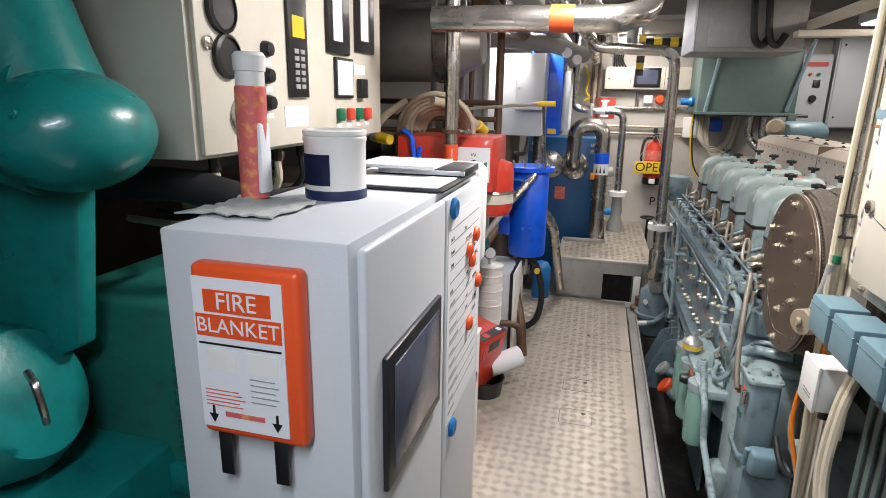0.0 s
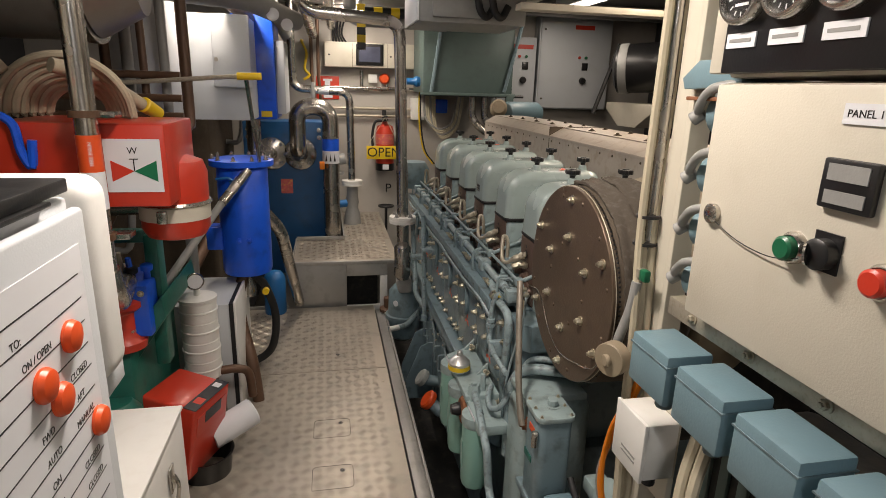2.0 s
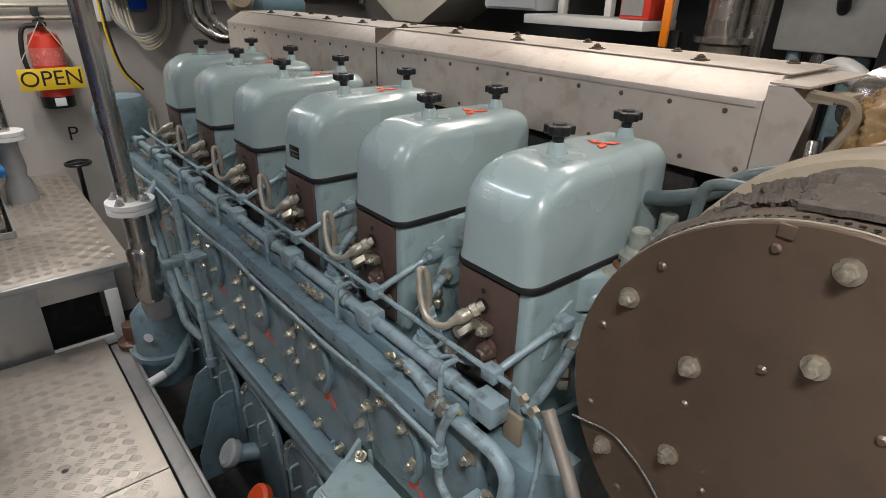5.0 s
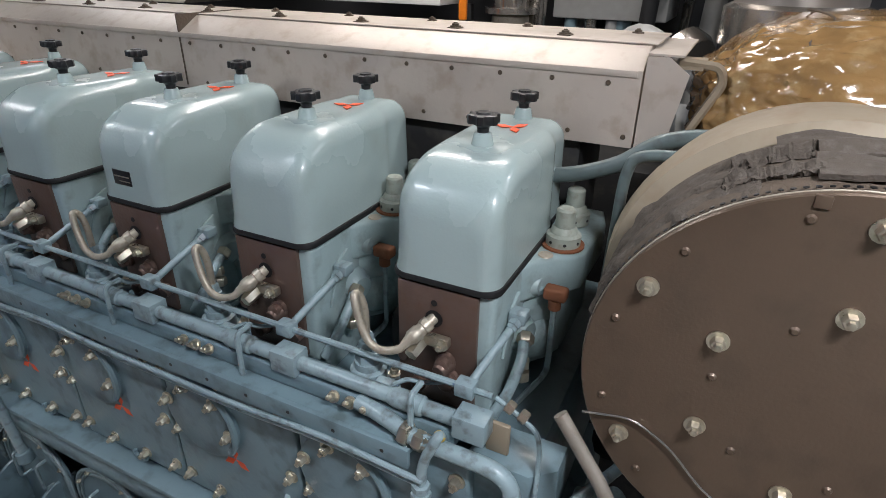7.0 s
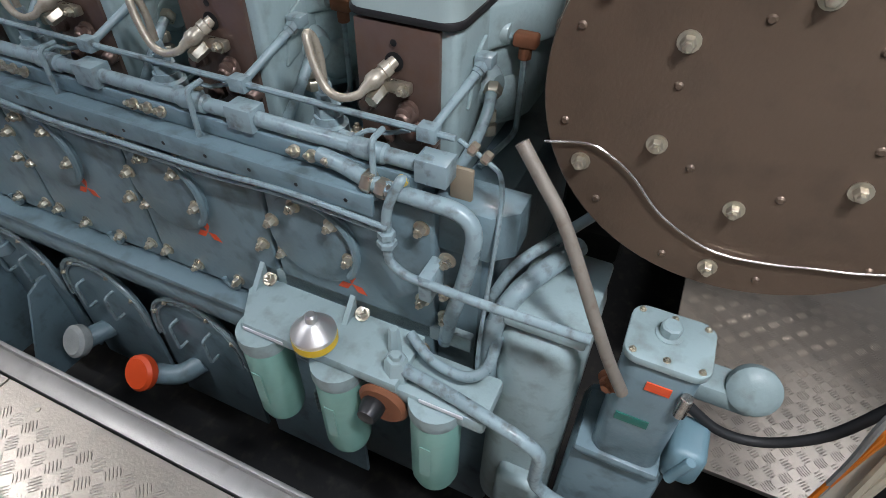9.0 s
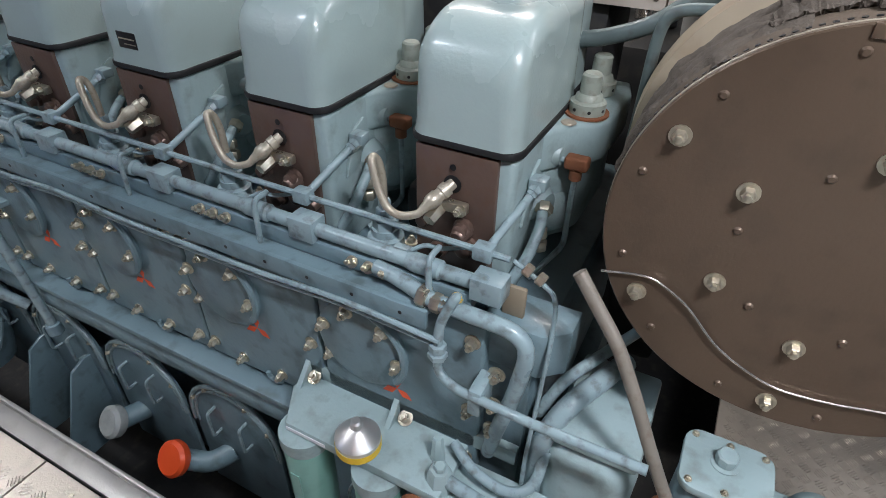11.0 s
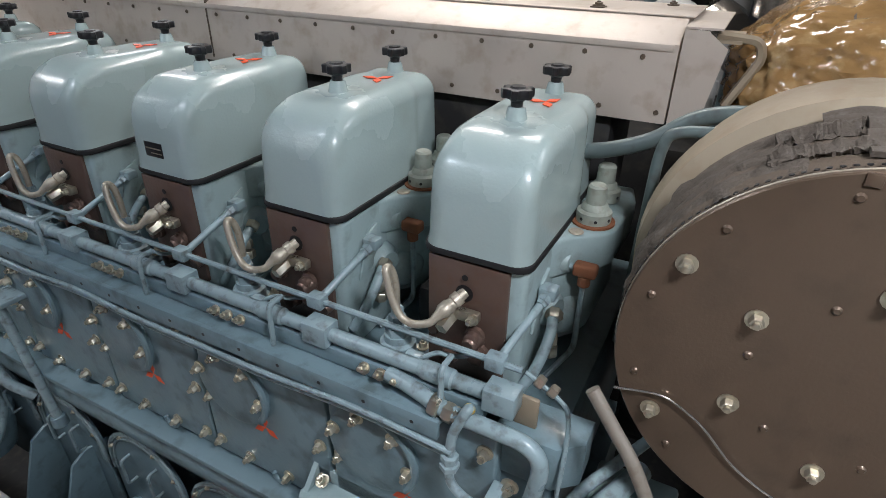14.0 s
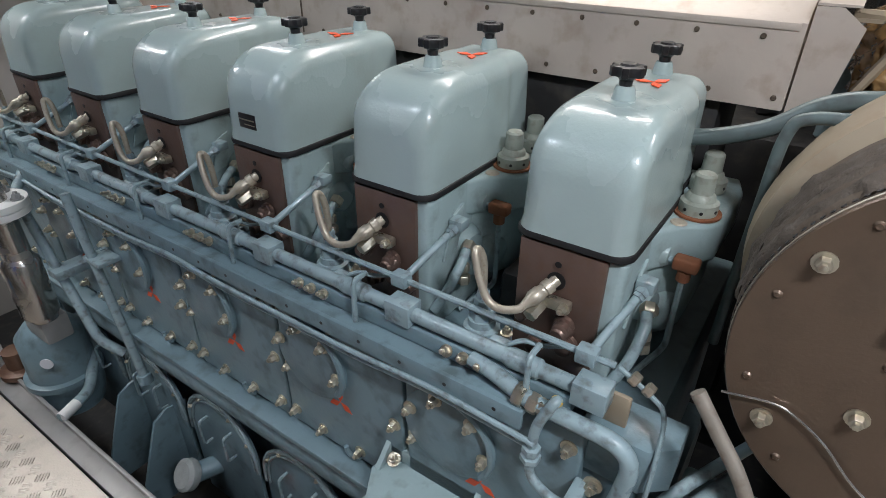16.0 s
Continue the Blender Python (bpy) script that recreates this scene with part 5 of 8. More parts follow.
# ---- hanging instrument panel ----
hp = thing("instrument_panel", (-0.2, 2.3, 1.45), "cream hanging control panel with gauges, meters and buttons", "control panel")
part("box", box(B(), -0.42, -0.012, 1.72, 2.88, 1.452, 2.22, 0.006), CREAM, hp)
fd = part("door", box(B(), -0.010, 0.004, 1.735, 2.87, 1.462, 2.21, 0.005), CREAM, hp)
for y, z, r, m in ((1.83, 1.80, 0.055, BLACK), (1.84, 1.694, 0.052, BLACK), (1.889, 1.555, 0.046, STAIN)):
    g = part("gauge", lathe(B(), (0.004, y, z), (1, 0, 0), [(r, 0), (r, 0.012), (r - 0.008, 0.016), (r - 0.010, 0.010), (0.01, 0.010)], 32), m, fd)
    part("face", cyl(B(), (0.013, y, z), (0.0145, y, z), r * 0.7), BLACK, g)
for z in (1.725, 1.656, 1.585):
    part("knob", lathe(B(), (0.004, 2.012, z), (1, 0, 0), [(0.022, 0), (0.022, 0.008), (0.017, 0.022), (0.01, 0.023)], 20), BLACK, fd)
    part("label", box(B(), 0.004, 0.006, 1.985, 2.04, z - 0.042, z - 0.028, 0), PAPER, fd)
part("display_unit", box(B(), 0.004, 0.016, 2.125, 2.235, 1.60, 2.02, 0.003), BLACK, fd)
part("display", box(B(), 0.016, 0.0175, 2.145, 2.215, 1.77, 1.83, 0), YELLOW, fd)
bm = B()
for k in range(6):
    for j in range(2):
        box(bm, 0.016, 0.019, 2.15 + j * 0.035, 2.175 + j * 0.035, 1.625 + k * 0.02, 1.638 + k * 0.02, 0.001)
part("keys", bm, GCABLE, fd)
for y, z0, z1 in ((2.46, 1.745, 2.05), (2.69, 1.765, 2.05)):
    q = part("meter", box(B(), 0.004, 0.018, y - 0.085, y + 0.085, z0, z1, 0.003), BLACK, fd)
    part("scale", box(B(), 0.018, 0.0195, y - 0.05, y + 0.02, z0 + 0.04, z1 - 0.03, 0), PAPER, q)
q = part("meter", box(B(), 0.004, 0.016, 2.43, 2.575, 1.60, 1.735, 0.003), BLACK, fd)
part("scale", box(B(), 0.016, 0.0175, 2.44, 2.565, 1.61, 1.725, 0), PAPER, q)
for k, m in enumerate((GRN, RED, GRN, RED)):
    y = 2.465 + k * 0.082
    part("push_button", box(B(), 0.004, 0.022, y - 0.022, y + 0.022, 1.522, 1.565, 0.005), m, fd)
    part("label", box(B(), 0.004, 0.006, y - 0.02, y + 0.02, 1.498, 1.514, 0), PAPER, fd)
part("rotary_switch", box(B(), 0.004, 0.03, 2.62, 2.68, 1.60, 1.67, 0.006), BLACK, fd)
for y0, y1, z0, z1 in ((2.10, 2.24, 1.515, 1.575), (2.60, 2.70, 1.685, 1.72)):
    part("label", box(B(), 0.004, 0.006, y0, y1, z0, z1, 0), PAPER, fd)
part("lock", lathe(B(), (0.004, 1.77, 1.72), (1, 0, 0), [(0.016, 0), (0.016, 0.008), (0.008, 0.012)], 18), STAIN, fd)
for k in range(7):
    part("cable_gland", cyl(B(), (-0.06, 1.85 + k * 0.15, 1.41), (-0.06, 1.85 + k * 0.15, 1.453), 0.016, None, 8), BLACK, hp)
    part("hanging_cable", tube(B(), smooth_path([(-0.06, 1.85 + k * 0.15, 1.42), (-0.07, 1.86 + k * 0.15, 1.33), (-0.2, 1.9 + k * 0.14, 1.25), (-0.45, 1.95 + k * 0.12, 1.24)], 4), 0.011, 8), RUBBER if k % 2 else CABLE, hp)

# ---- teal generator set ----
ge = thing("generator_set", (-0.35, 1.4, -0.2), "teal painted auxiliary generator set with cast housings", "generator")
b = bmesh.new()
bmesh.ops.create_icosphere(b, subdivisions=4, radius=1)
for v in b.verts:
    v.co = Vector((-0.10 + 0.145 * v.co.x, 1.48 + 0.16 * v.co.y, 1.53 + 0.118 * v.co.z))
part("volute", b, GREEN, ge)
bm = B()
for z in (1.60, 1.48):
    lathe(bm, (-0.15, 1.45, z), (-1, -0.35, 0.1), [(0.075, 0), (0.06, 0.06), (0.05, 0.09), (0.05, 0.25)], 20)
lathe(bm, (-0.20, 1.50, 1.58), (-0.25, 0, 1), [(0.14, 0), (0.125, 0.1), (0.11, 0.3), (0.10, 0.6)], 24)
part("duct", bm, GREEN, ge)
for p in ((-0.11, 1.335, 1.55), (-0.06, 1.34, 1.565), (-0.17, 1.37, 1.60), (-0.16, 1.35, 1.50)):
    part("bolt", bolt(B(), p, (0.2, -1, 0.2), 0.008, 0.01), GREEN, ge)
bm = prism(B(), [(-0.5, 1.42), (-0.13, 1.42), (-0.19, 1.05), (-0.5, 0.9)], (0, 1.50, 0), (1, 0, 0), (0, 0, 1), -0.05, 0.01)
part("bracket", bm, GREEN, ge)
bm = lathe(B(), (-0.38, 1.38, 0.92), (0.6, 0.1, 0.25), [(0.17, -0.3), (0.17, 0.12), (0.14, 0.17), (0.05, 0.19)], 32)
box(bm, -0.6, -0.08, 1.35, 1.75, -0.2, 0.75, 0.03)
part("pump_casing", bm, GREEN, ge)
part("sight_loop", tube(B(), smooth_path([(-0.17, 1.36, 1.06), (-0.13, 1.34, 1.05), (-0.12, 1.34, 1.0), (-0.13, 1.35, 0.96)]), 0.008, 8), STAIN, ge)
al = part("alternator", box(B(), -0.42, 0.07, 1.62, 2.35, 0.2, 1.12, 0.03, 3), DGREEN, ge)
for k in range(9):
    part("vent_slat", box(B(), -0.05, 0.05, 1.608, 1.622, 0.72 + k * 0.03, 0.735 + k * 0.03, 0.003), DGREEN, al)
for k in range(2):
    part("frame_bar", box(B(), -0.5, 0.10, 1.30 + 0.3 * k, 1.34 + 0.3 * k, 0.62, 0.70, 0.006), GREEN, ge)
solo("black_hose", tube(B(), smooth_path([(0.15, 1.55, 1.35), (0.17, 1.50, 1.1), (0.14, 1.46, 0.8), (0.1, 1.44, 0.3), (0.08, 1.44, -0.2)]), 0.03, 14), RUBBER, (0.15, 1.5, 0.0), "thick black hose beside the cabinet", "hose")
solo("black_hose", tube(B(), smooth_path([(-0.5, 1.75, 1.36), (-0.15, 1.80, 1.38), (0.1, 1.85, 1.33), (0.25, 2.0, 1.36)]), 0.045, 14), RUBBER, (0, 1.8, 1.3), "thick black hose under the hanging panel", "hose")

# ---- left side, towards the far end ----
SHIFT[0] = Vector((0.015, 0.045, 0.012))
FX, FY = 0.285, 3.0
fm = thing("fire_main_pipe", (FX, FY, 0.0), "vertical stainless fire main pipe with red and white bands", "pipe")
part("pipe", tube(B(), [(FX, FY, 1.02), (FX, FY, 2.36)], 0.029, 20), STAIN, fm)
part("red_band", cyl(B(), (FX, FY, 1.322), (FX, FY, 1.42), 0.0302, None, 20, 0), ORANGE, fm, "red band lettered in white")
part("white_band", cyl(B(), (FX, FY, 1.218), (FX, FY, 1.322), 0.0301, None, 20, 0), PAPER, fm)
bm = box(B(), FX + 0.008, FX + 0.013, FY - 0.0315, FY - 0.0285, 1.26, 1.305, 0)
prism(bm, [(FX, 1.265), (FX + 0.021, 1.265), (FX + 0.0105, 1.24)], (0, FY - 0.0312, 0), (1, 0, 0), (0, 0, 1), -0.003, 0)
part("arrow", bm, BLACK, fm)
text("lettering", "FIRE MAIN", 0.014, pose(FX + 0.012, FY - 0.0285, 1.371, 90, -90, 22), PAPER, fm, 0.0004)
for z in (1.13, 1.465):
    part("clamp", lathe(B(), (FX, FY, z), (0, 0, 1), [(0.040, 0), (0.040, 0.018)], 20), BROWNP, fm)
    part("clamp_lug", box(B(), FX + 0.03, FX + 0.075, FY - 0.008, FY + 0.05, z, z + 0.016, 0.002), STAIN, fm)
hb = thing("fire_hose_box", (0.2, 3.1, 1.2), "red fire hose box with a water valve sign", "hose box")
part("box", box(B(), 0.02, 0.462, 3.055, 3.40, 1.21, 1.447, 0.008), RED, hb)
sg = part("sign", box(B(), 0.300, 0.448, 3.0515, 3.0535, 1.255, 1.405, 0), PAPER, hb, "white valve sign with red and green triangles")
part("red_triangle", prism(B(), [(0.315, 1.285), (0.315, 1.345), (0.375, 1.315)], (0, 3.0512, 0), (1, 0, 0), (0, 0, 1), 0.0008, 0), RED, sg)
part("green_triangle", prism(B(), [(0.435, 1.285), (0.435, 1.345), (0.375, 1.315)], (0, 3.0512, 0), (1, 0, 0), (0, 0, 1), 0.0008, 0), FGREEN, sg)
bm = box(B(), 0.3740, 0.3765, 3.0502, 3.0512, 1.315, 1.35, 0)
box(bm, 0.364, 0.387, 3.0502, 3.0512, 1.348, 1.3505, 0)
part("stem_mark", bm, BLACK, sg)
text("lettering", "W", 0.026, facing_y(0.374, 3.0508, 1.372), BLACK, sg, 0.0003)
rt = thing("red_pressure_tank", (0.42, 3.30, 1.06), "round red pressure tank with a white clamp band", "tank")
part("shell", lathe(B(), (0.418, 3.27, 1.065), (0, 0, 1), [(0.05, 0), (0.09, 0.012), (0.105, 0.04), (0.107, 0.22), (0.095, 0.255), (0.05, 0.272)], 36), RED, rt)
part("clamp_band", lathe(B(), (0.418, 3.27, 1.135), (0, 0, 1), [(0.1085, 0), (0.1085, 0.045)], 36), CREAM, rt)
part("flange_ring", lathe(B(), (0.418, 3.27, 1.18), (0, 0, 1), [(0.110, 0), (0.116, 0.005), (0.110, 0.014)], 36), STAIN, rt)
for y in (3.16,):
    part("latch", box(B(), 0.39, 0.42, y - 0.012, y + 0.01, 1.135, 1.175, 0.004), STAIN, rt)
co = thing("hose_coil", (0.2, 3.35, 1.45), "coiled cream canvas fire hose with yellow couplings", "hose")
for k in range(7):
    pts = []
    for j in range(33):
        a = radians(-10 + 200 * j / 32)
        rr = 0.185 - 0.016 * k
        pts.append((0.14 + rr * math.cos(a), 3.26 + 0.018 * k, 1.455 + (rr * 0.95) * max(0, math.sin(a))))
    part("turn", tube(B(), pts, 0.013, 8), HOSE, co)
part("tail", tube(B(), smooth_path([(0.14, 3.2, 1.60), (0.22, 3.3, 1.57), (0.29, 3.45, 1.49), (0.32, 3.52, 1.455)]), 0.022, 10), HOSE, co)
part("tail", tube(B(), smooth_path([(0.0, 3.25, 1.60), (-0.1, 3.2, 1.52), (-0.12, 3.1, 1.44), (-0.04, 3.02, 1.43)]), 0.018, 10), HOSE, co)
part("coupling", cyl(B(), (0.30, 3.46, 1.485), (0.33, 3.53, 1.45), 0.027, 0.022), YELLOW, co)
part("coupling", cyl(B(), (-0.06, 3.03, 1.435), (0.01, 2.99, 1.43), 0.024, 0.022), YELLOW, co)
part("blue_strap", tube(B(), smooth_path([(0.05, 3.05, 1.47), (0.09, 3.045, 1.44), (0.10, 3.045, 1.37), (0.12, 3.045, 1.33), (0.13, 3.045, 1.40)]), 0.012, 8), BLUE, co)
yl = thing("valve_lever", (0.35, 3.83, 1.55), "long steel valve lever with a yellow grip on a rod", "lever")
part("bar", tube(B(), [(0.05, 3.84, 1.545), (0.56, 3.83, 1.590)], 0.009, 8), BRASSY, yl)
part("grip", tube(B(), [(0.56, 3.83, 1.590), (0.655, 3.83, 1.592)], 0.015, 12), YELLOW, yl)
part("rod", tube(B(), [(0.585, 3.9, 1.58), (0.585, 4.2, 1.20)], 0.009, 8), STAIN, yl)
# green machine with blue block
gm = thing("green_pump_unit", (0.1, 3.6, 0.0), "dark green pump unit with blue and red fittings", "pump")
bm = box(B(), -0.25, 0.20, 3.35, 4.0, -0.2, 0.62, 0.03)
prism(bm, [(0.16, 0.50), (0.31, 0.72), (0.30, 0.80), (0.12, 0.60)], (0, 3.42, 0), (1, 0, 0), (0, 0, 1), -0.5, 0.006)
box(bm, -0.05, 0.28, 3.52, 3.56, 0.98, 1.03, 0.008)
box(bm, 0.24, 0.29, 3.48, 3.56, 0.5, 1.02, 0.008)
part("frame", bm, DGREEN, gm)
bb2 = part("blue_block", box(B(), 0.10, 0.27, 3.38, 3.62, 0.66, 0.86, 0.012), BLUE, gm)
for k in range(4):
    part("block_bolt", bolt(B(), (0.125 + 0.04 * k, 3.379, 0.69 + 0.14 * (k % 2)), (0, -1, 0), 0.008, 0.010), STEEL, bb2)
    part("valve_knob", lathe(B(), (0.12 + 0.042 * k, 3.44 + 0.03 * (k % 2), 0.86), (0.05, -0.1, 1), [(0.012, 0), (0.012, 0.03), (0.022, 0.034), (0.022, 0.052), (0.015, 0.056)], 14), (RED, BRASSY, BLACK, BLUE)[k], bb2)
bm = lathe(B(), (0.17, 3.40, 0.62), (0, 0, 1), [(0.07, 0), (0.075, 0.03), (0.05, 0.06), (0.05, 0.14), (0.075, 0.16), (0.075, 0.18), (0.03, 0.2)], 24)
part("red_valve", bm, RED, gm)
for k in range(5):
    part("fitting", cyl(B(), (0.08 + 0.03 * k, 3.45, 0.86), (0.08 + 0.03 * k, 3.43, 0.95 + 0.02 * (k % 2)), 0.014, 0.010, 8), BRASSY if k % 2 else BLUE, gm)
part("elbow", tube(B(), smooth_path([(0.285, 3.0, 1.04), (0.283, 3.03, 0.97), (0.26, 3.13, 0.90), (0.22, 3.28, 0.87), (0.19, 3.42, 0.86)]), 0.036, 16), STAIN, gm)
part("diagonal_pipe", tube(B(), [(0.22, 3.6, 0.72), (0.49, 4.15, 1.12)], 0.017, 12), GCABLE, gm)
part("diagonal_nozzle", tube(B(), [(0.43, 4.02, 1.03), (0.53, 4.18, 1.155)], 0.022, 12), STAIN, gm)
part("foot", lathe(B(), (0.13, 3.32, 0.35), (0, 0, 1), [(0.09, -0.3), (0.09, 0.05), (0.06, 0.09)], 24), DGREEN, gm)
# small white cabinet, battery charger, roll of paper, bucket
sc = thing("small_cabinet", (0.25, 2.55, 0.0), "small white steel locker with an open top latch", "cabinet")
part("body", box(B(), 0.02, 0.442, 2.10, 3.0, -0.02, 0.575, 0.004), WHITE, sc)
part("lid", box(B(), 0.015, 0.448, 2.095, 3.005, 0.577, 0.590, 0.004), WHITE, sc)
bm = box(B(), 0.446, 0.452, 2.80, 2.84, 0.42, 0.50, 0.002)
tube(bm, smooth_path([(0.455, 2.82, 0.47), (0.465, 2.82, 0.44), (0.46, 2.825, 0.40), (0.455, 2.82, 0.37)]), 0.006, 8)
part("latch", bm, STAIN, sc)
rb = thing("battery_charger", (0.32, 3.45, 0.06), "red battery charger box with a black label strip", "charger")
rot = Matrix.Translation((0.33, 3.48, 0.24)) @ Matrix.Rotation(radians(-22), 4, "Z") @ Matrix.Rotation(radians(10), 4, "Y")
part("case", box(B(), -0.13, 0.10, -0.12, 0.12, -0.17, 0.15, 0.012, 3, rot), RED, rb)
part("slope", box(B(), 0.098, 0.103, -0.10, 0.10, 0.02, 0.11, 0.001, 1, rot), RED, rb)
part("label_strip", box(B(), 0.045, 0.100, -0.115, 0.115, 0.1495, 0.152, 0.001, 1, rot), BLACK, rb)
part("print_mark", box(B(), 0.055, 0.090, -0.07, -0.03, 0.152, 0.1526, 0, 1, rot), RED, rb)
part("print_mark", box(B(), 0.055, 0.085, 0.06, 0.09, 0.152, 0.1526, 0, 1, rot), PAPER, rb)
part("socket", box(B(), 0.100, 0.104, -0.05, 0.06, 0.06, 0.11, 0.001, 1, rot), BLACK, rb)
rl = thing("paper_roll", (0.5, 3.6, 0.15), "white paper towel roll leaning beside the charger", "paper roll")
part("roll", lathe(B(), (0.405, 3.52, 0.135), (0.9, 0.55, 0.28), [(0.012, 0), (0.055, 0.002), (0.058, 0.01), (0.060, 0.19), (0.055, 0.195), (0.018, 0.192), (0.017, 0.15)], 32), PAPER, rl)
bu = thing("black_bucket", (0.36, 3.42, -0.1), "black plastic bucket under the charger", "bucket")
part("bucket", lathe(B(), (0.38, 3.50, -0.19), (0, 0, 1), [(0.08, 0), (0.11, 0.27), (0.116, 0.275), (0.105, 0.272), (0.08, 0.05)], 28), BLACK, bu)
wf = thing("water_filter", (0.33, 3.82, 0.0), "white stacked cartridge filter with a pressure gauge", "filter")
for k in range(4):
    z = 0.270 + k * 0.0925
    part("cartridge", lathe(B(), (0.332, 3.82, z), (0, 0, 1), [(0.074, 0), (0.0775, 0.002), (0.0775, 0.040), (0.0815, 0.043), (0.0815, 0.049), (0.0775, 0.052), (0.0775, 0.088), (0.074, 0.090), (0.073, 0.0925)], 32), WHITE, wf)
part("lid", lathe(B(), (0.332, 3.82, 0.64), (0, 0, 1), [(0.081, 0), (0.081, 0.012), (0.04, 0.018), (0.015, 0.02), (0.013, 0.055)], 32), WHITE, wf)
gg = part("gauge", lathe(B(), (0.328, 3.81, 0.728), (0.35, -1, 0.15), [(0.036, 0), (0.038, 0.02), (0.034, 0.026), (0.032, 0.022)], 28), STAIN, wf)
part("face", cyl(B(), (0.336, 3.788, 0.7315), (0.3365, 3.7865, 0.7317), 0.031), PAPER, gg)
part("base", lathe(B(), (0.332, 3.82, -0.02), (0, 0, 1), [(0.085, 0), (0.085, 0.2), (0.06, 0.25), (0.06, 0.285)], 24), BROWNP, wf)
part("outlet", tube(B(), smooth_path([(0.40, 3.82, 0.285), (0.47, 3.83, 0.285), (0.52, 3.85, 0.25), (0.53, 3.87, 0.12)]), 0.02, 12), BROWNP, wf)
wc = thing("white_switch_box", (0.3, 4.05, 0.0), "white metal housing with an open door edge", "cabinet")
part("body", box(B(), 0.10, 0.440, 3.93, 4.35, -0.05, 0.565, 0.004), GREYC, wc)
part("door", box(B(), 0.459, 0.472, 3.93, 4.36, -0.03, 0.575, 0.003), WHITE, wc)
part("seal", box(B(), 0.4405, 0.4588, 3.926, 4.355, -0.03, 0.57, 0), RUBBER, wc)
part("upper_panel", box(B(), 0.40, 0.42, 4.40, 4.62, 0.35, 0.95, 0.003), WHITE, wc)
# blue strainer on its stand
bs = thing("blue_strainer", (0.50, 4.30, 0.2), "bright blue bolted strainer vessel with a steel branch pipe", "strainer")
part("vessel", lathe(B(), (0.485, 4.32, 0.60), (0, 0, 1), [(0.08, 0), (0.118, 0.008), (0.124, 0.03), (0.124, 0.56), (0.12, 0.565)], 36), BLUE, bs)
lid = part("lid", lathe(B(), (0.485, 4.32, 1.165), (0, 0, 1), [(0.150, 0), (0.156, 0.004), (0.156, 0.030), (0.150, 0.034), (0.02, 0.035)], 40), BLUE, bs)
for k in range(10):
    a = radians(36 * k + 10)
    part("lid_bolt", bolt(B(), (0.485 + 0.138 * math.cos(a), 4.32 + 0.138 * math.sin(a), 1.199), (0, 0, 1), 0.009, 0.016), STAIN, lid)
part("branch_box", box(B(), 0.30, 0.38, 4.25, 4.36, 0.74, 0.86, 0.01), BLUE, bs)
part("drain_pipe", tube(B(), smooth_path([(0.47, 4.30, 0.61), (0.44, 4.24, 0.50), (0.45, 4.20, 0.35), (0.50, 4.12, 0.18), (0.53, 4.05, -0.02)]), 0.030, 14), BROWNP, bs, "brown stained drain pipe")
part("drain_valve", lathe(B(), (0.485, 4.32, 0.46), (0, 0, 1), [(0.02, 0), (0.034, 0.01), (0.034, 0.05), (0.025, 0.07), (0.025, 0.145)], 16), STAIN, bs)
for y, z in ((-0.02, 0.80), (0.03, 0.80)):
    part("plug", bolt(B(), (0.485 + y, 4.197, z), (0, -1, 0), 0.010, 0.012), BLUE, bs)
part("outlet", tube(B(), bends([(0.50, 4.42, 0.95), (0.50, 4.58, 0.93), (0.628, 4.70, 0.731), (0.684, 5.25, 0.060)], 0.08), 0.036, 16), STAIN, bs)
bm = tube(B(), [(0.44, 4.19, 1.10), (0.50, 4.185, 1.085)], 0.006, 8)
tube(bm, smooth_path([(0.38, 4.18, 1.115), (0.44, 4.175, 1.12), (0.48, 4.18, 1.09)]), 0.006, 8)
part("lever", bm, MAGB, bs)
bh = thing("black_drain_hose", (0.55, 4.6, 0.0), "black rubber hose hanging by the strainer", "hose")
part("hose", tube(B(), smooth_path([(0.50, 4.30, 0.60), (0.56, 4.36, 0.5), (0.60, 4.42, 0.30), (0.57, 4.45, 0.10), (0.48, 4.45, 0.02), (0.40, 4.42, 0.05)]), 0.022, 12), RUBBER, bh)
part("yellow_knob", lathe(B(), (0.57, 4.30, 0.50), (0, -1, 0), [(0.018, 0), (0.018, 0.03)], 14), YELLOW, bh)
solo("blue_canister", lathe(B(), (0.52, 5.26, -0.02), (0, 0, 1), [(0.07, 0), (0.075, 0.02), (0.075, 0.27), (0.05, 0.31), (0.02, 0.32)], 24), MAGB, (0.52, 5.26, -0.02), "small blue canister on the deck", "canister")
# plate heat exchanger with flanged pipes
SHIFT[0] = Vector((0, 0, 0))
hx = thing("heat_exchanger", (0.62, 6.1, 0.0), "dark blue heat exchanger with stainless flanged pipes", "heat exchanger")
part("body", box(B(), 0.262, 0.90, 6.20, 6.6, 0.0, 1.285, 0.01), DBLUE, hx)
part("red_label", box(B(), 0.54, 0.635, 6.197, 6.201, 0.70, 0.82, 0), PINK, hx)
for x in (0.478, 0.705):
    f = part("flange", lathe(B(), (x, 6.20, 1.03), (0, -1, 0), [(0.13, 0), (0.13, 0.022), (0.123, 0.026)], 32), STAIN, hx)
    for k in range(8):
        a = radians(45 * k)
        part("flange_bolt", bolt(B(), (x + 0.105 * math.cos(a), 6.174, 1.03 + 0.105 * math.sin(a)), (0, -1, 0), 0.010, 0.012), STAIN, f)
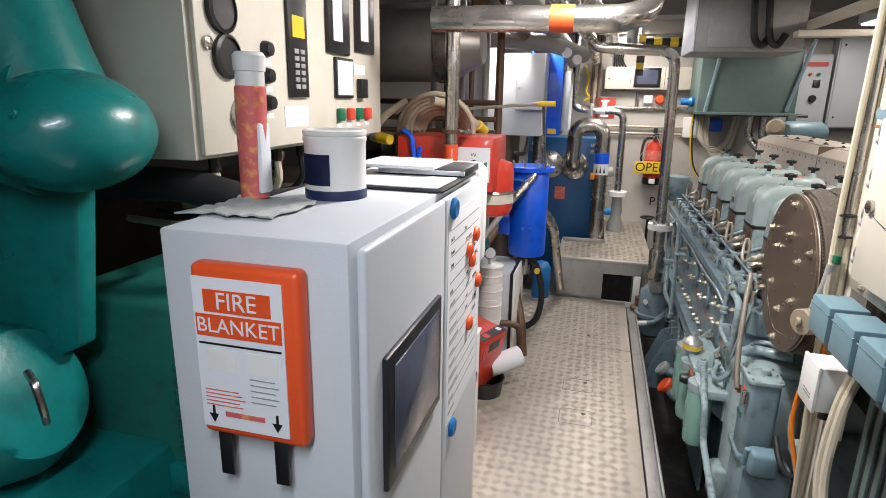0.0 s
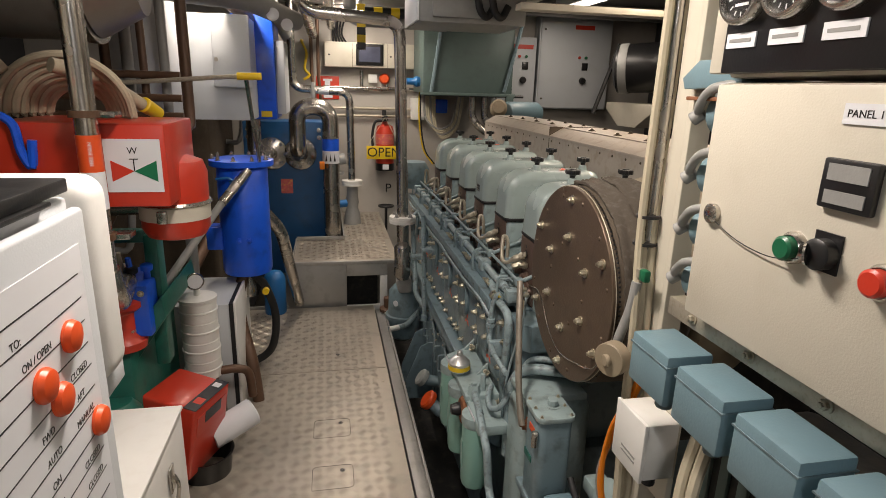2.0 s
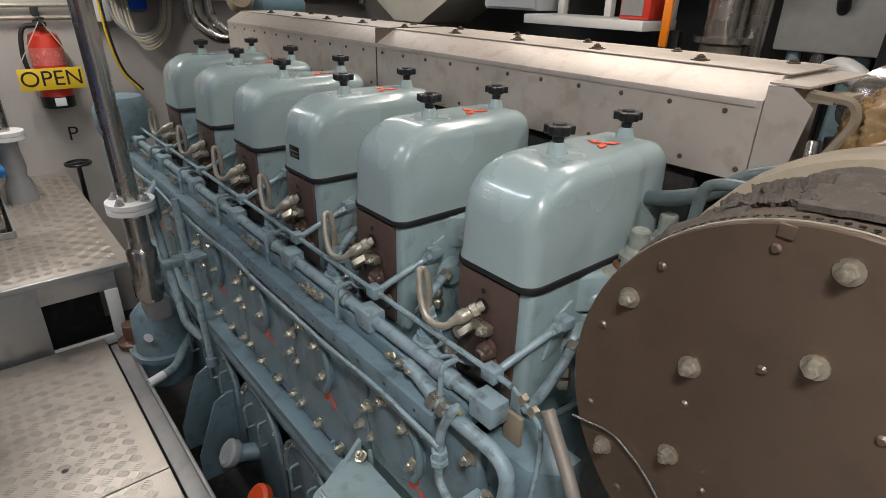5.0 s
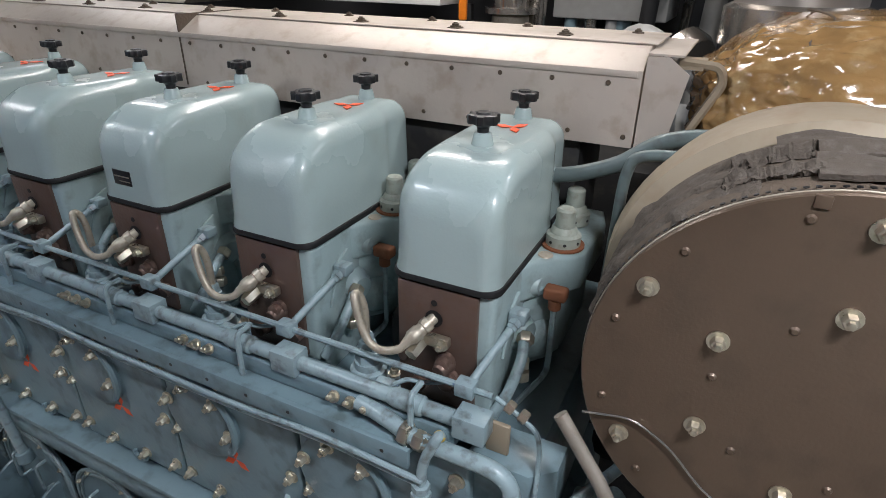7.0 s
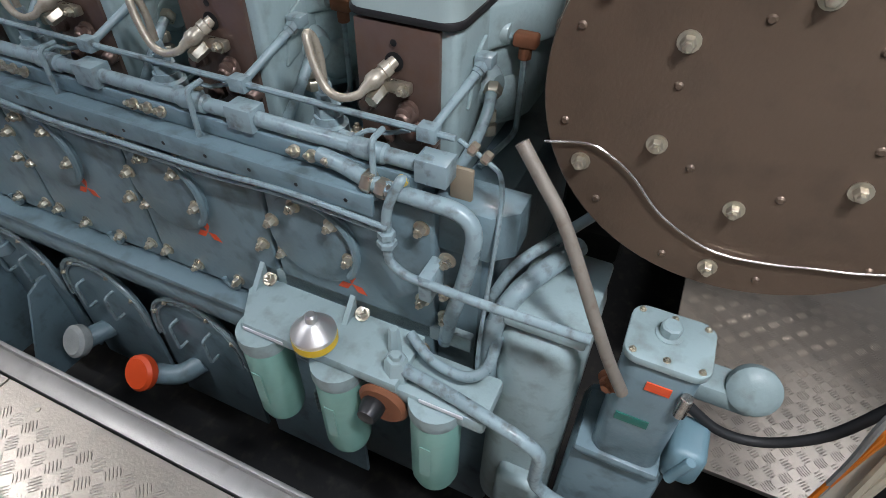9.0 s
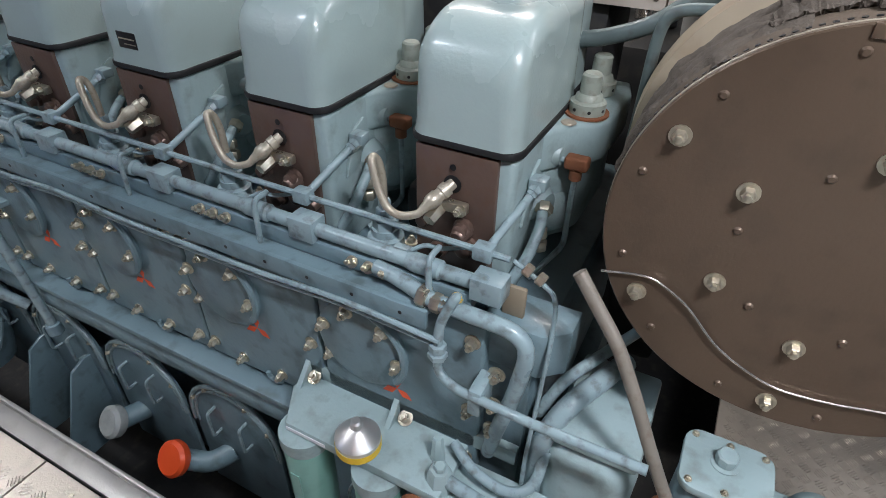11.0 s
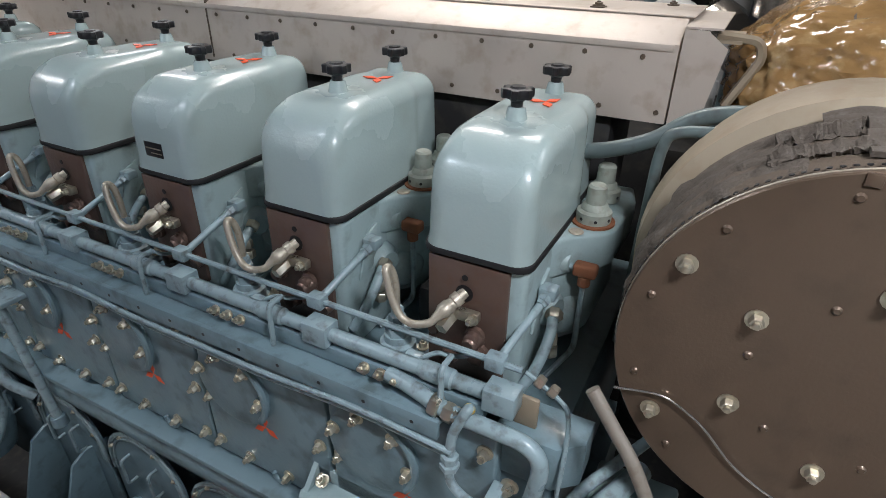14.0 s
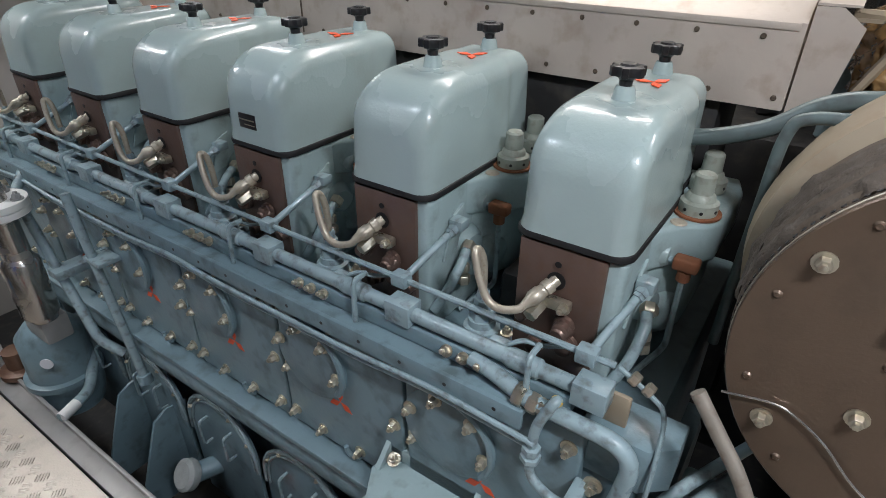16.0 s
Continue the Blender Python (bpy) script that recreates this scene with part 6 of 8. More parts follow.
part("u_bend", tube(B(), bends([(0.705, 6.18, 1.03), (0.695, 6.09, 1.06), (0.695, 6.07, 1.41), (0.950, 6.07, 1.41), (0.950, 6.07, 0.02)], 0.125, 8), 0.066, 20), STAIN, hx)
part("blue_band", cyl(B(), (0.950, 6.07, 1.07), (0.950, 6.07, 1.165), 0.0672, None, 20, 0), BLUE, hx)
part("white_band", cyl(B(), (0.950, 6.07, 0.97), (0.950, 6.07, 1.07), 0.0671, None, 20, 0), PAPER, hx)
for k in range(3):
    part("arrow_mark", prism(B(), [(0.905 + k * 0.033, 0.99), (0.922 + k * 0.033, 0.99), (0.9135 + k * 0.033, 1.05)], (0, 6.002, 0), (1, 0, 0), (0, 0, 1), -0.003, 0), BLACK, hx)
part("orange_tap", box(B(), 0.86, 0.90, 5.97, 6.01, 0.93, 0.99, 0.006), ORNG2, hx)
part("inlet_stub", tube(B(), [(0.478, 6.18, 1.03), (0.47, 6.05, 1.05), (0.46, 5.9, 1.08)], 0.048, 16), STAIN, hx)
for x in (0.30, 0.86):
    for z in (1.22, 1.16, 0.12):
        part("plate_bolt", bolt(B(), (x, 6.199, z), (0, -1, 0), 0.012, 0.02), STAIN, hx)
# grey and blue wall cabinets above
c1 = thing("wall_cabinet", (0.25, 5.3, 1.35), "light grey steel cabinet hung above the strainer", "cabinet")
part("body", box(B(), 0.05, 0.49, 5.0, 5.35, 1.36, 1.95, 0.006), GREYC, c1)
part("door", box(B(), 0.30, 0.505, 4.93, 4.995, 1.55, 1.945, 0.006), GREYC, c1)
part("lock", lathe(B(), (0.32, 4.93, 1.70), (0, -1, 0), [(0.012, 0), (0.012, 0.008)], 12), STAIN, c1)
c2 = thing("blue_cabinet", (0.5, 5.6, 1.3), "bright blue machine cabinet with a grey side panel", "cabinet")
part("body", box(B(), 0.34, 0.60, 5.40, 5.85, 1.345, 2.0, 0.01), BLUE, c2)
part("side_panel", box(B(), 0.602, 0.66, 5.45, 5.85, 1.38, 1.85, 0.006), GREYC, c2)
part("warning_label", box(B(), 0.50, 0.57, 5.396, 5.40, 1.36, 1.40, 0), YELLOW, c2)
part("support_leg", tube(B(), [(0.42, 5.6, 0.9), (0.42, 5.6, 1.345)], 0.05, 14), STAIN, c2)
c3 = thing("wall_cabinet", (-0.05, 5.0, 1.35), "pale grey insulated cabinet among pipes", "cabinet")
part("body", box(B(), -0.15, 0.15, 4.6, 5.1, 1.30, 2.1, 0.02), GREYC, c3)
# bank of brown pipes and clad exhaust on the left
for k in range(6):
    x = -0.16 + 0.085 * k
    y = 4.35 + 0.03 * (k % 3)
    solo("riser_pipe", tube(B(), bends([(x, y, 2.3), (x, y, 1.40 - 0.03 * (k % 2)), (x - 0.05, y - 0.3, 1.3)], 0.05), 0.018 + 0.004 * (k % 3), 12), BROWNP if k % 2 else GCABLE, (x, y, 1.4), "brown painted riser pipe on the port side", "pipe", "riser pipes")
for z in (1.42, 1.50, 1.60):
    solo("cross_pipe", tube(B(), [(-0.6, 4.25, z), (0.28, 4.22, z)], 0.017, 10), BROWNP, (0, 4.25, z), "brown horizontal pipe across the risers", "pipe", "cross pipes")
for x0, y0, z0, x1, y1, z1, r, m in (
        (-0.9, 4.4, 0.9, 0.3, 4.5, 0.95, 0.03, STAIN), (-0.3, 4.1, 0.2, -0.3, 4.1, 1.4, 0.04, BROWNP), (0.15, 4.7, 0.0, 0.15, 4.7, 1.3, 0.03, GCABLE),
        (-0.8, 3.9, 1.15, 0.25, 4.3, 1.28, 0.024, STAIN), (0.02, 4.6, 0.3, 0.3, 5.6, 0.9, 0.035, BROWNP)):
    solo("service_pipe", tube(B(), [(x0, y0, z0), (x1, y1, z1)], r, 12), m, (x0, y0, z0), "dull service pipe among the port machinery", "pipe", "service pipes")
ex = thing("clad_exhaust", (-0.5, 4.0, 1.85), "large silver clad exhaust pipe crossing under the deck head", "exhaust pipe")
part("cladding", tube(B(), [(-1.6, 3.72, 1.88), (0.05, 3.78, 1.90)], 0.19, 36), EXH, ex)
part("end_ring", tube(B(), [(0.05, 3.78, 1.90), (0.12, 3.78, 1.90)], 0.20, 36), STAIN, ex)
part("tapered_end", lathe(B(), (0.12, 3.78, 1.90), (1, 0, 0.03), [(0.18, 0), (0.12, 0.12), (0.10, 0.16)], 32), EXH, ex)
# dark backing machinery on the port side
for x0, x1, y0, y1, z0, z1 in ((-1.3, -0.5, 2.5, 3.9, -0.2, 1.2), (-1.2, -0.35, 4.2, 5.6, -0.2, 1.0), (-0.9, 0.1, 5.7, 6.8, -0.2, 1.5)):
    q = thing("machinery_block", (x0, y0, z0), "dark machinery casing in the shade on the port side", "machinery")
    part("casing", box(B(), x0, x1, y0, y1, z0, z1, 0.04, 3), DRUM, q)
    for k in range(4):
        part("pipe", tube(B(), smooth_path([(x1, y0 + 0.2 + k * 0.25, z1 - 0.2 * k), (x1 + 0.12, y0 + 0.2 + k * 0.25, z1 - 0.2 * k + 0.05), (x1 + 0.15, y0 + 0.25 + k * 0.25, z1 + 0.2)]), 0.02, 10), (STAIN, BROWNP, GCABLE, BRASSY)[k], q)

# ---- end bulkhead ----
cp = thing("wall_panel", (1.38, 7.0, 1.74), "cream wall panel with a dark display", "control panel")
part("box", box(B(), 0.92, 1.86, 6.98, 7.098, 1.745, 1.965, 0.005), CREAM, cp)
part("bezel", box(B(), 1.205, 1.46, 6.965, 6.981, 1.765, 1.955, 0.006), BLACK, cp)
part("display", box(B(), 1.235, 1.43, 6.962, 6.966, 1.795, 1.93, 0), SCREEN, cp)
for x in (1.17, 1.50):
    part("seam", box(B(), x, x + 0.004, 6.9785, 6.981, 1.75, 1.96, 0), DRUM, cp)
for x in (0.96, 1.53):
    part("lock", cyl(B(), (x, 6.98, 1.85), (x, 6.972, 1.85), 0.008), BLACK, cp)
for k in range(5):
    solo("panel_cable", tube(B(), smooth_path([(1.0 + 0.03 * k, 7.05, 1.965), (1.0 + 0.02 * k, 7.05, 2.05), (0.98 + 0.035 * k, 7.05, 2.2)]), 0.008, 8), RUBBER, (1.0, 7.05, 2.0), "black cable rising from the wall panel", "cable", "panel cables")
fs = thing("extinguisher_sign", (0.94, 7.09, 1.55), "red and white fire extinguisher sign", "sign")
part("board", box(B(), 0.835, 1.048, 7.092, 7.099, 1.448, 1.66, 0.001), RED, fs)
bm = box(B(), 0.915, 0.965, 7.0905, 7.092, 1.56, 1.621, 0.001)
box(bm, 0.90, 0.985, 7.0903, 7.0918, 1.615, 1.635, 0)
part("pictogram", bm, PAPER, fs)
part("caption", box(B(), 0.90, 0.985, 7.0905, 7.092, 1.458, 1.51, 0), PAPER, fs)
fe = thing("fire_extinguisher", (1.48, 6.98, 0.80), "red fire extinguisher hung on the bulkhead", "fire extinguisher")
part("cylinder", lathe(B(), (1.475, 6.99, 0.80), (0, 0, 1), [(0.075, 0), (0.088, 0.012), (0.09, 0.03), (0.09, 0.36), (0.075, 0.41), (0.03, 0.435), (0.028, 0.455)], 32), RED, fe)
part("base_ring", lathe(B(), (1.475, 6.99, 0.785), (0, 0, 1), [(0.088, 0), (0.092, 0.005), (0.092, 0.07)], 28), BLACK, fe)
part("label", lathe(B(), (1.475, 6.99, 1.04), (0, 0, 1), [(0.0905, 0), (0.0905, 0.10)], 32), PINK, fe)
bm = box(B(), 1.45, 1.50, 6.90, 7.0, 1.26, 1.285, 0.004)
box(bm, 1.455, 1.495, 6.88, 7.0, 1.30, 1.312, 0.004)
part("valve_handle", bm, BLACK, fe)
part("hose", tube(B(), smooth_path([(1.46, 6.95, 1.265), (1.38, 6.94, 1.25), (1.35, 6.94, 1.12), (1.36, 6.93, 1.0), (1.40, 6.91, 0.93)]), 0.013, 10), RUBBER, fe)
part("bracket", box(B(), 1.455, 1.495, 7.05, 7.098, 1.2, 1.36, 0.003), BLACK, fe)
part("clear_gauge", box(B(), 1.445, 1.505, 6.893, 6.905, 0.80, 0.85, 0.004), PAPER, fe)
os_ = thing("open_sign", (1.455, 6.88, 0.92), "yellow OPEN sign hung on strings", "sign")
part("board", box(B(), 1.29, 1.625, 6.872, 6.878, 0.905, 1.03, 0.001), YELLOW, os_)
text("lettering", "OPEN", 0.125, facing_y(1.4575, 6.871, 0.967), BLACK, os_, 0.0005)
for x in (1.30, 1.61):
    part("string", tube(B(), [(x, 6.875, 1.03), (1.47, 6.9, 1.30)], 0.003, 6), CABLE, os_)
pm = thing("letter_mark", (1.52, 7.098, 0.57), "black letter P painted on the bulkhead", "lettering")
text("lettering", "P", 0.13, facing_y(1.52, 7.0985, 0.58), BLACK, pm, 0.0004)
hwv = thing("hand_wheel", (1.5, 6.85, 0.44), "small black hand wheel on the step", "valve")
part("wheel", tube(B(), [(1.47 + 0.07 * math.cos(radians(a)), 6.8 + 0.07 * math.sin(radians(a)), 0.46) for a in range(0, 361, 15)], 0.009, 8), BLACK, hwv)
part("stem", tube(B(), [(1.47, 6.8, 0.02), (1.47, 6.8, 0.46)], 0.014, 8), BLACK, hwv)
part("spoke", box(B(), 1.40, 1.54, 6.79, 6.81, 0.452, 0.464, 0.002), BLACK, hwv)
al2 = thing("alarm_button", (1.43, 7.05, 1.65), "red alarm lamp and white switch on the bulkhead", "alarm")
part("red_lamp", lathe(B(), (1.48, 7.09, 1.65), (0, -1, 0), [(0.05, 0), (0.05, 0.03), (0.035, 0.055), (0.01, 0.058)], 24), ORANGE, al2)
part("switch", box(B(), 1.325, 1.41, 7.05, 7.098, 1.61, 1.69, 0.006), WHITE, al2)
part("conduit", tube(B(), bends([(1.26, 7.07, 1.72), (1.26, 7.07, 1.55), (1.50, 7.07, 1.55), (1.50, 7.07, 1.60)], 0.04), 0.018, 10), STAIN, al2)
for z in (1.37, 1.30):
    solo("wall_rail", tube(B(), [(0.7, 7.06, z), (1.85, 7.06, z)], 0.013, 10), BRASSY, (1.3, 7.06, z), "thin bronze pipe along the bulkhead", "pipe", "wall pipes")
solo("wall_rail", tube(B(), [(0.9, 7.06, 1.56), (1.9, 7.06, 1.56)], 0.016, 10), STAIN, (1.3, 7.06, 1.56), "steel pipe along the bulkhead", "pipe", "wall pipes")
wb = thing("junction_box", (1.8, 7.05, 1.28), "plain white junction box on the bulkhead", "junction box")
part("box", box(B(), 1.735, 1.87, 7.0, 7.098, 1.275, 1.48, 0.006), WHITE, wb)
bb = thing("blue_device", (2.0, 7.0, 1.35), "blue electronic box with a red light", "device")
part("case", box(B(), 1.925, 2.085, 6.95, 7.098, 1.345, 1.475, 0.012), BLUE, bb)
part("indicator", cyl(B(), (1.955, 6.948, 1.43), (1.955, 6.944, 1.43), 0.010), REDLED, bb)
for k in range(6):
    solo("hanging_cable", tube(B(), smooth_path([(1.84 + 0.02 * k, 6.9, 1.54), (1.86 + 0.02 * k, 6.88, 1.30 - 0.015 * k), (1.98 + 0.01 * k, 6.86, 1.20 - 0.018 * k), (2.12 + 0.01 * k, 6.88, 1.27 - 0.01 * k), (2.17 + 0.012 * k, 6.9, 1.54)]), 0.010, 8), CABLE if k % 3 else GCABLE, (2, 6.9, 1.3), "looped cream cable below the tank", "cable", "looped cables")
for x in (1.80, 1.815):
    solo("hanging_cable", tube(B(), smooth_path([(x, 6.92, 1.7), (x, 6.92, 1.3), (x + 0.05, 6.95, 1.0), (x + 0.15, 6.95, 0.85)]), 0.007, 8), YELLOW if x < 1.81 else RUBBER, (x, 6.92, 1.3), "thin cable hanging down the bulkhead", "cable", "looped cables")
for x, r in ((2.28, 0.035), (2.40, 0.035)):
    solo("steel_riser", tube(B(), bends([(x, 6.75, 2.3), (x, 6.75, 1.30), (x + 0.15, 6.7, 1.16), (x + 0.3, 6.7, 1.2)], 0.08), r, 14), STAIN, (x, 6.75, 1.3), "stainless riser pipe behind the engine", "pipe", "steel risers")
# stainless pipe run left of the extinguisher
sp1 = thing("stainless_pipe", (1.13, 6.6, 0.45), "bent stainless pipe with a white flange to the step", "pipe")
part("pipe", tube(B(), bends([(0.64, 6.6, 2.3), (0.645, 6.6, 1.545), (1.125, 6.6, 1.52), (1.135, 6.6, 0.74)], 0.09, 7), 0.034, 16), STAIN, sp1)
part("flange", lathe(B(), (1.137, 6.6, 0.70), (0, 0, 1), [(0.095, 0), (0.095, 0.02), (0.088, 0.022), (0.095, 0.026), (0.095, 0.046)], 28), WHITE, sp1)
part("valve", lathe(B(), (1.137, 6.6, 0.34), (0, 0, 1), [(0.08, 0), (0.07, 0.10), (0.05, 0.15), (0.06, 0.2), (0.05, 0.28), (0.05, 0.36)], 20), GCABLE, sp1)
part("label_band", cyl(B(), (0.86, 6.6, 1.532), (0.95, 6.6, 1.529), 0.0345, None, 16, 0), PAPER, sp1)
part("clamp", box(B(), 0.80, 0.83, 6.54, 6.66, 1.44, 1.60, 0.004), GCABLE, sp1)
bm = lathe(B(), (0.98, 6.62, 0.80), (0, 0, 1), [(0.09, 0), (0.09, 0.02)], 24)
tube(bm, bends([(0.98, 6.62, 0.82), (0.98, 6.62, 0.92), (1.08, 6.62, 0.94)], 0.05), 0.05, 14)
cyl(bm, (0.98, 6.62, 0.0), (0.98, 6.62, 0.80), 0.045)
part("side_valve", bm, GCABLE, sp1)
part("blue_stub", tube(B(), [(0.92, 6.45, 0.55), (1.08, 6.5, 0.55)], 0.035, 14), MAGB, sp1)
for x in (0.80, 0.86):
    solo("copper_pipe", tube(B(), bends([(x, 6.95, 2.37), (x, 6.95, 1.66), (x + 0.02, 6.95, 1.4), (x + 0.02, 7.1, 1.38)], 0.02), 0.016, 10), BROWNP, (x, 6.95, 1.6), "brown vertical pipe on the bulkhead", "pipe", "copper pipes")
solo("yellow_cable", tube(B(), smooth_path([(0.72, 7.11, 1.97), (0.72, 6.9, 1.95), (0.76, 6.9, 1.85), (0.74, 6.9, 1.72), (0.78, 6.9, 1.66), (0.73, 6.9, 1.62)]), 0.012, 8), YELLOW, (0.74, 6.9, 1.7), "yellow cable looped by the pipes", "cable")

# vertical pipe with white flange beside the engine, and its strainer
vp = thing("standing_pipe", (1.395, 4.95, 0.2), "stainless standing pipe with a white bolted flange", "pipe")
part("upper_pipe", tube(B(), bends([(1.395, 4.95, 0.77), (1.365, 4.95, 1.955), (0.80, 4.95, 1.985), (0.72, 4.9, 2.35)], 0.10, 8), 0.036, 20), STAIN, vp)
fl = part("flange", lathe(B(), (1.395, 4.95, 0.728), (0, 0, 1), [(0.086, 0), (0.086, 0.018), (0.080, 0.020), (0.086, 0.023), (0.086, 0.042)], 32), WHITE, vp, "white painted flange")
for k in range(4):
    a = radians(45 + 90 * k)
    part("flange_bolt", bolt(B(), (1.395 + 0.064 * math.cos(a), 4.95 + 0.064 * math.sin(a), 0.770), (0, 0, 1), 0.012, 0.016), GCABLE, fl)
part("lower_pipe", tube(B(), [(1.395, 4.95, 0.73), (1.40, 4.95, 0.34)], 0.040, 20), STAIN, vp)
part("sleeve", lathe(B(), (1.395, 4.95, 0.36), (0, 0, 1), [(0.05, 0), (0.055, 0.01), (0.055, 0.2), (0.042, 0.22)], 24), STAIN, vp)
ws = thing("water_strainer", (1.42, 5.05, -0.4), "blue-grey strainer pot with a white tag and pipe", "strainer")
part("pot", lathe(B(), (1.425, 5.08, -0.15), (0, 0, 1), [(0.06, 0), (0.10, 0.03), (0.115, 0.10), (0.115, 0.16), (0.128, 0.165), (0.128, 0.19), (0.11, 0.195), (0.105, 0.36), (0.07, 0.40), (0.05, 0.42)], 36), BLOCK, ws)
part("tag", cyl(B(), (1.358, 4.985, 0.15), (1.356, 4.983, 0.15), 0.021, None, 20, 0), PAPER, ws)
part("outlet_pipe", tube(B(), bends([(1.30, 4.85, 0.02), (1.42, 4.90, 0.02), (1.50, 5.0, 0.06), (1.52, 5.1, 0.12)], 0.04), 0.019, 12), PIPEP, ws)
part("pipe_end", tube(B(), [(1.30, 4.85, 0.02), (1.365, 4.877, 0.02)], 0.0196, 12), WHITE, ws)
part("top_fitting", box(B(), 1.37, 1.46, 4.93, 5.08, 0.24, 0.34, 0.015), GCABLE, ws)
part("side_valve", lathe(B(), (1.34, 5.24, 0.0), (0, 0, 1), [(0.07, 0), (0.07, 0.02), (0.04, 0.03), (0.04, 0.1)], 20), BROWNP, ws)

# ---- tank and cabinet hanging over the engine ----
tk = thing("header_tank", (2.15, 6.6, 1.54), "grey-green header tank hung on straps over the engine", "tank")
part("tank", box(B(), 1.75, 2.56, 6.42, 7.0, 1.54, 2.10, 0.01), GTANK, tk)
bm = box(B(), 1.73, 2.58, 6.38, 6.42, 1.52, 1.545, 0.003)
part("support_angle", bm, GTANK, tk)
for (x0, z0), (x1, z1) in (((1.90, 2.10), (1.82, 1.54)), ((2.62, 2.16), (2.48, 1.56))):
    part("strap", tube(B(), [(x0, 6.40, z0), (x1, 6.40, z1)], 0.016, 6), BLOCK, tk)
part("foot", box(B(), 2.50, 2.56, 6.36, 6.44, 1.47, 1.54, 0.004), GTANK, tk)
part("valve", lathe(B(), (1.75, 6.6, 1.63), (-1, 0, 0), [(0.04, 0), (0.05, 0.03), (0.03, 0.06), (0.03, 0.12)], 16), MAGB, tk)
part("drain_bar", tube(B(), [(1.76, 6.40, 1.525), (2.66, 6.40, 1.525)], 0.013, 8), BLACK, tk)
ec = thing("switch_cabinet", (1.7, 4.7, 1.92), "grey electrical cabinet with a notice under the deck head", "cabinet")
part("body", box(B(), 1.43, 2.03, 4.60, 5.1, 1.925, 2.355, 0.006), GCABLE, ec)
part("door", box(B(), 1.50, 1.98, 4.585, 4.60, 1.95, 2.35, 0.004), GCABLE, ec)
part("notice", box(B(), 1.415, 1.428, 4.60, 5.1, 1.93, 2.34, 0.002), PAPER, ec, "white printed notice")
for x in (1.72, 1.80):
    part("hose", tube(B(), smooth_path([(x, 4.58, 2.35), (x + 0.01, 4.55, 2.15), (x + 0.03, 4.55, 2.0), (x + 0.08, 4.57, 1.96), (x + 0.12, 4.58, 2.02)]), 0.02, 10), RUBBER, ec)
solo("cable_tray", box(B(), 2.04, 2.16, 2.0, 6.0, 2.08, 2.10, 0.003), CREAM, (2.1, 4, 2.08), "cream steel cable tray under the deck head", "cable tray")
solo("cable_tray", box(B(), 1.95, 2.9, 4.45, 4.55, 1.995, 2.03, 0.003), CREAM, (2.4, 4.5, 2.0), "cream steel beam across the tank top", "beam")

# ---- pipes under the deck head ----
for pts, r, m, lab in (
        ([(0.3, 2.75, 1.90), (0.97, 2.75, 1.89), (1.05, 2.85, 1.93), (1.05, 3.1, 2.3)], 0.045, STAIN, "polished steel pipe with a red band overhead"),
        ([(0.0, 4.6, 2.02), (0.55, 4.55, 1.98), (0.75, 5.2, 1.95)], 0.055, GCABLE, "grey painted pipe under the deck head"),
        ([(0.55, 3.6, 2.2), (0.80, 5.0, 2.05), (0.82, 6.8, 2.0)], 0.04, STAIN, "stainless steel pipe under the deck head"),
        ([(0.70, 3.4, 2.22), (0.95, 5.0, 2.1), (0.98, 6.8, 2.08)], 0.035, STAIN, "stainless steel pipe under the deck head"),
        ([(0.45, 3.4, 2.15), (0.62, 5.0, 2.02), (0.60, 6.8, 1.98)], 0.05, GCABLE, "dark painted pipe under the deck head"),
        ([(0.3, 3.6, 2.1), (0.45, 5.2, 1.98), (0.4, 6.8, 1.95)], 0.045, BROWNP, "brown painted pipe under the deck head"),
        ([(1.1, 5.6, 2.2), (1.1, 5.6, 2.02), (1.8, 5.7, 2.02)], 0.045, GCABLE, "dull grey pipe under the deck head"),
        ([(0.9, 6.2, 2.12), (1.9, 6.2, 2.12)], 0.06, STAIN, "stainless cross pipe under the deck head")):
    solo("overhead_pipe", tube(B(), bends(pts, 0.08), r, 18), m, pts[0], lab, "pipe", "overhead pipes")
solo("red_band", cyl(B(), (0.72, 2.75, 1.895), (0.80, 2.75, 1.893), 0.0465, None, 20, 0), ORANGE, (0.76, 2.75, 1.89), "orange-red marking band on the overhead pipe", "band")
hz = thing("hazard_post", (1.15, 5.6, 1.9), "yellow and black striped warning bar overhead", "warning bar")
part("hanger", tube(B(), [(1.175, 5.60, 1.83), (1.175, 5.60, 2.37)], 0.012, 8), GCABLE, hz)
for k in range(6):
    part("stripe", box(B(), 1.145, 1.205, 5.575, 5.585, 1.82 + 0.05 * k, 1.87 + 0.05 * k, 0), YELLOW if k % 2 else BLACK, hz)
for k in range(6):
    part("stripe", tube(B(), [(1.2 + 0.06 * k, 5.58, 2.07), (1.26 + 0.06 * k, 5.58, 2.07)], 0.035, 12), YELLOW if k % 2 else BLACK, hz)
for x, y, z in ((0.66, 4.7, 1.93), (0.72, 4.9, 1.90)):
    q = thing("tag_plate", (x, y, z), "round white tag hanging from a pipe", "tag", "pipe tags")
    part("disc", cyl(B(), (x, y, z), (x, y - 0.004, z), 0.033, None, 20, 0), PAPER, q)

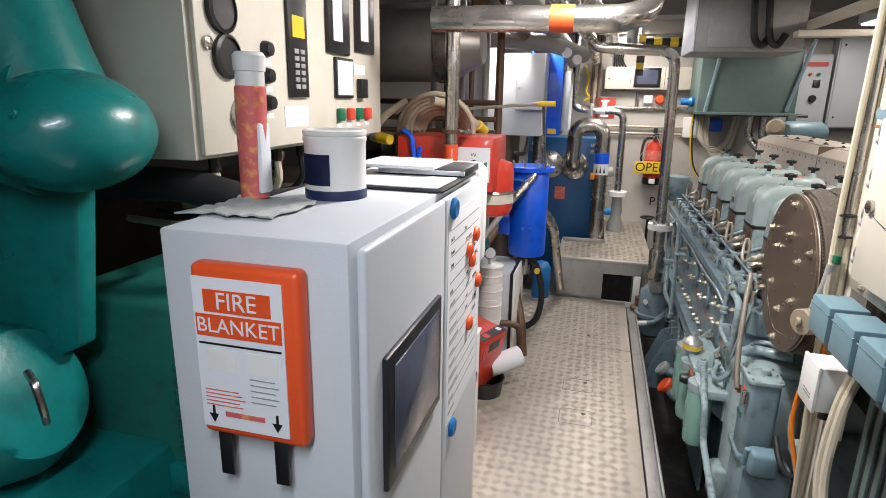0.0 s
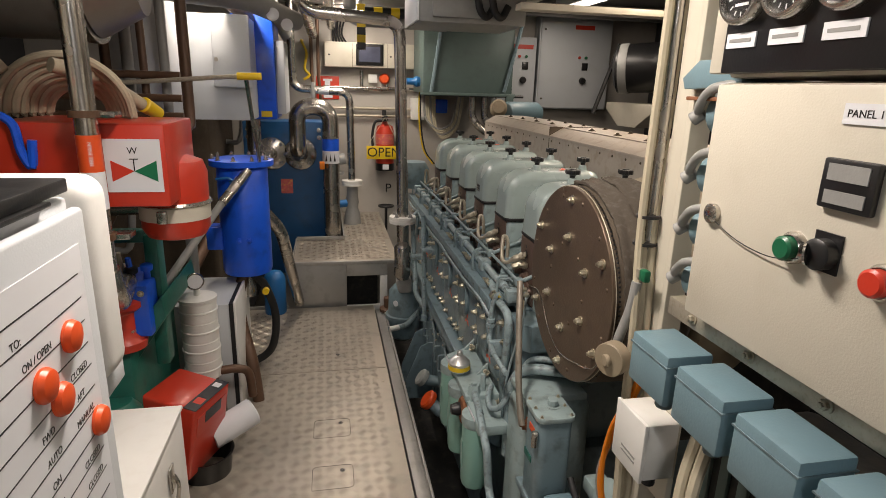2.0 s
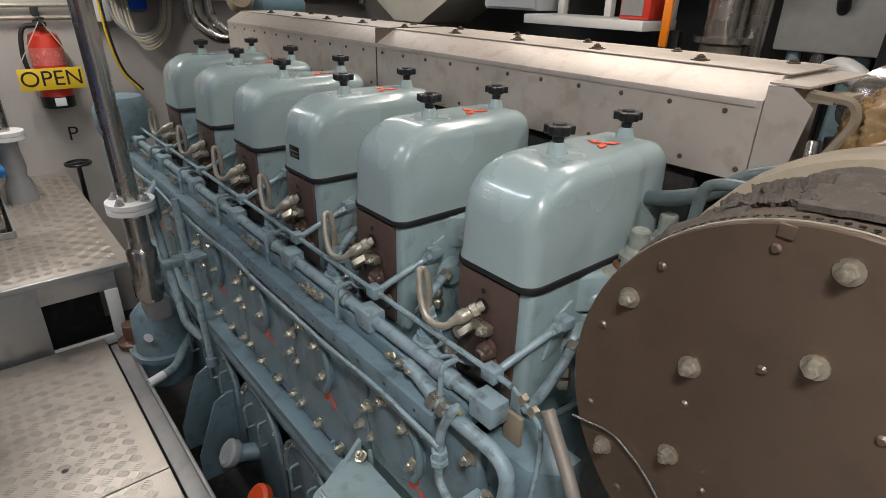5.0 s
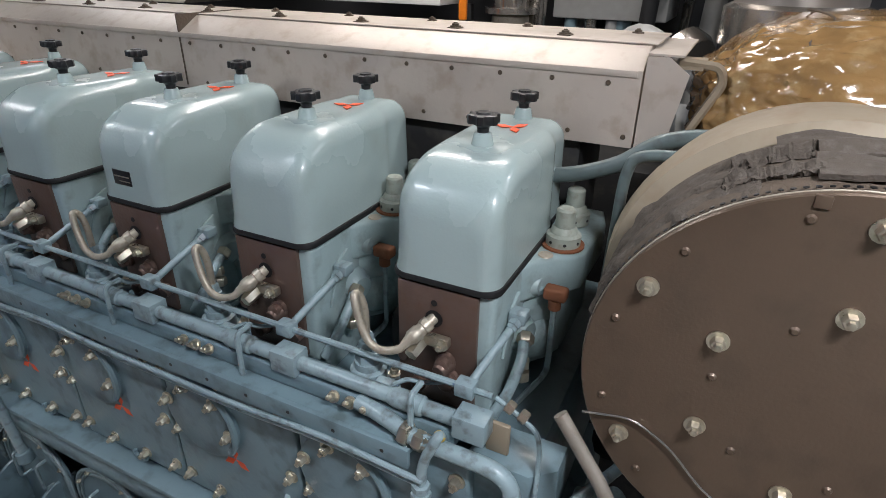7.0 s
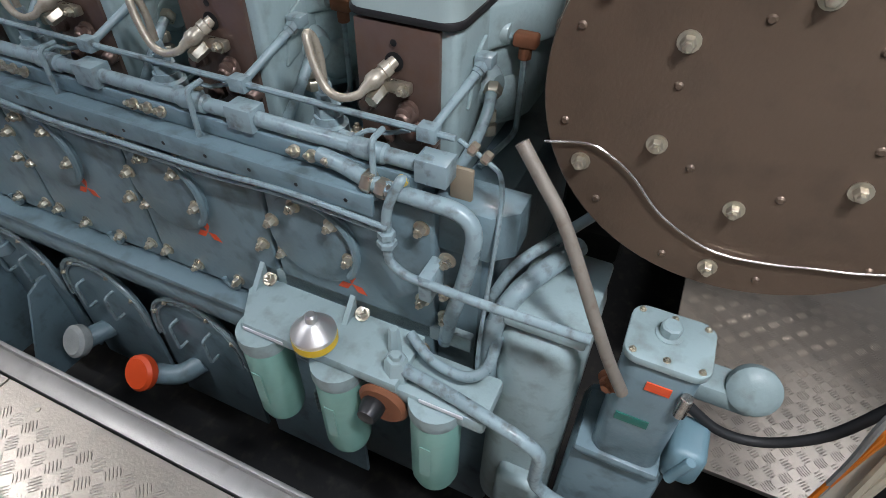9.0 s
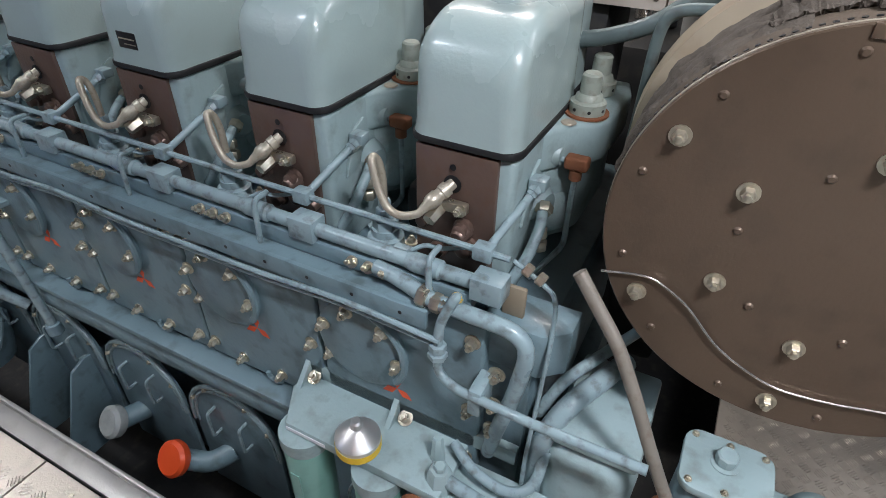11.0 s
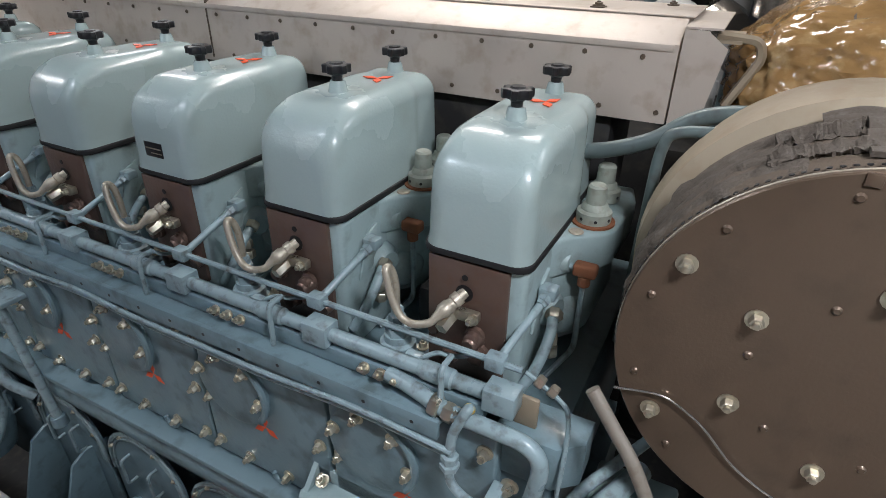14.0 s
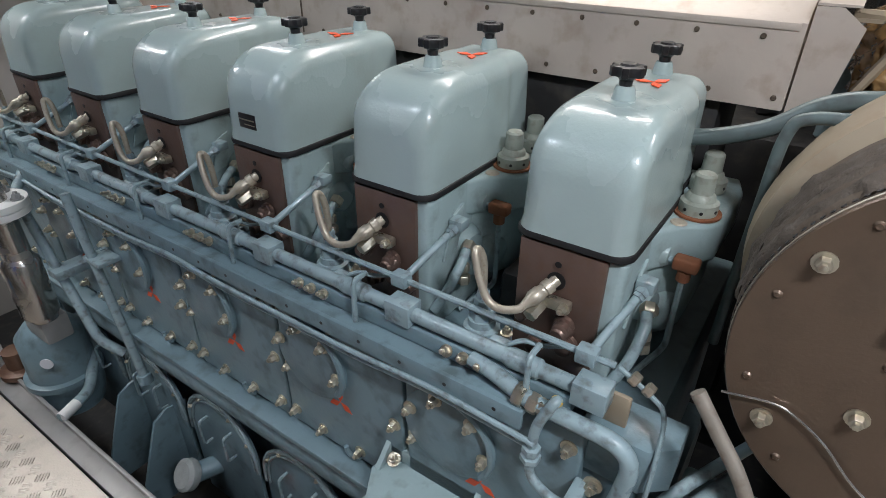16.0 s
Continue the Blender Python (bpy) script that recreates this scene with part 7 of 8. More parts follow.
# ---- starboard side, beyond the engine ----
def switch_box(x0, x1, y0, y1, z0, z1, face, red):
    q = thing("switch_cabinet", (x0, y0, z0), "grey steel switch cabinet with lamps and a rotary switch", "cabinet", "switch cabinets")
    part("body", box(B(), x0, x1, y0, y1, z0, z1, 0.006), GREYC, q)
    if face == "y":
        d = part("door", box(B(), x0 + 0.012, x1 - 0.012, y0 - 0.016, y0 - 0.001, z0 + 0.012, z1 - 0.012, 0.004), GREYC, q)
        cx, f = (x0 + x1) / 2 + 0.08, y0 - 0.016
        part("red_label", box(B(), cx - 0.10, cx + 0.10, f - 0.002, f, z1 - 0.11, z1 - 0.07, 0), RED, d)
        for dx, m in ((-0.04, RED), (0.03, GRN)):
            part("lamp", cyl(B(), (cx + dx, f, z0 + 0.50), (cx + dx, f - 0.02, z0 + 0.50), 0.014), m, d)
        part("switch", box(B(), cx - 0.005, cx + 0.055, f - 0.012, f, z0 + 0.38, z0 + 0.45, 0.003), BLACK, d)
        part("rotary_knob", cyl(B(), (cx + 0.01, f, z0 + 0.28), (cx + 0.01, f - 0.04, z0 + 0.28), 0.034, 0.028), BLACK, d)
        for z in (z0 + 0.1, z1 - 0.12):
            part("lock", cyl(B(), (x0 + 0.05, f, z), (x0 + 0.05, f - 0.006, z), 0.010), STAIN, d)
    else:
        d = part("door", box(B(), x0 - 0.016, x0 - 0.001, y0 + 0.01, y1 - 0.01, z0 + 0.012, z1 - 0.012, 0.004), GREYC, q)
        f = x0 - 0.016
        part("wall_bracket", box(B(), x1, 4.3, y0 + 0.05, y0 + 0.1, z0 + 0.1, z0 + 0.15, 0.003), PITSHADE, q)
        part("yellow_plate", box(B(), f - 0.008, f, 5.09, 5.16, 1.60, 1.68, 0.004), YELLOW, d)
        part("stop_switch", cyl(B(), (f - 0.008, 5.13, 1.64), (f - 0.04, 5.13, 1.64), 0.028), RED, d)
        part("switch", box(B(), f - 0.01, f, 5.07, 5.12, 1.73, 1.79, 0.003), BLACK, d)
        for y, m in ((5.13, RED), (5.08, GRN)):
            part("lamp", cyl(B(), (f, y, 1.84), (f - 0.018, y, 1.84), 0.014), m, d)
    return q


switch_box(2.98, 3.74, 6.95, 7.09, 1.41, 2.28, "y", True)
switch_box(2.52, 2.96, 6.96, 7.09, 1.40, 2.08, "y", True)
switch_box(3.60, 3.88, 4.96, 5.38, 1.41, 2.05, "x", True)
fnm = thing("fan_motor", (3.6, 6.2, 1.5), "black fan motor on a cream bracket", "motor")
part("body", lathe(B(), (3.4, 6.15, 1.78), (0.7, -0.55, 0.05), [(0.14, 0), (0.20, 0.03), (0.205, 0.3), (0.20, 0.34), (0.205, 0.36), (0.205, 0.62)], 32), BLACK, fnm)
part("steel_band", lathe(B(), (3.44, 6.12, 1.783), (0.7, -0.55, 0.05), [(0.207, 0), (0.209, 0.01), (0.209, 0.06), (0.207, 0.07)], 32), GCABLE, fnm)
part("bracket", prism(B(), [(6.45, 1.50), (5.6, 1.50), (5.6, 1.46), (5.9, 1.30), (6.2, 1.30), (6.45, 1.44)], (3.5, 0, 0), (0, 1, 0), (0, 0, 1), 0.45, 0.004), CREAM, fnm)
part("strut", tube(B(), [(3.3, 6.3, 1.4), (3.5, 6.3, 2.0)], 0.02, 8), BLACK, fnm)
tr = thing("drip_tray", (3.6, 4.5, 1.35), "white steel drip tray below the fuel fittings", "tray")
part("tray", box(B(), 3.46, 3.75, 4.20, 4.93, 1.355, 1.400, 0.004), WHITE, tr)
part("support", box(B(), 3.70, 3.74, 4.15, 4.19, 1.0, 1.355, 0.004), PITSHADE, tr)
bd = thing("notice_board", (3.78, 4.5, 1.6), "white notice board behind the fuel fittings", "board")
part("board", box(B(), 3.78, 3.80, 4.15, 4.90, 1.60, 2.05, 0.002), PAPER, bd)
for k in range(5):
    part("text_bar", box(B(), 3.777, 3.780, 4.3, 4.75 - 0.05 * (k % 3), 1.95 - k * 0.05, 1.958 - k * 0.05, 0), GCABLE, bd)
part("shelf", box(B(), 3.62, 3.80, 4.12, 4.92, 1.585, 1.60, 0.002), WHITE, bd)
for y in (4.2, 4.55, 4.86):
    part("post", box(B(), 3.70, 3.74, y, y + 0.04, 1.40, 1.585, 0.002), WHITE, bd)
for k in range(5):
    y = 4.30 + k * 0.12
    q = thing("tap_valve", (3.62, y, 1.6), "bronze tap valve over the drip tray", "valve", "tap valves")
    part("body", tube(B(), smooth_path([(3.78, y, 1.70), (3.66, y, 1.70), (3.61, y, 1.66), (3.60, y, 1.60)]), 0.017, 10), BRASSY, q)
    part("handle", box(B(), 3.60, 3.70, y - 0.01, y + 0.01, 1.735, 1.75, 0.003), (GCABLE, BLUE, GCABLE, BRASSY, BROWNP)[k], q)
ct = thing("fuel_counter", (3.55, 4.28, 1.40), "red fuel flow counter with white number wheels", "meter")
part("case", box(B(), 3.50, 3.62, 4.20, 4.36, 1.402, 1.545, 0.008), RED, ct)
part("face", box(B(), 3.496, 3.50, 4.235, 4.35, 1.42, 1.535, 0), GCABLE, ct)
for k in range(3):
    part("digit_wheel", box(B(), 3.494, 3.497, 4.26 + k * 0.026, 4.28 + k * 0.026, 1.495, 1.515, 0), PAPER, ct)
oh = thing("orange_valve", (3.48, 4.08, 1.35), "valve with a long orange lever handle", "valve")
part("handle", box(B(), 3.44, 3.46, 4.06, 4.10, 1.30, 1.54, 0.008), ORNG2, oh)
part("hub", cyl(B(), (3.44, 4.08, 1.55), (3.52, 4.08, 1.55), 0.035), ORNG2, oh)
part("stem", tube(B(), [(3.47, 4.06, 1.55), (3.72, 3.96, 1.55)], 0.016, 10), BRASSY, oh)
part("body", lathe(B(), (3.48, 4.05, 1.58), (0, 0, 1), [(0.028, -0.07), (0.036, 0), (0.028, 0.07)], 20), BRASSY, oh)
vs = thing("valve_stack", (3.72, 3.95, 0.6), "stainless flanged pipe with a wafer valve", "pipe")
part("pipe", tube(B(), [(3.72, 3.95, 1.33), (3.72, 3.95, 2.3)], 0.085, 24), STAIN, vs)
for z in (1.32, 1.20, 1.68):
    part("flange", lathe(B(), (3.72, 3.95, z), (0, 0, 1), [(0.125, 0), (0.125, 0.025)], 28), STAIN, vs)
part("lower_pipe", tube(B(), [(3.72, 3.95, -0.3), (3.72, 3.95, 1.2)], 0.06, 20), PITSHADE, vs)
part("valve_body", cyl(B(), (3.72, 3.95, 1.225), (3.72, 3.95, 1.32), 0.09, None, 20), BRASSY, vs)
for k in range(3):
    solo("grey_pipe", tube(B(), bends([(3.9, 3.7 - 0.1 * k, 1.2), (3.9, 3.7 - 0.1 * k, 1.75 + 0.06 * k), (3.6, 3.4, 1.85 + 0.06 * k), (3.4, 2.9, 2.2)], 0.1), 0.03, 12), (BLOCK, STAIN, GCABLE)[k], (3.9, 3.7, 1.5), "painted pipe on the starboard side", "pipe", "starboard pipes")
gb = thing("grey_tank_box", (4.0, 3.6, 1.3), "large grey steel box on the starboard side", "box")
part("box", box(B(), 3.85, 4.28, 3.25, 3.78, 1.30, 1.85, 0.008), GCABLE, gb)
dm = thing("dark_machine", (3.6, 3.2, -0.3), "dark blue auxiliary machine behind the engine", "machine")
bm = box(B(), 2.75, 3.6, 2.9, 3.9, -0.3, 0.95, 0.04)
part("body", bm, PITSHADE, dm)
for k in range(9):
    a = 0.7 * k
    part("pipe_piece", cyl(B(), (2.85 + 0.08 * k, 3.0 + 0.09 * (k % 4), 0.95), (2.88 + 0.08 * k, 3.0 + 0.09 * (k % 4) + 0.03 * math.sin(a), 1.12 + 0.06 * math.cos(a)), 0.035, 0.03), (BLOCK, GCABLE, BLACK, STAIN)[k % 4], dm)
part("hose", tube(B(), smooth_path([(2.8, 3.0, 1.2), (2.9, 3.2, 1.34), (3.05, 3.35, 1.25), (3.1, 3.6, 1.1)]), 0.03, 12), GCABLE, dm)
part("hose_clip", lathe(B(), (2.82, 3.05, 1.26), (0.5, 0.8, 0.4), [(0.09, 0), (0.1, 0.02), (0.1, 0.06)], 24), STAIN, dm)
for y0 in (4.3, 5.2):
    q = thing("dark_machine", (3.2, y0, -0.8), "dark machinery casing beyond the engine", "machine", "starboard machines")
    part("body", box(B(), 2.7, 3.9, y0, y0 + 0.8, -0.8, 1.05, 0.05), PITSHADE, q)
    part("pipe", tube(B(), smooth_path([(2.75, y0 + 0.1, 1.05), (2.8, y0 + 0.2, 1.2), (3.2, y0 + 0.4, 1.22), (3.3, y0 + 0.6, 1.05)]), 0.03, 12), GCABLE, q)
bp = thing("pump_motor", (2.55, 6.0, 0.8), "small blue-grey motor with a cream cover behind the casing", "motor")
part("body", lathe(B(), (2.35, 5.95, 1.40), (1, 0.2, 0), [(0.05, 0), (0.09, 0.03), (0.09, 0.3), (0.06, 0.34)], 24), TEALB, bp)
part("cover", lathe(B(), (2.30, 5.94, 1.43), (-0.3, -1, 0.3), [(0.07, 0), (0.07, 0.04), (0.05, 0.07)], 24), SHELL, bp)
part("pedestal", box(B(), 2.35, 2.7, 5.85, 6.1, -0.3, 1.33, 0.02), PITSHADE, bp)

# ---- near starboard: post, control panels, junction boxes ----
SHIFT[0] = Vector((0.02, 0.015, 0.025))
po = thing("panel_post", (1.60, 2.37, 0.0), "white painted steel post carrying cables", "post")
part("post", box(B(), 1.595, 1.640, 2.335, 2.352, -0.3, 2.36, 0.003), CREAM, po)
part("post_web", box(B(), 1.598, 1.612, 2.352, 2.40, -0.3, 2.36, 0.003), CREAM, po)
part("conduit", tube(B(), [(1.585, 2.415, 0.9), (1.585, 2.415, 2.36)], 0.014, 12), STAIN, po)
for k, (dx, dy) in enumerate(((-0.02, 0.01), (0.0, 0.03), (-0.01, 0.035), (0.012, 0.015))):
    part("cable", tube(B(), smooth_path([(1.59 + dx, 2.405 + dy * 0.6, 2.3), (1.585 + dx, 2.405 + dy * 0.6, 1.7), (1.58 + dx, 2.40 + dy * 0.6, 1.3), (1.575 + dx, 2.375 + dy * 0.5, 1.1), (1.58 + dx, 2.36 + dy, 0.8), (1.58, 2.36, 0.2)]), 0.009, 8), CABLE, po)
for z in (1.30, 1.24):
    part("cable_tie", lathe(B(), (1.578, 2.412, z), (0, 0, 1), [(0.026, 0), (0.026, 0.006)], 18), RUBBER, po)
pk = thing("control_box", (1.62, 1.85, 1.18), "cream control box lettered PANEL 1 with push buttons", "control panel")
part("box", box(B(), 1.535, 1.80, 1.36, 2.175, 1.180, 1.575, 0.005), CREAM, pk)
dr = part("door", box(B(), 1.517, 1.533, 1.655, 2.165, 1.190, 1.572, 0.004), CREAM, pk)
part("side_frame", box(B(), 1.519, 1.534, 1.37, 1.646, 1.185, 1.574, 0.005), CREAM, pk)
part("name_label", box(B(), 1.5145, 1.517, 1.862, 1.922, 1.526, 1.550, 0), PAPER, dr)
text("lettering", "PANEL 1", 0.013, facing_x(1.5142, 1.892, 1.538), BLACK, dr, 0.0002)
mt = part("hour_meter", box(B(), 1.507, 1.517, 1.853, 1.928, 1.425, 1.486, 0.003), BLACK, dr)
part("window", box(B(), 1.5055, 1.5072, 1.862, 1.918, 1.460, 1.480, 0), GCABLE, mt)
part("window", box(B(), 1.5055, 1.5072, 1.862, 1.918, 1.432, 1.448, 0), GCABLE, mt)
for y, z, m in ((1.955, 1.362, GRN), (1.823, 1.358, RED)):
    bt = part("button_ring", lathe(B(), (1.517, y, z), (-1, 0, 0), [(0.022, 0), (0.022, 0.006), (0.018, 0.012), (0.017, 0.010)], 24), STAIN, dr)
    part("button", lathe(B(), (1.508, y, z), (-1, 0, 0), [(0.0165, 0), (0.0165, 0.012), (0.013, 0.015)], 24), m, bt)
ks = part("key_switch", lathe(B(), (1.517, 1.905, 1.368), (-1, 0, 0), [(0.020, 0), (0.020, 0.018), (0.014, 0.022)], 24), BLACK, dr)
part("key", lathe(B(), (1.495, 1.912, 1.366), (-0.2, 0.3, -0.05), [(0.014, 0), (0.014, 0.003)], 16), STAIN, ks)
part("switch_plate", box(B(), 1.514, 1.517, 1.885, 1.925, 1.345, 1.395, 0), BLACK, dr)
part("lock", lathe(B(), (1.517, 2.125, 1.372), (-1, 0, 0), [(0.016, 0), (0.016, 0.008), (0.008, 0.012)], 20), STAIN, dr)
part("key_string", tube(B(), smooth_path([(1.51, 2.12, 1.365), (1.512, 2.06, 1.345), (1.51, 1.99, 1.34), (1.50, 1.93, 1.355)]), 0.0008, 5), RUBBER, dr)
for z in (1.255, 1.505):
    hg = part("hinge", box(B(), 1.512, 1.522, 1.655, 1.685, z - 0.030, z + 0.030, 0.003), DRUM, dr, "dark hinge leaf")
    part("hinge_pin", box(B(), 1.510, 1.524, 1.636, 1.668, z - 0.011, z + 0.011, 0.003), STAIN, hg)
part("screw", cyl(B(), (1.517, 1.765, 1.372), (1.513, 1.765, 1.372), 0.005), BLACK, dr)
hd = thing("lamp_hood", (1.50, 1.55, 1.50), "blue-grey folded steel hood on the control box", "hood")
part("hood", prism(B(), [(1.612, 1.508), (1.602, 1.520), (1.56, 1.550), (1.36, 1.552), (1.36, 1.512)], (1.44, 0, 0), (0, 1, 0), (0, 0, 1), 0.078, 0.004), TEALB, hd)
part("lip", box(B(), 1.465, 1.515, 1.38, 1.56, 1.484, 1.490, 0.002), RUST, hd)
cg = thing("hose_gland", (1.51, 1.60, 1.40), "brass gland with a grey hose on the control box", "gland")
part("gland", lathe(B(), (1.520, 1.59, 1.425), (-1, -0.3, 0), [(0.020, 0), (0.020, 0.012), (0.016, 0.014), (0.016, 0.028)], 8), BRASSY, cg)
part("hose", tube(B(), smooth_path([(1.50, 1.585, 1.425), (1.480, 1.575, 1.418), (1.472, 1.56, 1.38), (1.480, 1.54, 1.32), (1.50, 1.52, 1.26)]), 0.0105, 12), COOL, cg)
ga = thing("gauge_panel", (1.62, 1.95, 1.58), "black gauge panel with rows of round dials", "gauge panel")
part("back_box", box(B(), 1.545, 1.80, 1.60, 2.18, 1.582, 2.2, 0.005), CREAM, ga)
gp = part("black_plate", box(B(), 1.519, 1.543, 1.800, 2.168, 1.588, 2.0, 0.003), BLACK, ga)
part("near_edge", box(B(), 1.521, 1.543, 1.745, 1.7985, 1.588, 2.0, 0.003), CREAM, ga)
part("edge", box(B(), 1.522, 1.543, 2.170, 2.20, 1.588, 2.0, 0.003), CREAM, ga)
for i, y in enumerate((2.128, 2.040, 1.948, 1.856)):
    for z in (1.698, 1.815):
        g = part("gauge", lathe(B(), (1.519, y, z), (-1, 0, 0), [(0.043, 0), (0.043, 0.016), (0.040, 0.020), (0.036, 0.020), (0.035, 0.008)], 36), STAIN, gp)
        part("face", cyl(B(), (1.513, y, z), (1.5105, y, z), 0.0355, None, 32, 0), BLACK, g)
        bm = B()
        for k in range(11):
            a = radians(-40 + 26 * k)
            box(bm, -0.0004, 0.0002, -0.0009, 0.0009, 0.024, 0.031, 0, 1, Matrix.Translation((1.5103, y, z)) @ Matrix.Rotation(a + math.pi / 2, 4, "X"))
        part("scale_marks", bm, PAPER, g)
        part("needle", box(B(), -0.001, 0, -0.0012, 0.0012, 0, 0.024, 0, 1, Matrix.Translation((1.5102, y, z)) @ Matrix.Rotation(radians(35 - 20 * i), 4, "X")), ORANGE if i % 2 == 0 else PAPER, g)
        part("dial_mark", box(B(), 1.5098, 1.5104, y - 0.014, y + 0.014, z - 0.016, z - 0.012, 0), PAPER, g)
        gl = part("glass", cyl(B(), (1.502, y, z), (1.500, y, z), 0.0385, None, 32, 0), GLASS, g)
        gl.visible_shadow = False
        lb = part("label", box(B(), 1.5165, 1.519, y - 0.031, y + 0.031, z - 0.074, z - 0.053, 0), PAPER, gp)
        part("print_bar", box(B(), 1.516, 1.5166, y - 0.022, y + 0.024, z - 0.066, z - 0.061, 0), GCABLE, lb)
sb = thing("side_cabinet", (1.6, 1.5, 1.58), "grey-white cabinet beside the gauge panel", "cabinet")
part("body", box(B(), 1.505, 1.80, 1.22, 1.735, 1.60, 2.2, 0.006), LIDG, sb)
lidp = part("lid", box(B(), 1.488, 1.503, 1.25, 1.715, 1.612, 2.19, 0.008, 3), LIDG, sb, "smoky grey plastic lid")
part("lid_screw", cyl(B(), (1.488, 1.685, 1.645), (1.483, 1.685, 1.645), 0.014), GCABLE, lidp)
part("window", box(B(), 1.482, 1.489, 1.28, 1.655, 1.64, 2.16, 0.05, 4), LIDG, lidp)
rl2 = thing("box_rail", (1.6, 1.7, 1.1), "steel rail carrying the junction boxes", "rail")
part("rail", box(B(), 1.565, 1.60, 1.0, 2.28, 1.135, 1.172, 0.003), BRASSY, rl2)
for k in range(8):
    part("rail_bolt", bolt(B(), (1.565, 1.15 + k * 0.15, 1.155), (-1, 0, 0), 0.008, 0.008), BRASSY, rl2)
first = None
for k in range(7):
    y = 2.185 - k * 0.145
    if first is None:
        first = thing("junction_box", (1.53, y, 1.03), "blue-grey cast junction box on the rail", "junction box", "junction boxes")
        part("body", box(B(), 1.475, 1.565, y - 0.058, y + 0.062, 1.02, 1.118, 0.006), TEALB, first)
        part("lid_line", box(B(), 1.4735, 1.5655, y - 0.0595, y + 0.0635, 1.096, 1.0985, 0), BLOCK, first)
        part("gland", cyl(B(), (1.52, y, 0.985), (1.52, y, 1.021), 0.016, None, 10), BLOCK, first)
    else:
        copy_thing(first, pose(1.53 + SHIFT[0].x, y + SHIFT[0].y, 1.03 + SHIFT[0].z))
wj = thing("white_junction_box", (1.57, 2.24, 0.75), "white plastic junction box with black glands", "junction box")
part("case", box(B(), 1.525, 1.595, 2.225, 2.335, 0.785, 0.915, 0.005), WHITE, wj)
part("lid", box(B(), 1.515, 1.524, 2.222, 2.338, 0.782, 0.918, 0.003), WHITE, wj)
for z in (0.815, 0.825):
    part("print_bar", box(B(), 1.5140, 1.5152, 2.245, 2.30, z, z + 0.004, 0), GCABLE, wj)
part("bracket", box(B(), 1.595, 1.61, 2.24, 2.33, 0.70, 0.95, 0.002), CREAM, wj)
for k in range(2):
    part("gland", cyl(B(), (1.56, 2.255 + 0.05 * k, 0.755), (1.56, 2.255 + 0.05 * k, 0.786), 0.014, None, 10), BLACK, wj)
for k in range(3):
    solo("orange_cable", tube(B(), smooth_path([(1.585 + 0.006 * k, 2.36, 1.05), (1.575 + 0.008 * k, 2.37, 0.92), (1.55 + 0.01 * k, 2.41, 0.78), (1.55, 2.42 + 0.01 * k, 0.62), (1.60, 2.40, 0.35), (1.62, 2.4, -0.3)]), 0.0065, 8), ORNG2 if k < 2 else GCABLE, (1.56, 2.4, 0.7), "orange cable bundle below the post", "cable", "orange cables")
for k in range(2):
    solo("grey_cable", tube(B(), smooth_path([(1.56, 2.12 - 0.03 * k, 1.0), (1.52, 2.10 - 0.03 * k, 0.85), (1.50, 2.05 - 0.04 * k, 0.65), (1.53, 1.9 - 0.05 * k, 0.45), (1.6, 1.8, 0.3)]), 0.011, 8), CABLE, (1.52, 2.1, 0.7), "looped grey-cream cable under the boxes", "cable", "grey cables")
# ribbed dark cooler below the boxes
rc = thing("oil_cooler", (1.75, 1.6, -0.3), "dark ribbed cooler below the junction boxes", "cooler")
part("body", box(B(), 1.64, 1.9, 1.0, 2.22, -0.3, 0.93, 0.02), PITSHADE, rc)
for k in range(24):
    part("rib", box(B(), 1.632, 1.642, 1.02 + k * 0.05, 1.045 + k * 0.05, 0.1, 0.92, 0.003), GTANK, rc)
# stacked motor valves between post and panel
for k, z in enumerate((1.52, 1.41, 1.31, 1.21)):
    q = thing("solenoid_valve", (1.66, 2.28, z), "blue-grey solenoid valve with a flexible conduit", "valve", "solenoid valves")
    part("body", lathe(B(), (1.60, 2.28, z), (0.35, -1, 0.1), [(0.022, 0), (0.034, 0.01), (0.036, 0.08), (0.03, 0.11)], 20), TEALB, q)
    part("gland", cyl(B(), (1.585, 2.285, z + 0.005), (1.572, 2.30, z - 0.01), 0.012, 0.013, 10), GCABLE, q)
    pts = smooth_path([(1.58, 2.295, z), (1.565, 2.27, z + 0.02), (1.56, 2.235, z + 0.045), (1.58, 2.19, z + 0.055)], 10)
    bm = tube(B(), pts, 0.0088, 10)
    part("conduit", bm, GCABLE, q)
vb = thing("valve_bracket", (1.62, 2.3, 1.58), "blue-grey folded bracket on the post", "bracket")
part("bracket", prism(B(), [(2.335, 1.565), (2.345, 1.585), (2.30, 1.615), (2.18, 1.615), (2.18, 1.57), (2.30, 1.565)], (1.57, 0, 0), (0, 1, 0), (0, 0, 1), 0.12, 0.003), TEALB, vb)
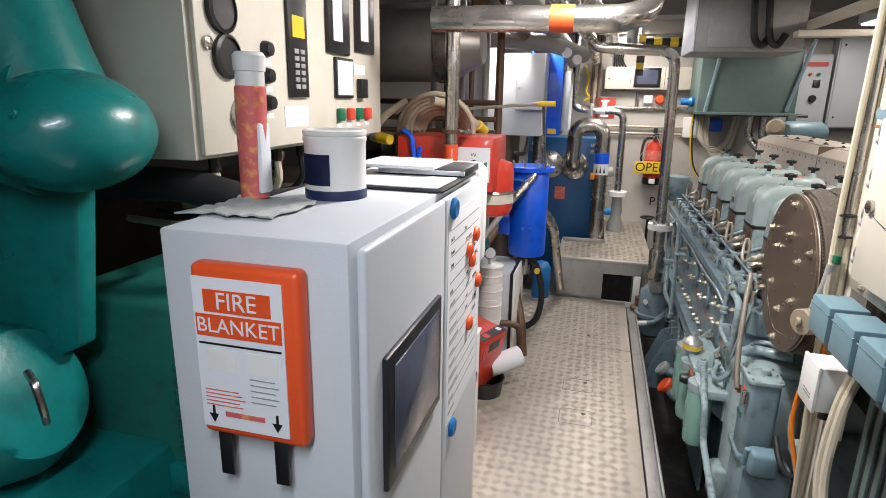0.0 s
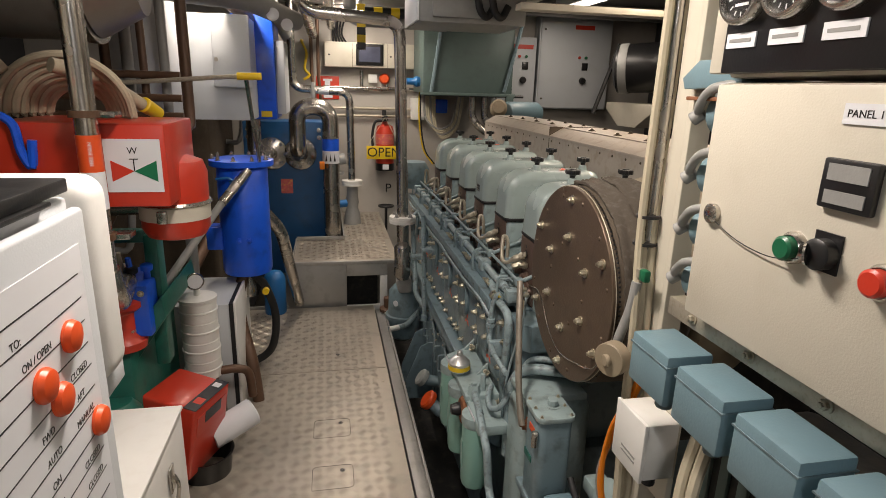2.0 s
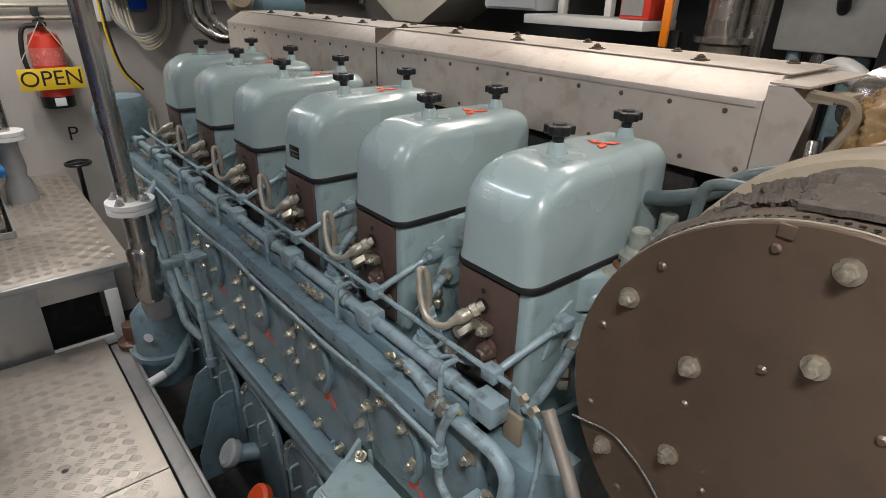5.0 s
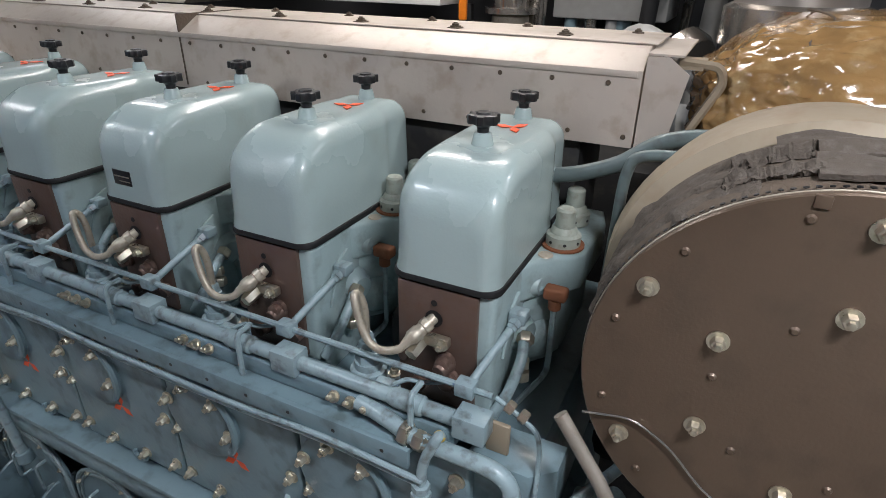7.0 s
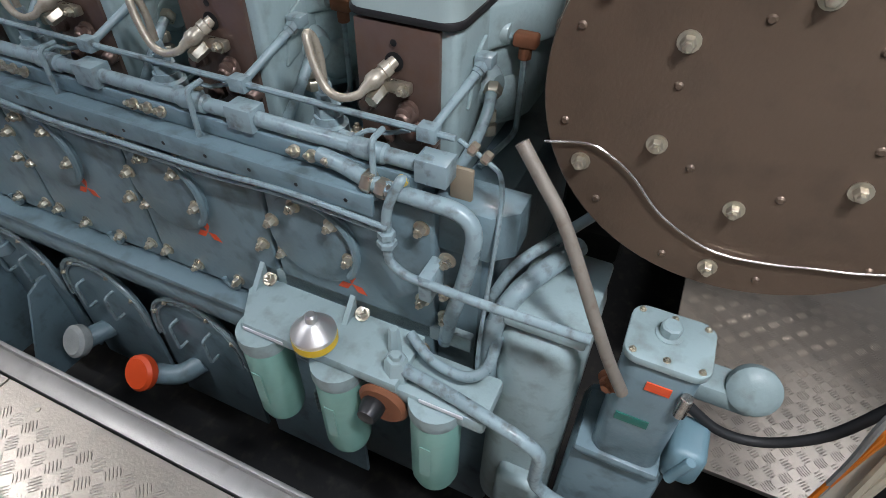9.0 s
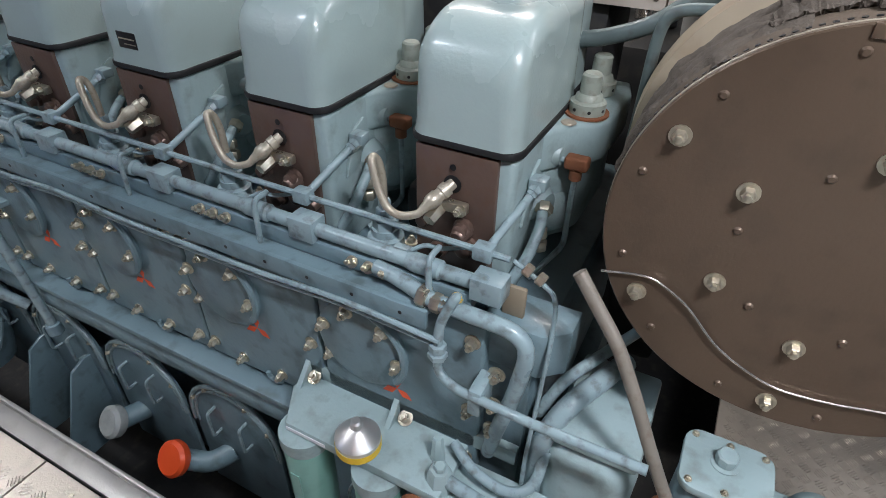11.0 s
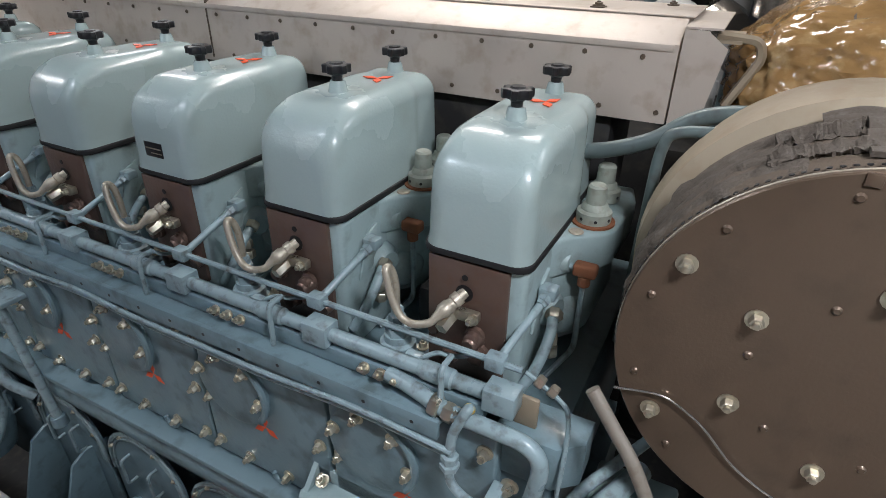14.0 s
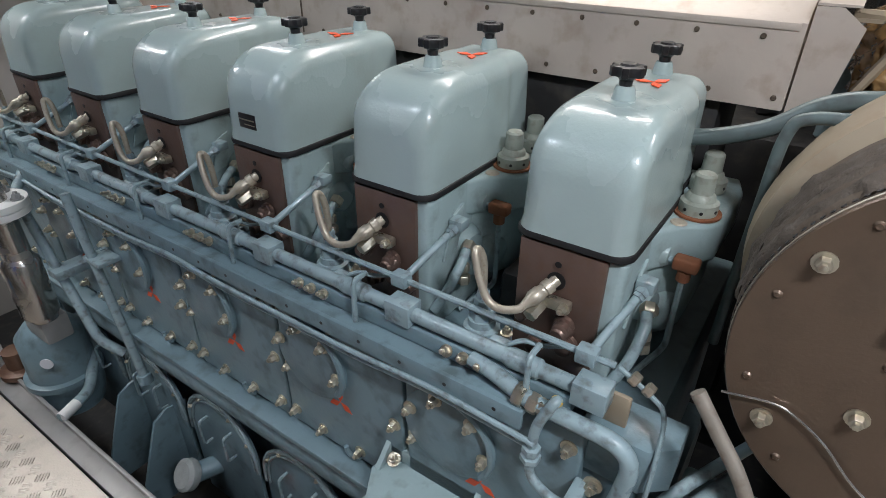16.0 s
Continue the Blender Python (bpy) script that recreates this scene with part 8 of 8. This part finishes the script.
part("lower_lip", box(B(), 1.56, 1.68, 2.19, 2.31, 1.545, 1.552, 0.002), RUST, vb)
tg = thing("drain_tap", (1.56, 2.37, 1.20), "small brass tap with a green handle on the cables", "valve")
part("body", box(B(), 1.55, 1.57, 2.375, 2.40, 1.172, 1.196, 0.005), BRASSY, tg)
part("handle", box(B(), 1.55, 1.566, 2.352, 2.374, 1.172, 1.198, 0.004), GRN, tg)
part("hose", tube(B(), smooth_path([(1.555, 2.385, 1.165), (1.55, 2.39, 1.10), (1.54, 2.40, 1.04), (1.535, 2.41, 0.99)]), 0.011, 10), GCABLE, tg)

# red alarm bell and black hose at the end of the box rail
SHIFT[0] = Vector((0.02, 0.045, 0.025))
rd = thing("red_valve_cap", (1.48, 1.49, 1.05), "domed red valve cap with a black hose", "valve")
part("cap", lathe(B(), (1.49, 1.49, 1.06), (-0.5, -0.1, 0.8), [(0.055, 0), (0.066, 0.012), (0.066, 0.05), (0.05, 0.072), (0.02, 0.08)], 32), RED, rd, "glossy red dome")
part("hose", tube(B(), smooth_path([(1.50, 1.40, 1.02), (1.47, 1.42, 1.16), (1.48, 1.47, 1.215), (1.53, 1.50, 1.20), (1.58, 1.50, 1.10)]), 0.018, 12), RUBBER, rd)
part("union", cyl(B(), (1.53, 1.42, 1.09), (1.53, 1.36, 1.11), 0.022, None, 8), STAIN, rd)
part("stem", cyl(B(), (1.50, 1.50, 0.9), (1.495, 1.49, 1.065), 0.03), BROWNP, rd)
SHIFT[0] = Vector((0, 0, 0))
# pipes in the dark starboard corner
for k in range(10):
    y = 2.75 + 0.13 * k
    x = 3.55 + 0.12 * (k % 4)
    solo("dark_pipe", tube(B(), bends([(x, y, 2.37), (x, y, 1.5 + 0.1 * (k % 3)), (x + 0.25, y + 0.05, 1.4 + 0.1 * (k % 3)), (x + 0.3, y + 0.1, 0.2)], 0.08), 0.025 + 0.012 * (k % 3), 12), (BLOCK, RUBBER, GCABLE, STAIN, RUBBER)[k % 5], (x, y, 1.5), "dim service pipe in the starboard corner", "pipe", "starboard corner pipes")
